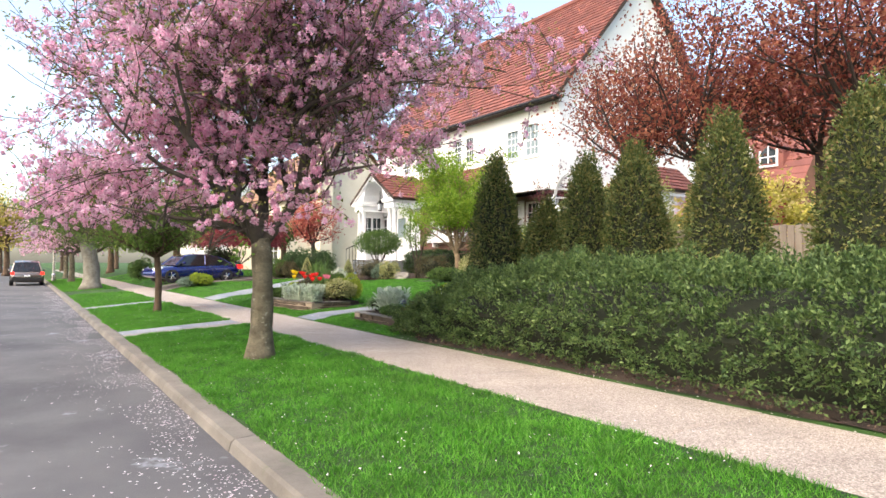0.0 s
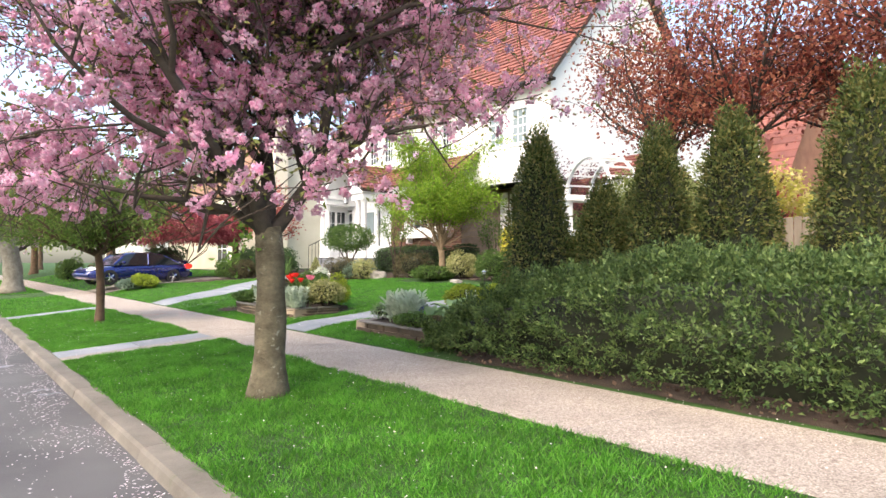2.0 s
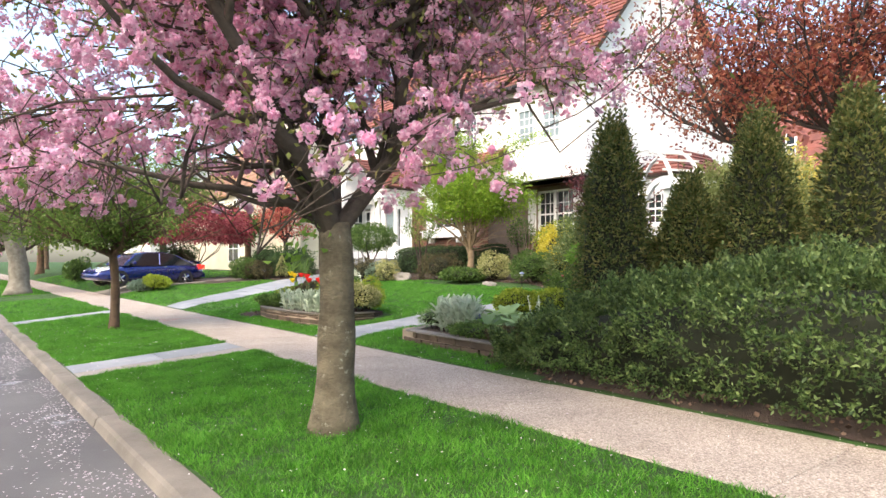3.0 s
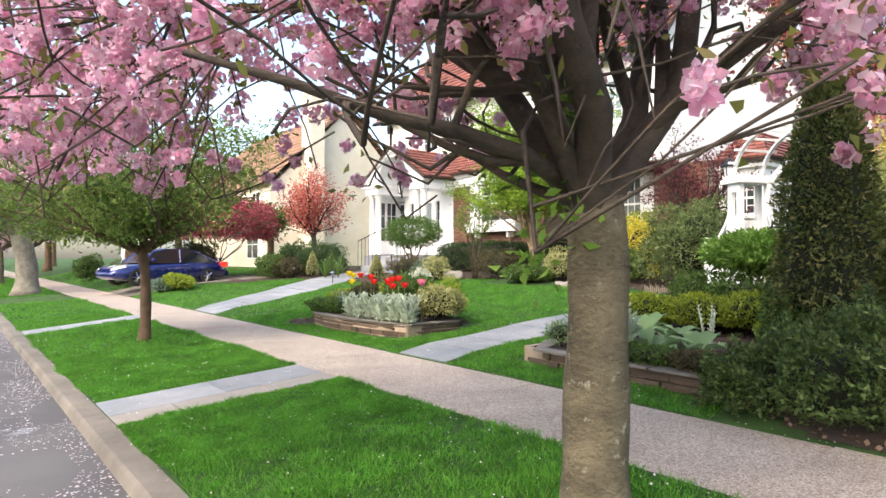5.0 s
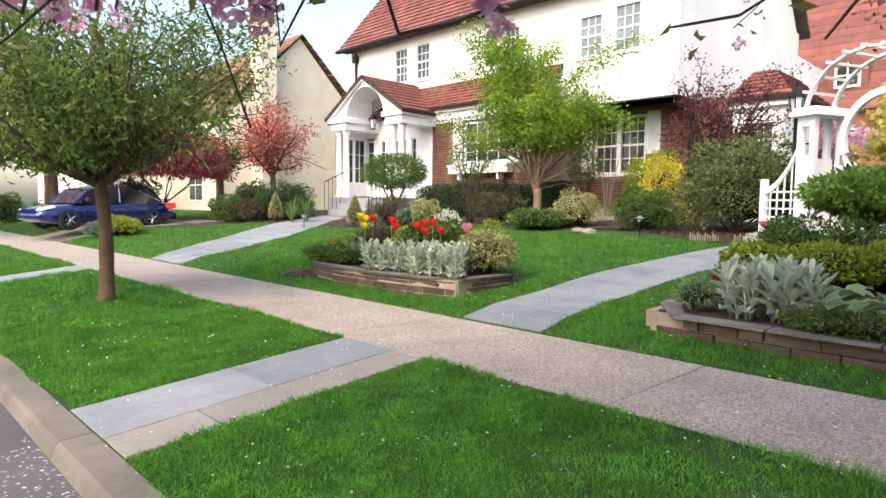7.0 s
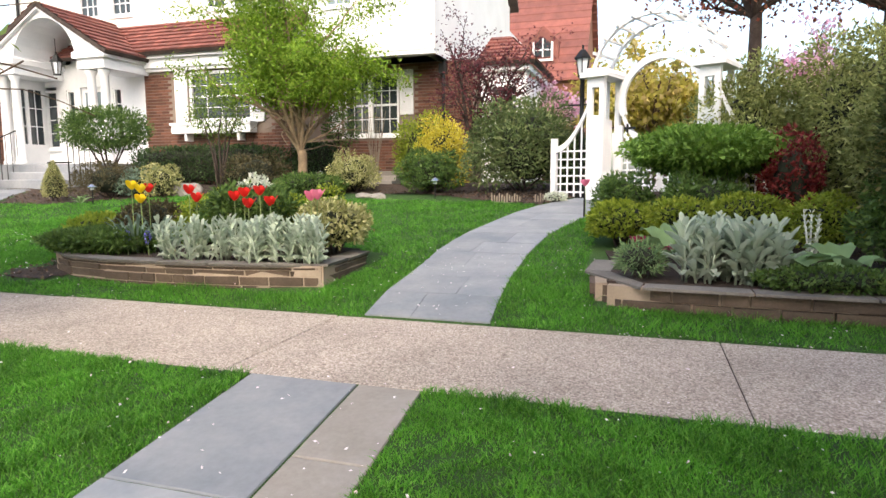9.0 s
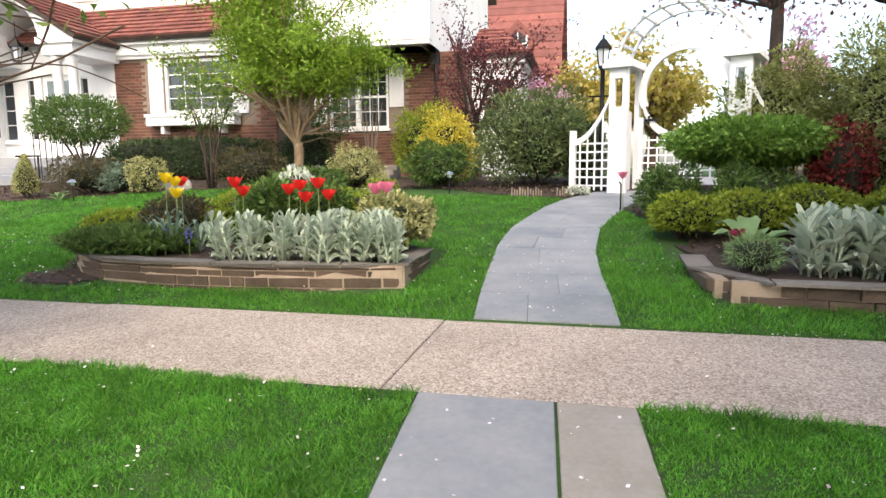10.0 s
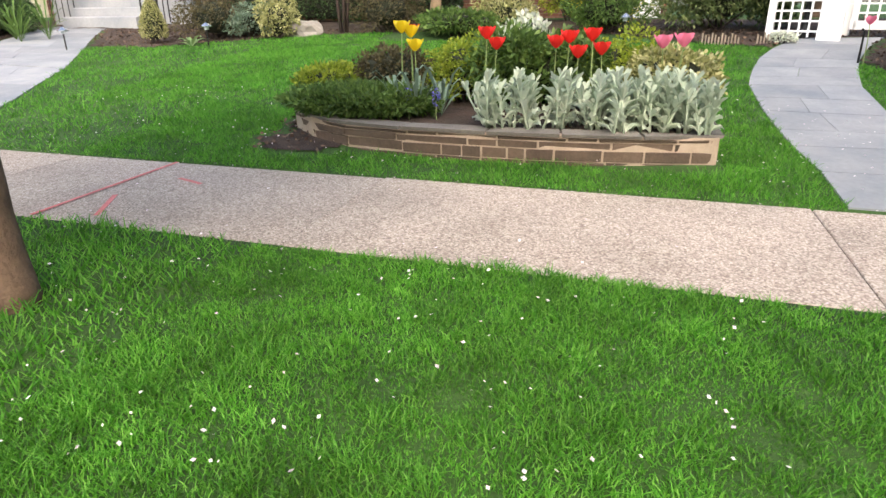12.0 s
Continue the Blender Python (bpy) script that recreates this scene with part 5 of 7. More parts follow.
def broadleaf(name, label, x, y, z, n, L, W, mat_, lift=0.6):
    t = thing(name, label, "plant", at=(x, y, z))
    rnd = random.Random(int(1000 * (x * 3 + y)))
    for k in range(n):
        a = k * 2.4 + rnd.uniform(-0.2, 0.2)
        up = lift * rnd.uniform(0.5, 1.4)
        d, sd = Vector((math.cos(a), math.sin(a), 0)), Vector((-math.sin(a), math.cos(a), 0))
        ln = L * rnd.uniform(0.75, 1.15)
        s = Shape()
        prof = ((0.0, 0.03), (0.25, 0.5), (0.5, 1.0), (0.75, 0.75), (1.0, 0.03))
        vs, fs = [], []
        for u, w in prof:
            c = d * ln * u + Vector((0, 0, ln * (up * math.sin(u * 2.0) * 0.9)))
            vs += [c + sd * W * w * 0.5 + Vector((0, 0, W * w * 0.2)), c, c - sd * W * w * 0.5 + Vector((0, 0, W * w * 0.2))]
        for i in range(4):
            fs += [(3 * i, 3 * i + 1, 3 * i + 4, 3 * i + 3), (3 * i + 1, 3 * i + 2, 3 * i + 5, 3 * i + 4)]
        me = bpy.data.meshes.new("leaf")
        me.from_pydata([tuple(v) for v in vs], [], fs)
        me.shade_smooth()
        part("leaf", me, mat_, t)
    return t


for x_, y_, n_, L_ in ((8.04, 13.53, 9, 0.38), (6.75, 12.61, 8, 0.42), (6.99, 12.13, 7, 0.36), (7.54, 12.8, 8, 0.32)):
    broadleaf("hosta", "broad-leaved pale green hosta in the garden bed", x_, y_, 0.44, n_, L_ * 1.15, 0.24, M_HOSTA)
broadleaf("heuchera", "dark red leaved perennial in the garden bed", 7.17, 13.74, 0.43, 18, 0.22, 0.13, M_TULIPDARK, 0.8)
broadleaf("hosta", "green perennial beside the path light", 11.88, 26.04, 0.72, 9, 0.3, 0.1, M_HOSTA)
for x_, y_ in ((12.13, 30.82), (11.88, 30.39), (12.26, 30.03)):
    broadleaf("day_lily", "arching strap-leaved green plant by the path", x_, y_, lz(x_, y_), 26, 0.5, 0.04, M_SHRUB, 1.5)
for x_, y_ in ((6.65, 19.66), (6.6, 19.46), (6.75, 19.26)):
    broadleaf("bulb_foliage", "strappy tulip leaves in the stone bed", x_, y_, 0.46, 14, 0.3, 0.04, M_BLUEGREEN, 1.3)
shrub("catmint", "feathery grey-green plant over the bed corner", 6.65, 13.82, 0.26, 0.2, 0.3, M_HOSTA, 800, 0.09, 0.012, "plant", z=0.42)
shrub("sedum", "low trailing rosette plant over the stone edge", 6.3, 12.35, 0.22, 0.55, 0.2, M_SHRUB, 2000, 0.05, 0.025, "plant", z=0.41)
shrub("sedum", "low trailing brownish plant over the stone edge", 6.22, 11.6, 0.2, 0.4, 0.22, M_BROWNSHRUB, 1500, 0.05, 0.025, "plant", z=0.41)
shrub("white_azalea", "white-flowering shrub in the stone bed", 7.85, 18.66, 0.26, 0.26, 0.98, M_WHITEFLOWER, 900, 0.07, 0.04, "shrub")
shrub("white_azalea", "white-flowering shrub in the stone bed", 7.98, 18.91, 0.2, 0.2, 0.85, M_WHITEFLOWER, 500, 0.07, 0.04, "shrub")


def tulip(x, y, z0, z1, mat_, label, opened=0.5, s=1.0):
    t = thing("tulip", label, "flower", at=(x, y, z0))
    h = z1 - z0
    lean = random.uniform(-0.03, 0.03)
    part("stem", Shape().tube([(0, 0, -0.03), (lean * 0.4, 0, h * 0.5), (lean, lean, h - 0.03)], [0.007, 0.006, 0.005], 6), M_STEM, t)
    for k in range(6):
        a = k * math.pi / 3 + 0.2
        d, sd = Vector((math.cos(a), math.sin(a), 0)), Vector((-math.sin(a), math.cos(a), 0))
        c = Vector((lean, lean, h - 0.04))
        vs = []
        for u, r, w in ((0, 0.006, 0.01), (0.3, 0.035, 0.045), (0.65, 0.045 + 0.015 * opened, 0.06), (0.9, 0.04 + 0.05 * opened * (k % 2), 0.05), (1.0, 0.034 + 0.07 * opened * (k % 2), 0.02)):
            q = c + d * r * s + Vector((0, 0, 0.1 * u * s))
            vs += [q + sd * w * 0.5 * s, q + d * 0.006, q - sd * w * 0.5 * s]
        fs = [(3 * i + j, 3 * i + j + 1, 3 * i + j + 4, 3 * i + j + 3) for i in range(4) for j in range(2)]
        me = bpy.data.meshes.new("petal")
        me.from_pydata([tuple(v) for v in vs], [], fs)
        me.shade_smooth()
        part("petal", me, mat_, t)
    return t


TULIPS = ((6.78, 19.66, 1.24, M_TULIPYEL, "yellow"), (6.82, 19.57, 1.2, M_TULIPYEL, "yellow"), (6.75, 19.51, 1.08, M_TULIPYEL, "yellow"), (7.05, 19.66, 1.2, M_TULIPRED, "red"),
          (6.8, 18.85, 1.19, M_TULIPRED, "red"), (6.82, 18.77, 1.1, M_TULIPRED, "red"), (6.78, 18.22, 1.12, M_TULIPRED, "red"), (6.82, 18.12, 1.16, M_TULIPRED, "red"), (6.75, 18.02, 1.04, M_TULIPRED, "red"),
          (6.8, 17.9, 1.18, M_TULIPRED, "red"), (6.87, 17.81, 1.06, M_TULIPRED, "red"), (6.8, 17.19, 1.14, M_TULIPPINK, "rose pink"), (6.9, 17.31, 1.12, M_TULIPPINK, "rose pink"), (11.02, 14.69, 1.2, M_TULIPPINK, "pink"),
          (7.17, 13.84, 0.68, M_TULIPDARK, "dark wine"))
for x_, y_, z_, m_, c_ in TULIPS:
    tulip(x_, y_, max(0.46, lz(x_, y_)) if x_ < 9 else lz(x_, y_), z_, m_, c_ + " tulip on a tall pale green stem", 0.6, 1.1)
for x_, y_ in ((6.55, 19.25), (6.5, 19.5), (6.65, 13.02), (6.6, 12.87), (6.75, 12.81), (6.8, 13.06)):
    t_ = thing("grape_hyacinth", "small blue flower spike in the bed", "flower", at=(x_, y_, 0.46))
    dd = unit(rng.normal(size=(60, 3)))
    part("floret", quads("floret", leaves(dd * np.array([0.022, 0.022, 0.07]) + np.array([0, 0, 0.2]), dd, 0.022, 0.018)), M_BLUE, t_)
    part("stem", Shape().tube([(0, 0, -0.02), (0, 0, 0.16)], [0.005, 0.004], 5), M_STEM, t_)


# ---- arbor gate, lamps, small garden fixtures ----
def arbor():
    """White moon-gate arbor: box posts with caps, a double arch with slats, swept side panels, two lattice leaves."""
    X, g = 12.9, 0.88
    t = thing("arbor_gate", "white painted wooden arbor with moon gate and lattice", "garden gate", at=(X, 14.25, g))
    inv = Matrix.Translation((-X, -14.25, -g))

    def add(name, s, m=M_WHITE, parent=None, label=""):
        o = part(name, s, m, parent or t, label)
        if not parent:
            o.matrix_parent_inverse = inv
        return o
    cy, r = 14.03, 0.88
    for y0, y1 in ((14.78, 15.08), (12.98, 13.28)):
        p = add("post", Shape().box(X - 0.15, X - 0.05, y0, y0 + 0.08, 0.8, 2.86).box(X - 0.15, X - 0.05, y1 - 0.08, y1, 0.8, 2.86).box(X - 0.15, X - 0.05, y0 + 0.08, y1 - 0.08, 0.8, 2.25).box(X - 0.15, X - 0.05, y0 + 0.08, y1 - 0.08, 2.7, 2.86)
                .box(X + 0.45, X + 0.55, y0, y0 + 0.08, 0.8, 2.86).box(X + 0.45, X + 0.55, y1 - 0.08, y1, 0.8, 2.86).box(X - 0.05, X + 0.45, (y0 + y1) / 2 - 0.03, (y0 + y1) / 2 + 0.03, 0.9, 2.2))
        part("cap", Shape().box(X - 0.24, X + 0.64, y0 - 0.09, y1 + 0.09, 2.86, 2.94, 0.02).box(X - 0.2, X + 0.6, y0 - 0.05, y1 + 0.05, 2.94, 3.0, 0.02), M_WHITE, p)
    for x0 in (X - 0.14, X + 0.48):
        s = Shape()
        n = 20
        for k in range(n):
            a, b = math.pi * k / n, math.pi * (k + 1) / n
            ring = [(cy + q * math.cos(v), 2.86 + q * 0.92 * math.sin(v)) for v in (a, b) for q in (r + 0.06, r + 0.1)]
            s.add([(x0, *ring[0]), (x0, *ring[1]), (x0, *ring[3]), (x0, *ring[2]), (x0 + 0.07, *ring[0]), (x0 + 0.07, *ring[1]), (x0 + 0.07, *ring[3]), (x0 + 0.07, *ring[2])], [(0, 1, 2, 3), (7, 6, 5, 4), (1, 5, 6, 2), (0, 3, 7, 4)])
        add("arch", s)
    s = Shape()
    for k in range(28):
        a, b = math.pi * (1.22 * k / 28 - 0.11), math.pi * (1.22 * (k + 1) / 28 - 0.11)
        ring = [(cy + q * math.cos(v), 2.5 + q * math.sin(v)) for v in (a, b) for q in (0.63, 0.74)]
        s.add([(x, *ring[j]) for x in (X + 0.38, X + 0.45) for j in (0, 1, 3, 2)], [(0, 1, 2, 3), (7, 6, 5, 4), (1, 5, 6, 2), (0, 3, 7, 4)])
    add("moon_ring", s)
    for k in range(11):
        a = math.pi * (k + 0.5) / 11
        y, z = cy + (r + 0.1) * math.cos(a), 2.86 + (r + 0.1) * 0.92 * math.sin(a)
        add("arch_slat", Shape().box(X - 0.26, X + 0.66, y - 0.018, y + 0.018, z - 0.03, z + 0.01))
    # gate leaves with a hollow curved top and lattice
    G = X + 0.42
    for s_ in (-1, 1):
        fr = Shape()
        n = 10
        ys = [cy + s_ * 0.66 * k / n for k in range(n + 1)]
        top = [2.5 - math.sqrt(max(0.68 ** 2 - (y - cy) ** 2, 0.0)) for y in ys]
        for k in range(n):
            vs = [(x, y, z) for x in (G - 0.03, G + 0.03) for y, z in ((ys[k], top[k] - 0.13), (ys[k + 1], top[k + 1] - 0.13), (ys[k + 1], top[k + 1]), (ys[k], top[k]))]
            fr.add(vs, [(0, 1, 2, 3), (7, 6, 5, 4), (3, 2, 6, 7), (0, 4, 5, 1)])
        y_in, y_out = cy + s_ * 0.01, cy + s_ * 0.7
        for y in (y_in, y_out):
            fr.box(G - 0.03, G + 0.03, y - 0.04, y + 0.04, 1.0, 1.8 if y == y_in else 2.1)
        fr.box(G - 0.03, G + 0.03, min(y_in, y_out), max(y_in, y_out), 1.0, 1.12)
        gate = add("gate_leaf", fr)
        for k in range(1, 5):
            y = cy + s_ * 0.14 * k
            part("lattice_bar", Shape().box(G - 0.012, G + 0.002, y - 0.013, y + 0.013, 1.1, 1.78), M_WHITE, gate)
        for k in range(1, 6):
            z = 1.1 + 0.125 * k
            part("lattice_bar", Shape().box(G + 0.002, G + 0.014, min(y_in, y_out), max(y_in, y_out), z - 0.013, z + 0.013), M_WHITE, gate)
        for z in (2.05,):
            part("strap_hinge", Shape().box(G - 0.05, G - 0.035, min(cy + s_ * 0.42, cy + s_ * 0.62), max(cy + s_ * 0.42, cy + s_ * 0.62), z - 0.02, z + 0.02).box(G - 0.05, G - 0.035, cy + s_ * 0.56 - 0.015, cy + s_ * 0.56 + 0.015, z - 0.07, z + 0.07), M_METAL, gate)
    # swept side panels
    for s_, y0 in ((1, 15.08), (-1, 12.98)):
        fr = Shape()
        n = 10
        ys = [y0 + s_ * 0.65 * k / n for k in range(n + 1)]
        top = [1.75 + 0.75 * (1 - k / n) ** 2 for k in range(n + 1)]
        for k in range(n):
            vs = [(x, y, z) for x in (X - 0.08, X - 0.03) for y, z in ((ys[k], top[k] - 0.1), (ys[k + 1], top[k + 1] - 0.1), (ys[k + 1], top[k + 1]), (ys[k], top[k]))]
            fr.add(vs, [(0, 1, 2, 3), (7, 6, 5, 4), (3, 2, 6, 7), (0, 4, 5, 1)])
        fr.box(X - 0.1, X, y0 + s_ * 0.65 - 0.045, y0 + s_ * 0.65 + 0.045, 0.8, 1.9)
        pn = add("side_panel", fr)
        for k in range(1, 5):
            y = y0 + s_ * 0.13 * k
            part("lattice_bar", Shape().box(X - 0.06, X - 0.048, y - 0.014, y + 0.014, 0.9, 1.7 + 0.75 * (1 - 0.2 * k) ** 2), M_WHITE, pn)
        for k in range(6):
            z = 0.98 + 0.14 * k
            part("lattice_bar", Shape().box(X - 0.048, X - 0.036, min(y0, y0 + s_ * 0.65), max(y0, y0 + s_ * 0.65), z - 0.014, z + 0.014), M_WHITE, pn)
    return t


gate_arbor = arbor()
gate_arbor.location, gate_arbor.rotation_euler, gate_arbor.scale = (12.87, 13.94, 0.88), (0, 0, radians(-22)), (1.14, 1.14, 1.14)
post = thing("lamp_post", "black iron garden lamp post with glass lantern", "lamp post", at=(13.38, 15.0, 0.88))
post.scale = (1.16, 1.16, 1.16)
o_ = part("pole", Shape().lathe(0, 0, [(0.09, -0.05), (0.09, 0.1), (0.06, 0.16), (0.045, 0.3), (0.04, 1.2), (0.05, 1.22), (0.05, 1.26), (0.036, 1.3), (0.036, 1.95), (0.06, 2.0)], 14).mesh("pole", True), M_METAL, post)
part("cross_bar", Shape().tube([(0, -0.22, 1.55), (0, 0.22, 1.55)], [0.014, 0.014], 6), M_METAL, post)
lantern(post, 0, 0, 2.02, 1.05, hang=False)


def path_light(x, y):
    z = lz(x, y)
    t = thing("path_light", "small pewter path light with a mushroom cap", "garden light", "path lights", at=(x, y, z))
    part("stake", Shape().tube([(0, 0, -0.05), (0, 0, 0.34)], [0.014, 0.014], 7), M_METAL, t)
    part("lens", Shape().lathe(0, 0, [(0.04, 0.32), (0.045, 0.38)], 10), M_LAMPWHITE, t)
    part("cap", Shape().lathe(0, 0, [(0.1, 0.37), (0.105, 0.385), (0.05, 0.43), (0.012, 0.45)], 14), M_RIM, t)


for x_, y_ in ((13.0, 17.89), (11.76, 25.55), (14.49, 21.35), (11.26, 31.91), (11.14, 28.4)):
    path_light(x_, y_)
shep = thing("garden_stake", "thin black iron stake at the path edge", "stake", at=(11.14, 14.72, lz(11.14, 14.72)))
part("rod", Shape().tube([(0, 0, -0.05), (0, 0, 0.42), (0.0, 0.03, 0.46)], [0.016, 0.014, 0.012], 6), M_METAL, shep)
rail_stand = thing("path_railing", "black iron handrail by the curving path", "railing", at=(12.88, 27.99, lz(12.88, 27.99)))
for dx_ in (0.0, 0.55):
    part("post", Shape().tube([(dx_, 0.1 * dx_, -0.05), (dx_, 0.1 * dx_, 0.85)], [0.02, 0.02], 6), M_METAL, rail_stand)
part("rail", Shape().tube([(-0.1, 0, 0.85), (0.65, 0.06, 0.87)], [0.02, 0.02], 6), M_METAL, rail_stand)


def rock(x, y, rx, ry, rz):
    bm = bmesh.new()
    bmesh.ops.create_icosphere(bm, subdivisions=3, radius=1)
    for v in bm.verts:
        k = 1 + 0.35 * noise.noise(v.co * 1.4 + Vector((x, y, 0))) + 0.1 * noise.noise(v.co * 4)
        v.co = Vector((v.co.x * rx, v.co.y * ry, v.co.z * rz)) * k
    me = bpy.data.meshes.new("rock")
    bm.to_mesh(me)
    bm.free()
    o = part("rock", me, M_SANDSLAB)
    o.location = (x, y, lz(x, y) + rz * 0.35)
    return tagged(o, "weathered grey boulder in the planting bed", "rock")


rock(13.37, 24.38, 0.28, 0.42, 0.24)
rock(13.0, 19.16, 0.14, 0.18, 0.09)
rock(13.25, 19.6, 0.12, 0.2, 0.07)
steps = thing("garden_steps", "low timber and stone steps by the house", "steps", at=(15.73, 20.64, 0.96))
for k in range(4):
    part("step", Shape().box(0.0 + 0.3 * k, 0.34 + 0.3 * k, -0.55, 0.55, -0.1, 0.1 + 0.13 * k, 0.015), M_SANDSLAB, steps)
for x_, y_, n_ in ((12.69, 16.06, 12), (12.75, 15.57, 5)):
    t_ = thing("edging_stake_row", "row of small pale wooden edging stakes", "stake", at=(x_, y_, lz(x_, y_)))
    for k in range(n_):
        part("stake", Shape().box(-0.01, 0.01, 0.05 * k, 0.05 * k + 0.025, -0.04, 0.12 + 0.03 * ((k * 7) % 3)), M_WOODGREY, t_)
shrub("edging_plant", "low white-edged plant at the path edge", 12.81, 15.4, 0.2, 0.2, 0.16, M_WHITEFLOWER, 500, 0.06, 0.03, "plant")


# ---- cars ----
def car(name, label, paint, L, W, H, at, turn, estate=False):
    """A car along its own x (front at +x): lofted body, dark glasshouse, roof, wheels, lamps, bumpers."""
    t = thing(name, label, "car", at=at)
    t.rotation_euler = (0, 0, radians(turn))
    h = L / 2
    # stations: x, half width, sill height, belt height
    st = [(-h, 0.7, 0.42, 0.72), (-h + 0.1, 0.84, 0.28, 0.92), (-h + 0.7, 0.9, 0.2, 0.97), (-h + 1.5, 0.92, 0.18, 0.95), (0.2, 0.92, 0.18, 0.9), (h - 1.5, 0.92, 0.18, 0.88), (h - 0.7, 0.9, 0.2, 0.8), (h - 0.18, 0.82, 0.26, 0.68), (h, 0.66, 0.36, 0.55)]
    n = 12
    s = Shape()
    vs = []
    for x, w, z0, z1 in st:
        w = w * W / 1.84
        for k in range(n):
            a = 2 * math.pi * (k + 0.5) / n
            c, q = math.cos(a), math.sin(a)
            vs.append((x, w * math.copysign(abs(c) ** 0.35, c), (z0 + z1) / 2 + (z1 - z0) / 2 * math.copysign(abs(q) ** 0.5, q)))
    fs = [(i * n + k, i * n + (k + 1) % n, (i + 1) * n + (k + 1) % n, (i + 1) * n + k) for i in range(len(st) - 1) for k in range(n)]
    fs += [tuple(range(n)), tuple(range((len(st) - 1) * n, len(st) * n))]
    part("body", s.add(vs, fs).mesh("body", True), paint, t)
    # glasshouse: rows of x along the roof line
    if estate:
        rl = [(-h + 0.12, 0.9), (-h + 0.3, H - 0.12), (-h + 0.7, H), (0.3, H), (0.95, H - 0.1), (h - 1.2, 0.92)]
    else:
        rl = [(-h + 0.55, 0.93), (-h + 1.35, H - 0.1), (-h + 1.9, H), (0.25, H - 0.01), (0.75, H - 0.1), (h - 1.1, 0.88)]
    g, r = Shape(), Shape()
    vs = []
    for x, z in rl:
        wt = (0.62 + 0.16 * (1 - (z - 0.88) / (H - 0.88))) * W / 1.84 + 0.04
        vs += [(x, -0.83 * W / 1.84, 0.86), (x, -wt, z), (x, wt, z), (x, 0.83 * W / 1.84, 0.86)]
    fs = [(4 * i + k, 4 * i + k + 1, 4 * i + 5 + k, 4 * i + 4 + k) for i in range(len(rl) - 1) for k in range(3)]
    fs += [(0, 1, 2, 3), tuple(4 * (len(rl) - 1) + k for k in (3, 2, 1, 0))]
    part("glasshouse", g.add(vs, fs), M_CARGLASS, t)
    rv = []
    for x, z in rl[1:-1]:
        wt = (0.62 + 0.16 * (1 - (z - 0.88) / (H - 0.88))) * W / 1.84 + 0.05
        rv += [(x, -wt, z - 0.03), (x, -wt * 0.92, z + 0.025), (x, 0, z + 0.04), (x, wt * 0.92, z + 0.025), (x, wt, z - 0.03)]
    rf = [(5 * i + k, 5 * i + k + 1, 5 * i + 6 + k, 5 * i + 5 + k) for i in range(len(rl) - 3) for k in range(4)]
    part("roof", r.add(rv, rf).mesh("roof", True), paint, t)
    for sd in (-1, 1):
        for i in (0, len(rl) - 2):
            (xa, za), (xb, zb) = rl[i], rl[i + 1]
            wa, wb = (0.8 if za < 1 else 0.66) * W / 1.84, (0.8 if zb < 1 else 0.66) * W / 1.84
            part("pillar", Shape().tube([(xa, sd * wa, za), (xb, sd * wb, zb)], [0.045, 0.045], 6), paint, t)
        part("pillar", Shape().tube([(-0.25, sd * 0.83 * W / 1.84, 0.9), (-0.3, sd * 0.68 * W / 1.84, H - 0.03)], [0.035, 0.035], 6), paint, t)
        part("side_mirror", Shape().lathe(h - 1.45, sd * (W / 2 + 0.06), [(0.02, 0.92), (0.09, 0.96), (0.09, 1.03), (0.03, 1.06)], 8), paint, t)
        part("door_handle", Shape().box(-0.55, -0.38, sd * 0.935 * W / 1.84 - 0.012, sd * 0.935 * W / 1.84 + 0.012, 0.8, 0.83), M_RIM, t)
        part("headlight", Shape().add([(h - 0.5, sd * 0.84 * W / 1.84, 0.72), (h - 0.1, sd * 0.74 * W / 1.84, 0.62), (h - 0.08, sd * 0.5 * W / 1.84, 0.62), (h - 0.12, sd * 0.5 * W / 1.84, 0.7), (h - 0.45, sd * 0.82 * W / 1.84, 0.8)], [(0, 1, 2, 3, 4)]), M_LAMPWHITE, t)
        part("tail_light", Shape().box(-h + 0.0, -h + 0.3, sd * 0.8 * W / 1.84 - 0.13, sd * 0.8 * W / 1.84 + 0.08, 0.72, 0.92, 0.03), M_LAMPRED, t)
        for x in (-h + 0.95, h - 0.9):
            wl = part("wheel", Shape(), None, t)
            y = sd * (W / 2 - 0.1)
            ty = Shape()
            ring = [(0.33, -0.1), (0.335, 0.1), (0.22, 0.11), (0.22, -0.11)]
            m = 20
            vs = [(x + q * math.cos(2 * math.pi * k / m), y + o, 0.335 + q * math.sin(2 * math.pi * k / m)) for q, o in ring for k in range(m)]
            fs = [(i * m + k, i * m + (k + 1) % m, ((i + 1) % 4) * m + (k + 1) % m, ((i + 1) % 4) * m + k) for i in range(4) for k in range(m)]
            wl.data = ty.add(vs, fs).mesh("tyre")
            wl.data.materials.append(M_TYRE)
            rim = Shape()
            for k in range(5):
                a = 2 * math.pi * k / 5
                rim.tube([(x, y + sd * 0.08, 0.335), (x + 0.21 * math.cos(a), y + sd * 0.07, 0.335 + 0.21 * math.sin(a))], [0.04, 0.03], 5)
            part("rim", rim, M_RIM, wl)
    part("bumper", Shape().box(-h - 0.05, -h + 0.12, -0.8 * W / 1.84, 0.8 * W / 1.84, 0.34, 0.56, 0.04), paint if not estate else M_TYRE, t)
    part("number_plate", Shape().box(-h - 0.06, -h - 0.045, -0.18, 0.18, 0.6, 0.72), M_WHITE, t)
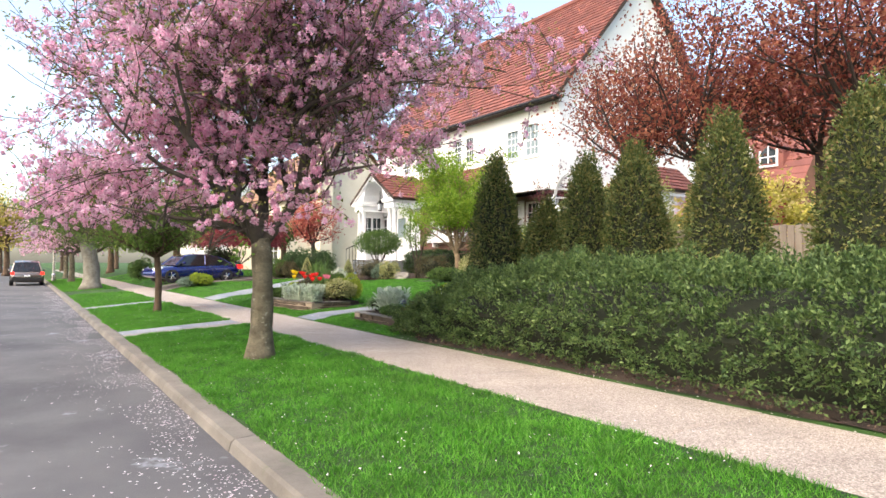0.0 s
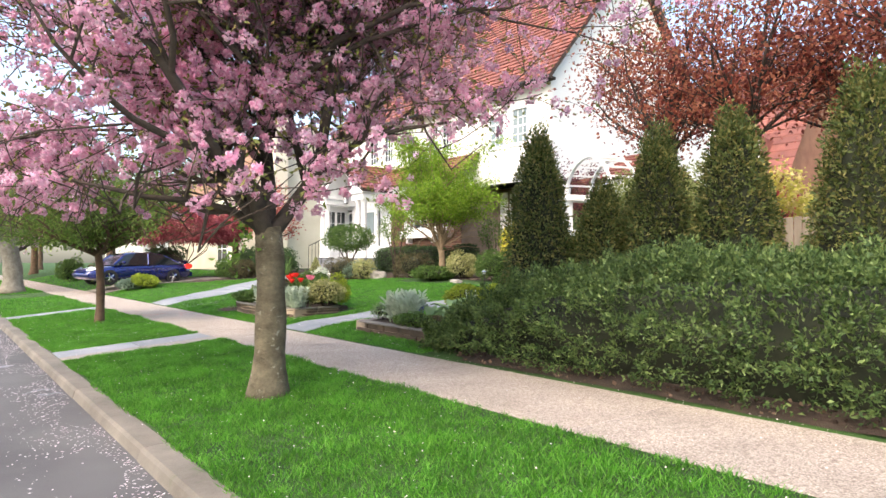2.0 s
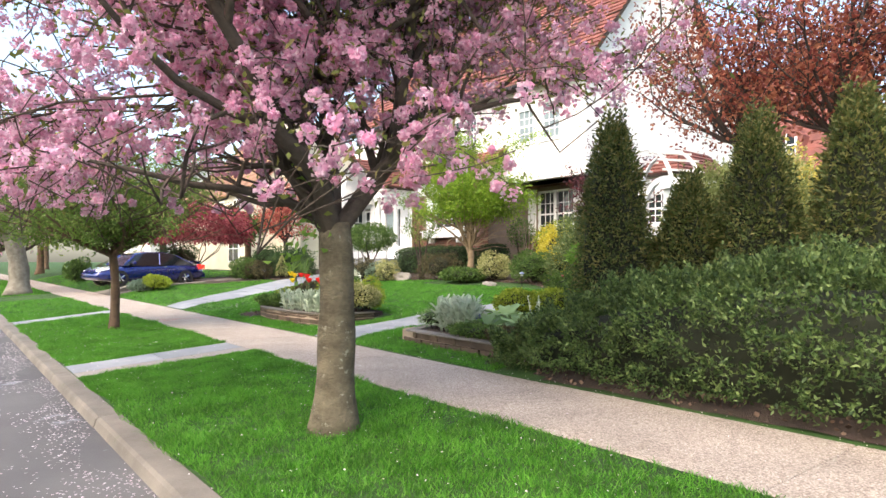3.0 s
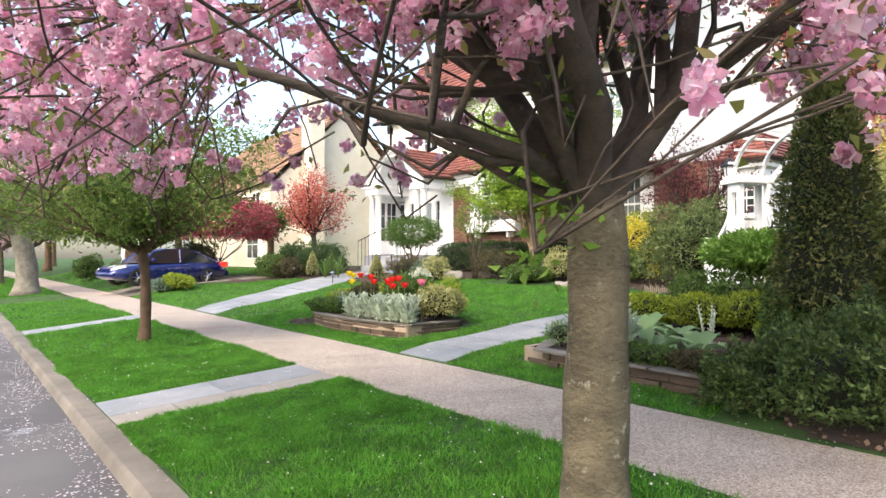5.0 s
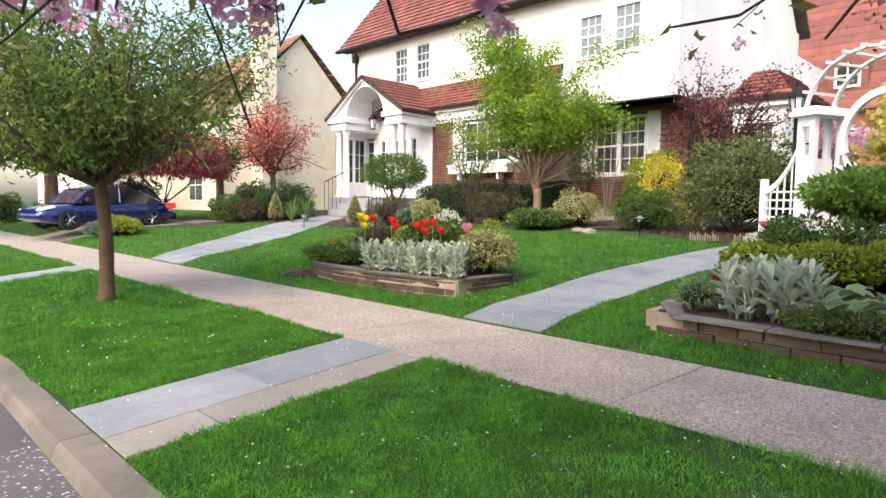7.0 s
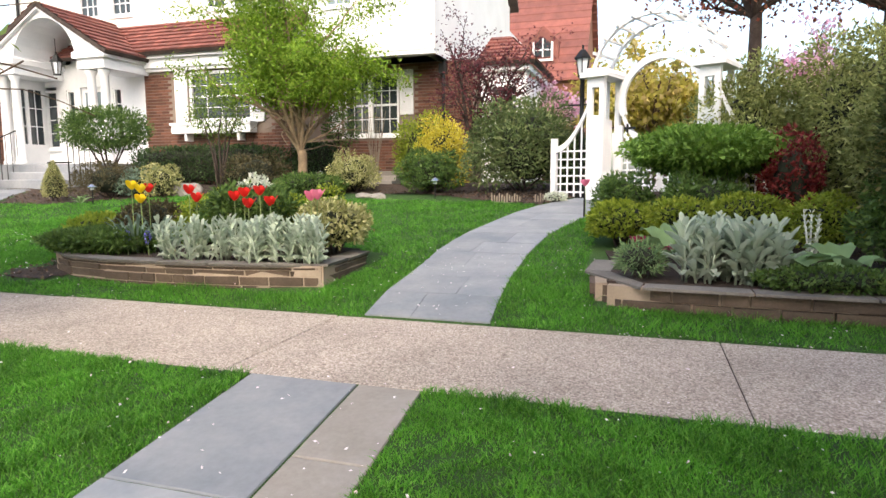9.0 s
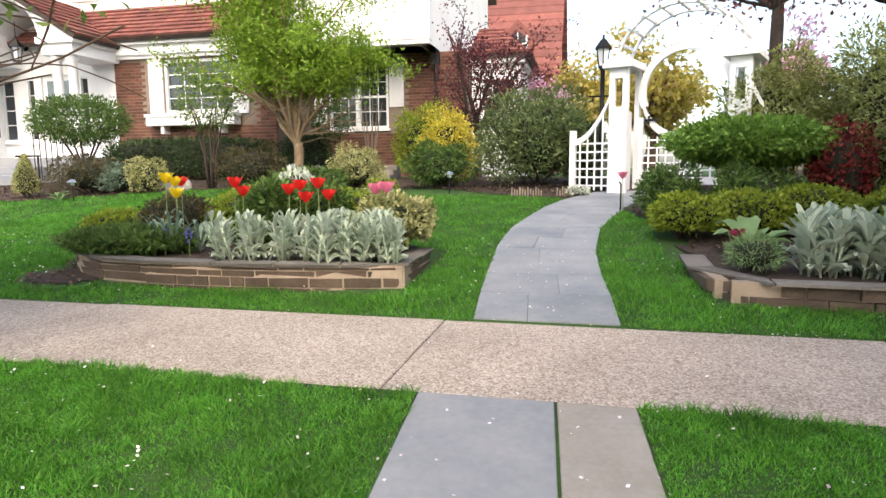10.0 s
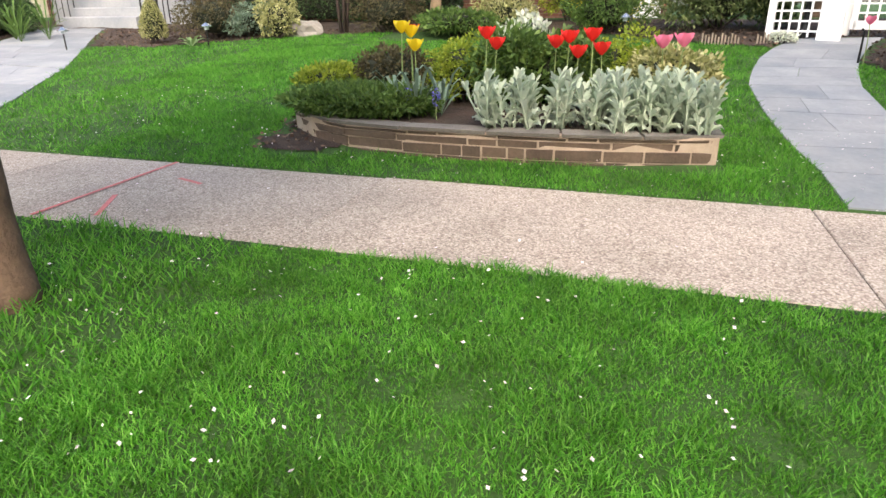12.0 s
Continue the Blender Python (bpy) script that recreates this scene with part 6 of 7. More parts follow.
    if estate:
        part("rear_window", Shape().add([(-h + 0.1, -0.68, 0.96), (-h + 0.1, 0.68, 0.96), (-h + 0.27, 0.58, H - 0.14), (-h + 0.27, -0.58, H - 0.14)], [(0, 1, 2, 3)]), M_CARGLASS, t)
    else:
        part("spoiler", Shape().box(-h + 0.05, -h + 0.28, -0.65, 0.65, 1.03, 1.06).box(-h + 0.12, -h + 0.2, -0.55, -0.5, 0.93, 1.03).box(-h + 0.12, -h + 0.2, 0.5, 0.55, 0.93, 1.03), paint, t)
    return t


car("blue_car", "glossy deep blue coupe parked on the driveway", M_CARBLUE, 4.75, 1.8, 1.42, (7.15, 35.1, 0.5), 180 + 14)
car("estate_car", "grey-brown estate car parked at the kerb", M_CARSILVER, 4.7, 1.9, 1.62, (0.1, 52.5, -0.1), 90, True)
drive = tagged(part("driveway", Shape().add([(5.5, 33.4, 0.158), (7.2, 33.6, 0.52), (11.0, 33.6, 0.76), (11.0, 37.0, 0.76), (7.2, 37.0, 0.52), (5.5, 37.0, 0.158)], [(0, 1, 4, 5), (1, 2, 3, 4)]), M_KERB), "pale concrete driveway rising from the pavement", "driveway", kind="structure")


# ---- houses farther off ----
def far_house(label, x0, x1, y0, y1, z0, eave, ridge, wall_m, roof_m, wins, dormers=(), chimney=None):
    """A gabled house with its ridge along y, windows on the side that faces the street."""
    t = thing("neighbour_house", label, "house", at=(x0, y0, z0))
    inv = Matrix.Translation((-x0, -y0, -z0))

    def add(name, s, m, parent=None):
        o = part(name, s, m, parent or t)
        if not parent:
            o.matrix_parent_inverse = inv
        return o
    xm = (x0 + x1) / 2
    add("wall", Shape().box(x0, x0 + 0.3, y0, y1, z0 - 0.4, eave), wall_m)
    add("wall", Shape().box(x1 - 0.3, x1, y0, y1, z0 - 0.4, eave), wall_m)
    for y in (y0, y1 - 0.3):
        add("gable_wall", Shape().prism([(x0 + 0.3, z0 - 0.4), (x1 - 0.3, z0 - 0.4), (x1 - 0.3, eave), (xm, ridge - 0.15), (x0 + 0.3, eave)], "y", y, y + 0.3), wall_m)
    n = 16
    for side, xe in ((0, x0 - 0.35), (1, x1 + 0.35)):
        for k in range(n):
            u, w = k / n, (k + 1.1) / n
            xa, za, xb, zb = xe + (xm - xe) * u, eave - 0.1 + (ridge - eave + 0.1) * u, xe + (xm - xe) * w, eave - 0.1 + (ridge - eave + 0.1) * w
            add("roof_course", Shape().add([(xa, y0 - 0.3, za + 0.07), (xa, y1 + 0.3, za + 0.07), (xb, y1 + 0.3, zb + 0.01), (xb, y0 - 0.3, zb + 0.01), (xa, y0 - 0.3, za - 0.05), (xa, y1 + 0.3, za - 0.05)], [(0, 1, 2, 3), (0, 4, 5, 1)]), roof_m)
    for y, z, w, h in wins:
        wd = add("window", Shape().box(x0 - 0.06, x0 + 0.02, y - w / 2 - 0.1, y + w / 2 + 0.1, z - 0.1, z + h + 0.1), M_WHITE)
        part("pane", Shape().box(x0 - 0.07, x0 - 0.055, y - w / 2, y + w / 2, z, z + h), M_PANE, wd)
        part("glazing_bar", Shape().box(x0 - 0.09, x0 - 0.07, y - 0.025, y + 0.025, z, z + h).box(x0 - 0.09, x0 - 0.07, y - w / 2, y + w / 2, z + h / 2 - 0.025, z + h / 2 + 0.025), M_WHITE, wd)
    for y, z in dormers:
        xf = x0 + (xm - x0) * (z - eave) / (ridge - eave) - 0.5
        d = add("dormer", Shape().prism([(y - 0.75, z - 0.4), (y + 0.75, z - 0.4), (y + 0.75, z + 0.75), (y, z + 1.5), (y - 0.75, z + 0.75)], "x", xf, xf + 2.6), roof_m)
        part("pane", Shape().prism([(y - 0.4, z), (y + 0.4, z), (y + 0.4, z + 0.6), (y, z + 0.95), (y - 0.4, z + 0.6)], "x", xf - 0.05, xf + 0.02), M_PANE, d)
        part("dormer_trim", Shape().box(xf - 0.08, xf, y - 0.5, y - 0.4, z - 0.1, z + 0.7).box(xf - 0.08, xf, y + 0.4, y + 0.5, z - 0.1, z + 0.7).box(xf - 0.08, xf, y - 0.5, y + 0.5, z - 0.2, z - 0.1).box(xf - 0.08, xf, y - 0.03, y + 0.03, z, z + 0.9).box(xf - 0.08, xf, y - 0.4, y + 0.4, z + 0.3, z + 0.36), M_WHITE, d)
    if chimney:
        cx, cy, top = chimney
        add("chimney", Shape().box(cx - 0.45, cx + 0.45, cy - 0.6, cy + 0.6, z0, top).box(cx - 0.52, cx + 0.52, cy - 0.67, cy + 0.67, top - 0.25, top, 0.03), wall_m)
    return t


M_BRICKFAR = solid("orange_brick", (0.25, 0.1, 0.06), (0.38, 0.17, 0.1), 0.9, 1.5, 30, 0.3, grain=0.4)
M_CREAM = solid("cream_render", (0.7, 0.62, 0.48), (0.8, 0.73, 0.6), 0.9, 1.0, 30, 0.2, grain=0.15)
M_ROOFBROWN = solid("brown_roof_tile", (0.2, 0.1, 0.06), (0.32, 0.18, 0.11), 0.85, 1.5, 30, 0.3, grain=0.4)
far_house("brick house with red tiled roof and dormers behind the garden", 32, 42, 16.9, 30, 1.0, 5.9, 12.5, M_BRICKFAR, M_TILE, [(18.7, 3.0, 1.0, 1.9), (21.5, 3.0, 1.0, 1.9)], [(18.7, 7.0), (21.8, 7.0)])
far_house("cream rendered house with brown roof along the street", 15, 25, 43, 58, 1.0, 6.0, 11, M_CREAM, M_ROOFBROWN, [(45, 4.0, 1.0, 1.5), (48, 4.0, 1.0, 1.5), (45.5, 1.6, 1.6, 1.6)], (), (17.5, 42.6, 11.5))
far_house("white rendered house beyond the driveway", 15, 25, 66, 82, 1.0, 6.0, 11, M_STUCCO, M_ROOFBROWN, [(69, 4.0, 1.0, 1.5), (73, 4.0, 1.0, 1.5)])
far_house("brick house across the street", -26, -16, 2, 20, 0.5, 6.2, 11.5, M_BRICKFAR, M_ROOFBROWN, [])
fence = thing("wooden_fence", "weathered brown board fence behind the evergreens", "fence", at=(13.8, 0, 0.95))
for k in range(60):
    part("board", Shape().box(0, 0.025, 12.6 - 0.17 * k, 12.75 - 0.17 * k, -0.1, 1.5 + 0.01 * (k % 3), 0.01), M_WOODGREY, fence)
part("rail", Shape().box(0.03, 0.09, 2.5, 12.75, 0.3, 0.4).box(0.03, 0.09, 2.5, 12.75, 1.15, 1.25), M_WOODGREY, fence)
lampst = thing("street_lamp", "grey metal street lamp column on the verge", "street lamp", at=(1.8, 56.0, 0.02))
part("column", Shape().lathe(0, 0, [(0.16, -0.1), (0.16, 0.5), (0.09, 0.6), (0.06, 6.0)], 12), M_RIM, lampst)
part("arm", Shape().tube([(0, 0, 5.9), (-0.6, 0, 6.4), (-1.6, 0, 6.5)], [0.05, 0.04, 0.035], 8), M_RIM, lampst)

FAR_TREES = ((26.5, 15.4, 1.8, M_SUNTINT, 1.9, "golden-leaved"), (19.8, 13.45, 1.2, M_SUNTINT, 1.8, "golden-leaved"), (21.5, 13.3, 1.5, M_ORANGE, 1.1, "rose-leaved"), (23.5, 17.3, 1.6, M_PINK, 1.6, "pink-flowering"), (25.5, 18.6, 1.4, M_LIMESHRUB, 1.6, "lime green"),
             (24, 8.6, 2.6, M_PINK, 1.4, "pink-flowering"), (22, 4, 2.4, M_SUNTINT, 2.4, "golden-leaved"), (30, 36, 3.0, M_SUNTINT, 3.6, "golden-leaved"), (27, 42, 3.0, M_LIMESHRUB, 3.6, "yellow-green"), (11.0, 60, 2.5, M_SUNTINT, 3.0, "golden-leaved"),
             (-2.5, 98, 3.0, M_SUNTINT, 4.0, "golden-leaved"), (4.5, 104, 3.0, M_LIMESHRUB, 4.2, "yellow-green"), (9.5, 88, 3.0, M_SUNTINT, 3.6, "golden-leaved"), (-9.5, 84, 3.0, M_SUNTINT, 5.0, "golden-leaved"), (-8.8, 62, 2.5, M_SUNTINT, 4.2, "golden-leaved"), (-1.5, 78, 3.0, M_SUNTINT, 4.2, "golden-leaved"), (7.0, 70, 3.0, M_LIMESHRUB, 4.6, "yellow-green"), (10.0, 54, 2.4, M_SUNTINT, 3.4, "golden-leaved"), (13.5, 39.5, 1.8, M_SHRUB, 1.5, "green"), (11.0, 47, 2.0, M_LIMESHRUB, 2.2, "yellow-green"))
for k, (x_, y_, f_, m_, l_, c_) in enumerate(FAR_TREES):
    z_ = lz(x_, y_) if x_ > 1.2 else 0.1
    tree("background_tree", c_ + " tree in the distance", (x_, y_, z_), (x_, y_, z_ + f_), 0.16 + 0.03 * l_,
         [((0.6, 0.3, 0.8), l_, 0.1), ((-0.6, 0.3, 0.8), l_, 0.1), ((0.1, -0.7, 0.8), l_, 0.1), ((0, 0.1, 1.2), l_ * 1.3, 0.1), ((-0.3, 0.6, 0.7), l_, 0.08)], M_BARKRED, [("foliage", m_, 6 if l_ > 1.5 else 4, 0.1 * l_, 0.09 + 0.055 * l_, 0.06 + 0.04 * l_)], 4, 3, 0.0, 0.35, 60 + k)

# ---- grass, petals, mulch ----
VERGE_GAPS = ((14.97, 16.08, 0.07), (24.3, 25.2, 0.38), (33.3, 37.0, 0.0))


def verge_ok(x, y):
    ok = np.ones(len(y), bool)
    for a, b, k in VERGE_GAPS:
        q = y + k * (3.92 - x)
        ok &= (q < a - 0.02 * rng.random(len(y))) | (q > b + 0.02 * rng.random(len(y)))
    return ok


def blades(x, y, h, w, near=True):
    n = len(x)
    z = land(x, y)
    a = rng.uniform(0, 2 * math.pi, n)
    hh = h * rng.uniform(0.6, 1.25, n) * (0.85 + 0.3 * np.sin(x * 3.1 + 1.7 * np.sin(y * 2.3)) * np.sin(y * 2.7) + 0.45 * np.sin(x * 13.1 + 2.1 * np.sin(y * 7.3)) * np.sin(y * 11.7 + 1.9 * np.sin(x * 5.9)))
    lean = rng.normal(0, 0.75, (n, 2)) * hh[:, None]
    sx, sy = np.cos(a) * w * 0.5, np.sin(a) * w * 0.5
    b0 = np.stack([x - sx, y - sy, z - 0.005], 1)
    b1 = np.stack([x + sx, y + sy, z - 0.005], 1)
    m = np.stack([x + lean[:, 0] * 0.45, y + lean[:, 1] * 0.45, z + hh * 0.6], 1)
    s = np.stack([sx, sy, np.zeros(n)], 1)
    t = np.stack([x + lean[:, 0], y + lean[:, 1], z + hh], 1)
    if not near:
        return np.stack([b0, b1, t + s * 0.35, t - s * 0.35], 1)
    return np.concatenate([np.stack([b0, b1, m + s * 0.8, m - s * 0.8], 1), np.stack([m - s * 0.8, m + s * 0.8, t + s * 0.1, t - s * 0.1], 1)])


def verge_grass():
    out = []
    for y0, y1, dens, w, h in ((1.5, 9.0, 3400, 0.008, 0.045), (9.0, 13.0, 4600, 0.007, 0.045), (13.0, 19.5, 8500, 0.0058, 0.042), (19.5, 27, 2000, 0.011, 0.05), (27, 60, 400, 0.02, 0.05)):
        n = int((y1 - y0) * 2.55 * dens)
        x, y = rng.uniform(1.42, 3.97, n), rng.uniform(y0, y1, n)
        k = verge_ok(x, y)
        k &= (x > 1.46 + 0.05 * np.sin(y * 3) * np.sin(y * 1.1) + 0.03) & (x < 3.93 + 0.03 * np.sin(y * 2.2))
        out.append(blades(x[k], y[k], h, w, y0 == 13.0))
    return np.concatenate(out)


def lawn_grass():
    out = []
    for x0, x1, y0, y1, dens, w in ((5.5, 7.6, 11.2, 22.5, 3800, 0.0075), (7.6, 12.8, 14.4, 24.5, 1400, 0.01), (5.5, 14.5, 22.5, 33.2, 650, 0.014), (5.5, 14, 37.2, 60, 150, 0.024)):
        n = int((x1 - x0) * (y1 - y0) * dens)
        x, y = rng.uniform(x0, x1, n), rng.uniform(y0, y1, n)
        k = ~on_path(x, y) & (~in_soil(x, y) | (y > 37)) & (x > 5.55 - 0.04 * rng.random(n))
        k &= ~((x > 6.1) & (x < 8.6) & (y < 14.2))
        k &= ~((x > 6.0) & (x < 7.95) & (y > 16.8) & (y < 20.35))
        k &= ~((x > 6.28) & (x < 7.95) & (y > 16.8) & (y < 20.95))
        out.append(blades(x[k], y[k], 0.045, w, False))
    return np.concatenate(out)


tagged(part("verge_grass", quads("verge_grass", verge_grass()), M_GRASS), "short bright green grass of the street verge", "grass", kind="stuff")
tagged(part("lawn_grass", quads("lawn_grass", lawn_grass()), M_GRASS), "short bright green front lawn grass", "grass", kind="stuff")


def soil_cover():
    """A thin sheet of mulch over the planting beds."""
    xs, ys = np.arange(5.6, 17.0, 0.12), np.arange(-6, 38, 0.12)
    gx, gy = np.meshgrid(xs, ys)
    ins = in_soil(gx, gy) & ~on_path(gx, gy)
    gz = land(gx, gy) + 0.012 + 0.012 * np.sin(gx * 7.3 + gy * 3.1) * np.sin(gy * 6.1)
    nx = len(xs)
    keep = ins[:-1, :-1] & ins[1:, :-1] & ins[:-1, 1:] & ins[1:, 1:]
    j, i = np.nonzero(keep)
    f = np.stack([j * nx + i, j * nx + i + 1, (j + 1) * nx + i + 1, (j + 1) * nx + i], 1)
    me = bpy.data.meshes.new("planting_bed")
    me.from_pydata(np.stack([gx, gy, gz], -1).reshape(-1, 3).tolist(), [], f.tolist())
    return me


tagged(part("planting_bed", soil_cover(), M_SOIL), "dark bark mulch in the planting beds", "soil", kind="structure")


def flat_bits(x, y, z, size, tilt=0.35):
    n = len(x)
    p = np.stack([x, y, z], 1)
    d = np.stack([np.cos(a := rng.uniform(0, 6.28, n)), np.sin(a), rng.normal(0, tilt, n)], 1)
    d = unit(d)
    s = unit(np.cross(d, np.array([[0, 0, 1.0]]) + rng.normal(0, tilt, (n, 3))))
    L = (size * rng.uniform(0.6, 1.4, n))[:, None]
    return np.stack([p - d * L * 0.5, p + s * L * 0.38, p + d * L * 0.5, p - s * L * 0.38], 1)


def mulch_bits():
    n = 26000
    x, y = rng.uniform(5.6, 14.2, n), rng.uniform(1, 32, n)
    k = in_soil(x, y) & ~on_path(x, y)
    x, y = x[k], y[k]
    return flat_bits(x, y, land(x, y) + 0.03, 0.05, 0.5)


M_CHIP = foliage("bark_chip", (0.05, 0.03, 0.022), (0.1, 0.065, 0.045), (0.2, 0.14, 0.1), 0.0, 0.95)
tagged(part("mulch_chips", quads("mulch_chips", mulch_bits()), M_CHIP), "loose bark chips and dry leaves on the beds", "mulch", kind="stuff")


def petals():
    out = []
    n = 9000   # gutter and road
    x = 1.25 - np.abs(rng.normal(0, 0.36, n))
    y = rng.uniform(2, 40, n)
    patch = np.sin(y * 1.9 + 3 * np.sin(x * 2.1)) * np.sin(x * 5 + y * 0.7) > -0.35
    out.append(flat_bits(x[patch], y[patch], np.full(patch.sum(), -0.094), 0.022, 0.12))
    n = 1500
    x, y = rng.uniform(-5, 1.0, n), rng.uniform(2, 40, n)
    out.append(flat_bits(x, y, np.full(n, -0.094), 0.02, 0.12))
    n = 1300   # verge
    x, y = rng.uniform(1.25, 3.95, n), rng.uniform(2, 26, n)
    out.append(flat_bits(x, y, land(x, y) + 0.04, 0.018, 0.4))
    n = 700    # pavement and its edges
    x = np.concatenate([rng.uniform(3.9, 5.5, n // 3), rng.normal(5.62, 0.08, n - n // 3)])
    y = rng.uniform(2, 26, len(x))
    out.append(flat_bits(x, y, np.full(len(x), 0.165), 0.018, 0.2))
    n = 900
    x, y = rng.uniform(5.6, 8.5, n), rng.uniform(11, 24, n)
    out.append(flat_bits(x, y, land(x, y) + 0.045, 0.018, 0.4))
    return np.concatenate(out)


tagged(part("fallen_petals", quads("fallen_petals", petals()), M_PETALWHITE), "fallen pale pink cherry petals on road and grass", "petals", kind="stuff")
M_PATCH = solid("pale_road_patch", (0.2, 0.22, 0.25), (0.34, 0.36, 0.4), 0.7, 3.0, 90, 0.3, grain=0.5)
for k, (x_, y_, rx_, ry_) in enumerate(((-0.55, 7.9, 0.22, 0.55), (-0.6, 6.3, 0.2, 0.6), (-0.75, 10.5, 0.2, 1.0), (-1.2, 13.5, 0.3, 1.4), (-1.0, 18.5, 0.25, 1.6), (-1.6, 24, 0.5, 2.4))):
    ring = [(x_ + rx_ * (1 + 0.45 * noise.noise(Vector((math.cos(a) * 1.7 + k, math.sin(a) * 1.7, k)))) * math.cos(a), y_ + ry_ * (1 + 0.45 * noise.noise(Vector((math.cos(a) * 1.7, math.sin(a) * 1.7 + k, 5)))) * math.sin(a), -0.096) for a in [2 * math.pi * i / 36 for i in range(36)]]
    part("road_patch", Shape().add(ring, [tuple(range(36))]), M_PATCH, road)

M_COPING = solid("brown_coping_stone", (0.12, 0.11, 0.1), (0.22, 0.205, 0.185), 0.9, 2.5, 40, 0.5, grain=0.5, each=0.25)

# ---- pieces: kerb stones, slabs, flagstones, bed walls, bricks ----
kerb_prof = [(1.25, -0.35), (1.262, -0.1), (1.285, -0.02), (1.312, 0.003), (1.495, 0.012), (1.505, -0.35)]
kerb_me = Shape().prism(kerb_prof, "y", 0.004, 2.995).mesh("kerb_stone")
kerb_me.materials.append(M_KERB)
for k in range(32):
    ks = part("kerb_stone", kerb_me, None, kerb)
    ks.location = (0.004 * math.sin(k * 2.3), -8.65 + 3.0 * k, 0)
slab_me = Shape().box(3.94, 5.53, 0.004, 3.046, 0.02, 0.152, 0.007).mesh("slab")
slab_me.materials.append(M_WALK)
for k in range(-6, 36):
    sl = part("slab", slab_me, None, pavement)
    sl.location = (0, 16.3 + 3.05 * (k - 1), 0.002 * math.sin(k * 1.9))
for x_, y_, l_, a_ in ((4.75, 21.3, 1.55, 3), (5.0, 20.8, 0.3, 70), (4.3, 20.95, 0.5, 30)):
    ck = part("paint_mark", Shape().box(-l_ / 2, l_ / 2, -0.018, 0.018, 0.156, 0.157), M_CHALK, pavement)
    ck.matrix_basis = pose(x_, y_, 0, 0, 0, a_)



def skew_flag(parent, x0, x1, y0, y1, k, m):
    """A flag whose sides run slantwise to the pavement: y falls by k for each metre towards the kerb."""
    e = 0.005
    vs = []
    for z, i in ((0.04, 0), (0.153, 0), (0.159, e)):
        vs += [(x, y - k * (3.92 - x), z - 0.06 * (3.92 - x)) for x, y in ((x0 + i, y0 + i), (x1 - i, y0 + i), (x1 - i, y1 - i), (x0 + i, y1 - i))]
    fs = [(3, 2, 1, 0), (8, 9, 10, 11)] + [(q + i, q + (i + 1) % 4, q + 4 + (i + 1) % 4, q + 4 + i) for q in (0, 4) for i in range(4)]
    return part("flagstone", Shape().add(vs, fs), m, parent)


flag = thing("verge_path", "bluestone flags crossing the grass verge to the kerb", "path", kind="structure")
for x0_, x1_, y0_, y1_, m_ in ((1.51, 2.7, 15.37, 16.08, M_SLATE), (2.712, 3.92, 15.37, 16.08, M_SLATE), (1.51, 2.1, 14.97, 15.355, M_SANDSLAB), (2.112, 3.07, 14.97, 15.355, M_SANDSLAB), (3.082, 3.92, 14.97, 15.355, M_SANDSLAB)):
    skew_flag(flag, x0_, x1_, y0_, y1_, 0.07, m_)
flag2 = thing("verge_path", "bluestone flags crossing the farther grass verge", "path", kind="structure")
for x0_, x1_ in ((1.51, 2.2), (2.21, 3.1), (3.11, 3.92)):
    skew_flag(flag2, x0_, x1_, 24.3, 25.2, 0.38, M_SLATE)


def garden_path(rows, label):
    t = thing("garden_path", label, "path", kind="structure")
    r = np.array(rows)
    x, k = rows[0][0] + 0.02, 0
    while x < rows[-1][0] - 0.2:
        x2 = x + (0.62, 0.75, 0.55, 0.68)[k % 4]
        cuts = ((0, 0.62, 1), (0, 0.38, 1), (0, 1), (0, 0.55, 1))[k % 4]
        for a, b in zip(cuts, cuts[1:]):
            vs = []
            for zz in (-0.08, 0.015):
                for xx, u in ((x + 0.006, a), (x2 - 0.006, a), (x2 - 0.006, b), (x + 0.006, b)):
                    ya, yb = np.interp(xx, r[:, 0], r[:, 1]), np.interp(xx, r[:, 0], r[:, 2])
                    uu = min(max(u, 0.006), 0.994) + (0.004 if u == a and a > 0 else 0)
                    yy = yb + (ya - yb) * uu
                    vs.append((xx, yy, lz(xx, yy) + zz))
            part("flagstone", Shape().add(vs, [(3, 2, 1, 0), (4, 5, 6, 7), (0, 1, 5, 4), (1, 2, 6, 5), (2, 3, 7, 6), (3, 0, 4, 7)]), M_SLATE, t)
        x, k = x2, k + 1
    return t


garden_path(PATH_L, "curving bluestone flag path from pavement to arbor gate")
garden_path(PATH_R, "curving bluestone flag path from pavement to the porch")


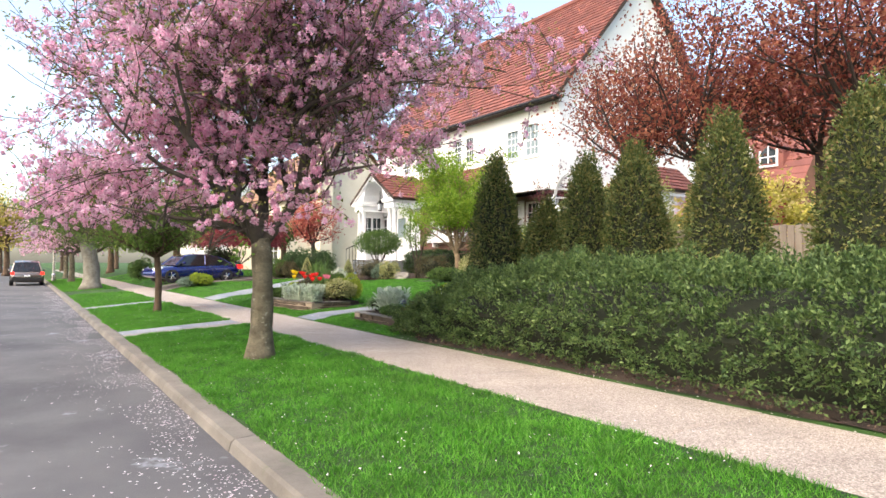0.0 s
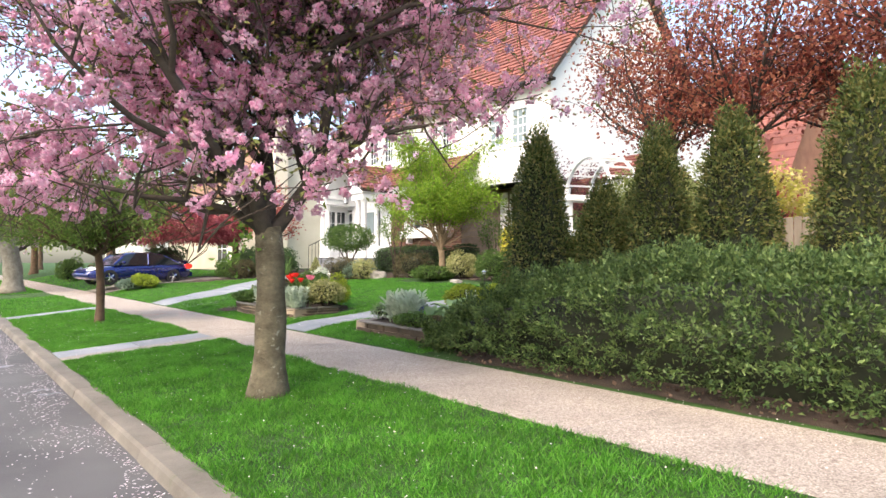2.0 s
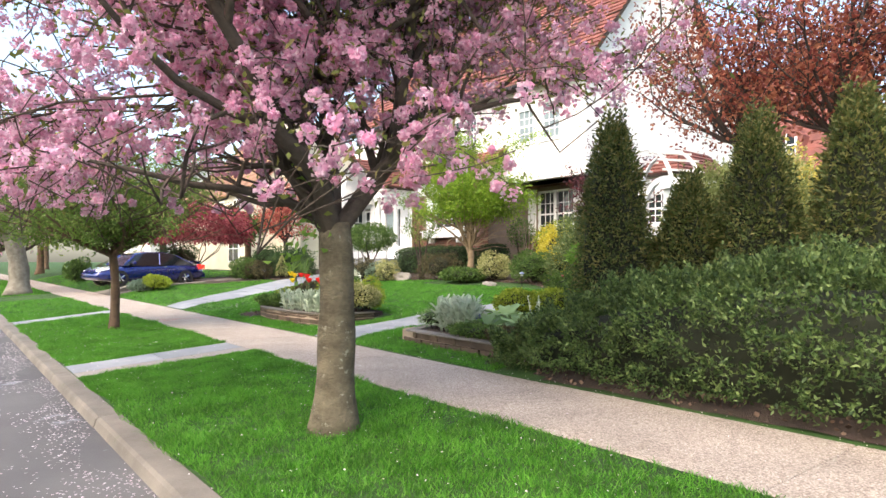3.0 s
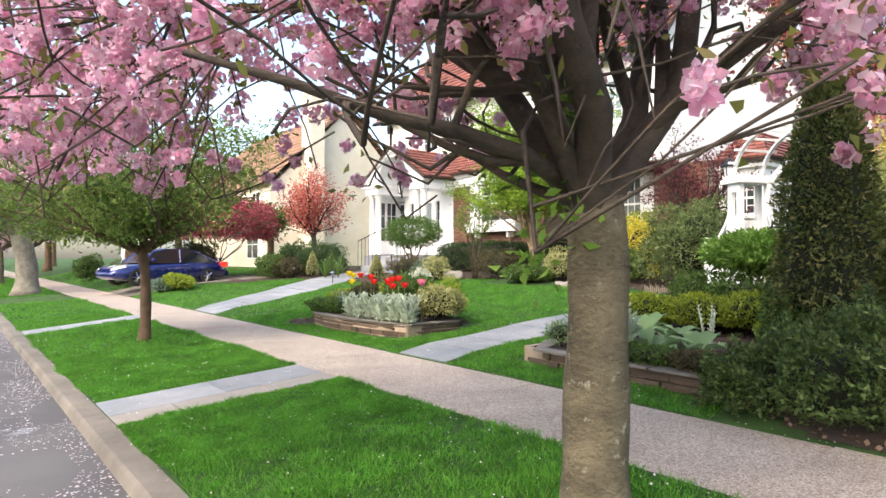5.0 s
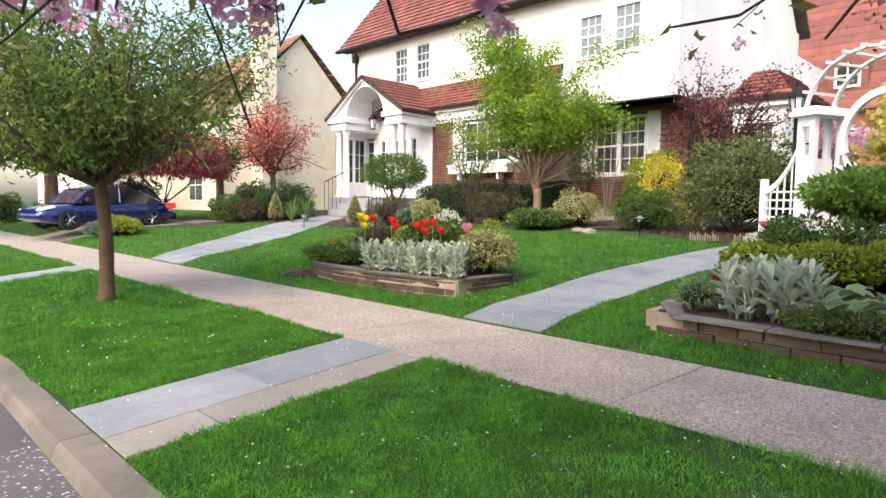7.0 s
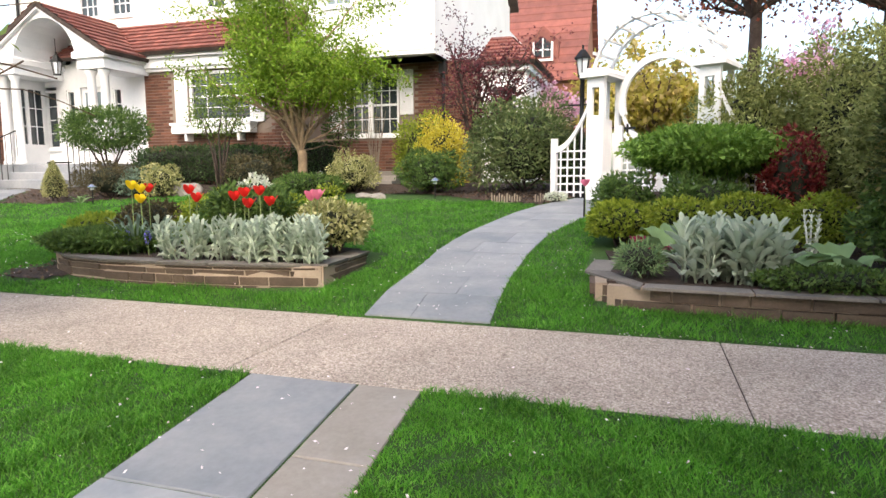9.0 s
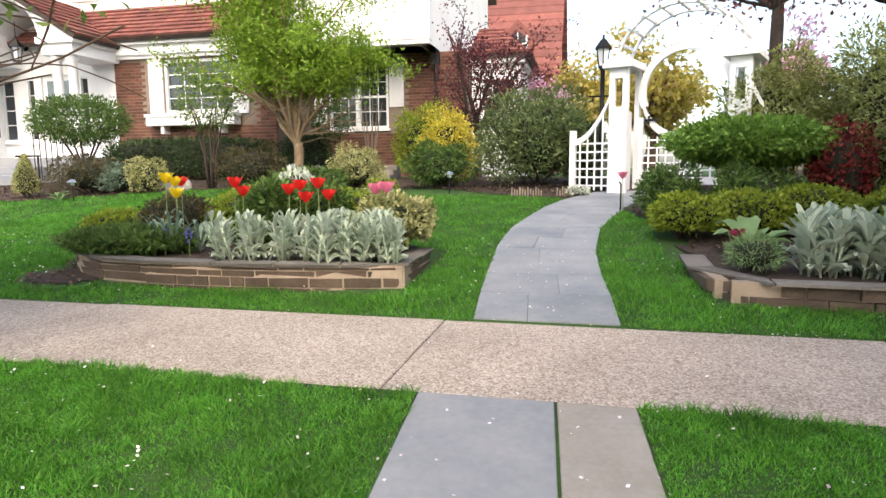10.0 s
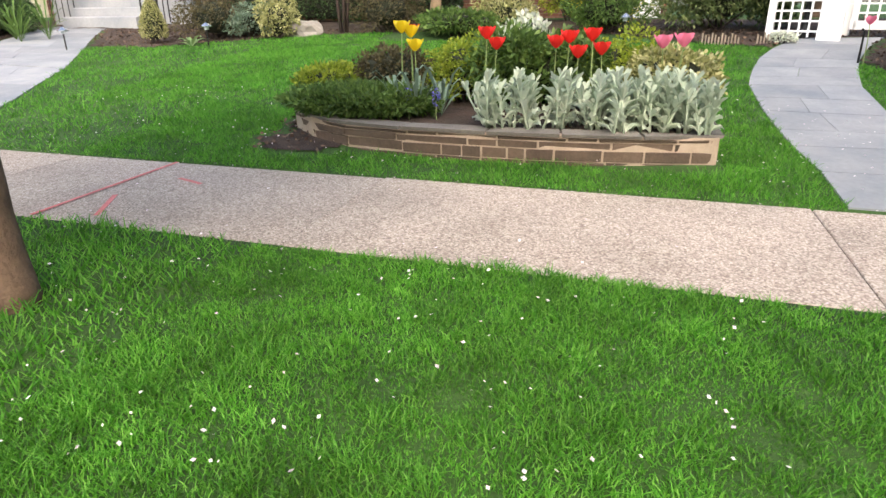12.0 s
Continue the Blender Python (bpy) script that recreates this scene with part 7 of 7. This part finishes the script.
def bed_wall(name, label, line, courses, zfill, inner, foot):
    """A low dry wall of flat brown stones along a line of points, with a soil bed behind it."""
    t = thing(name, label, "garden bed", at=(line[0][0], line[0][1], 0.15))
    inv = Matrix.Translation((-line[0][0], -line[0][1], -0.15))
    rnd = random.Random(3)
    pts = [Vector((x, y, 0)) for x, y in line]
    seg = [(pts[i + 1] - pts[i]).length for i in range(len(pts) - 1)]
    total = sum(seg)

    def at(s):
        for i, l in enumerate(seg):
            if s <= l or i == len(seg) - 1:
                return pts[i].lerp(pts[i + 1], min(s / l, 1)), (pts[i + 1] - pts[i]).normalized()
            s -= l
    z = foot
    for c, h in enumerate(courses):
        s = -rnd.random() * 0.15
        top = c == len(courses) - 1
        while s < total:
            ln = rnd.uniform(0.5, 0.9) if top else rnd.choice((0.16, 0.24, 0.34, 0.5, 0.62)) * rnd.uniform(0.85, 1.15)
            a, b = max(s, 0), min(s + ln - 0.012, total)
            if b - a > 0.04:
                (pa, da), (pb, db) = at(a), at(b)
                na, nb = Vector((da.y, -da.x, 0)), Vector((db.y, -db.x, 0))
                o = rnd.uniform(-0.012, 0.012) - (0.025 if top else 0)
                dep = 0.24 if top else 0.16
                q = 0.012
                vs = [pa + na * o, pb + nb * o, pb + nb * (o + dep), pa + na * (o + dep)]
                vs = [v + Vector((0, 0, z)) for v in vs] + [v + Vector((0, 0, z + h - 0.011 + rnd.uniform(-0.006, 0.004))) for v in vs]
                mid = [v.lerp((vs[0] + vs[6]) / 2, 0.0) for v in vs]
                mid[0] += da * 0 + na * q
                mid[1] += nb * q
                ob = part("stone", Shape().add(mid, [(3, 2, 1, 0), (4, 5, 6, 7), (0, 1, 5, 4), (1, 2, 6, 5), (2, 3, 7, 6), (3, 0, 4, 7)]), M_COPING if top else M_STONE, t)
                ob.matrix_parent_inverse = inv
            s += ln + 0.008
        z += h
    for i in range(len(pts) - 1):
        d = (pts[i + 1] - pts[i]).normalized()
        nn = Vector((d.y, -d.x, 0))
        a, b = pts[i] + nn * 0.02, pts[i + 1] + nn * 0.02
        vs = [a, b, b + nn * 0.1, a + nn * 0.1]
        vs = [v + Vector((0, 0, foot - 0.06)) for v in vs] + [v + Vector((0, 0, z - 0.03)) for v in vs]
        mo = part("mortar", Shape().add(vs, [(3, 2, 1, 0), (4, 5, 6, 7), (0, 1, 5, 4), (1, 2, 6, 5), (2, 3, 7, 6), (3, 0, 4, 7)]), M_BEDMORTAR, t)
        mo.matrix_parent_inverse = inv
    poly = [(x, y) for x, y in inner]
    soil = part("soil", Shape().prism(poly, "z", 0.1, zfill), M_SOIL, t)
    soil.matrix_parent_inverse = inv
    return t


LEFT_LINE = ((7.41, 16.88), (7.01, 16.86), (6.25, 16.84), (6.11, 17.46), (6.02, 18.16), (6.00, 18.76), (6.03, 19.36), (6.13, 19.96), (6.36, 20.46), (6.71, 20.83), (7.11, 21.01))
bed_wall("stone_flower_bed", "raised flower bed edged with brown stone wall", LEFT_LINE, (0.09, 0.095, 0.065, 0.03, 0.04), 0.45, [(7.41, 16.96), (6.36, 16.96), (6.17, 18.06), (6.13, 19.26), (6.41, 20.26), (7.11, 20.86), (7.81, 20.46), (8.01, 18.66), (7.81, 17.16)], 0.165)
RIGHT_LINE = ((7.65, 14.08), (6.95, 14.12), (6.3, 14.07), (6.24, 13.5), (6.22, 12.9), (6.2, 12.2), (6.18, 11.3))
bed_wall("stone_flower_bed", "raised garden bed edged with brown stone wall beside the hedge", RIGHT_LINE, (0.11, 0.1, 0.035), 0.42, [(7.65, 14.10), (6.39, 14.10), (6.23, 13.40), (6.09, 12.40), (6.03, 11.30), (9.05, 11.30), (9.05, 14.30)], 0.2)


def brickwork(wall, x, y0, y1, z0, z1, holes, singles):
    """Bricks proud of the mortar on a wall facing -x; the nearest ones are single parts, the rest one mesh."""
    L, H, D = 0.215, 0.065, 0.014
    one = Shape().box(-D, 0.02, 0, L - 0.01, 0, H - 0.002).mesh("brick")
    one.materials.append(M_BRICK)
    rest, k, row = Shape(), 0, 0
    z = z0
    while z < z1 - H:
        y = y0 - (0.11 if row % 2 else 0)
        while y < y1:
            a, b = max(y, y0), min(y + L - 0.01, y1)
            cy, cz = (a + b) / 2, z + H / 2
            if b - a > 0.05 and not any(h[0] - 0.1 < cy < h[1] + 0.1 and h[2] - 0.03 < cz < h[3] + 0.03 for h in holes):
                if b - a > L - 0.02 and k < singles and 1.7 < z < 3.9:
                    o = part("brick", one, None, wall)
                    o.matrix_parent_inverse = wall.matrix_parent_inverse.copy() if wall.parent is None else Matrix()
                    o.location = (x, y, z)
                    k += 1
                else:
                    rest.box(x - D, x + 0.02, a, b, z, z + H - 0.002)
            y += L
        z += H + 0.011
        row += 1
    tagged(part("brickwork", rest, M_BRICK, wall), kind="stuff")


lower = [o for o in house.children if o.name.startswith("lower_wall")]
brickwork(lower[0], 14.42, 22.5, 26.9, 0.95, 3.82, [(23.1, 26.0, 2.3, 3.9)], 280)
brickwork(lower[1], 14.42, 30.7, 32.4, 0.95, 3.88, [], 0)
brickwork(lower[3], 16.32, 18.25, 22.5, 0.95, 3.98, [(19.85, 22.4, 2.15, 3.9)], 280)
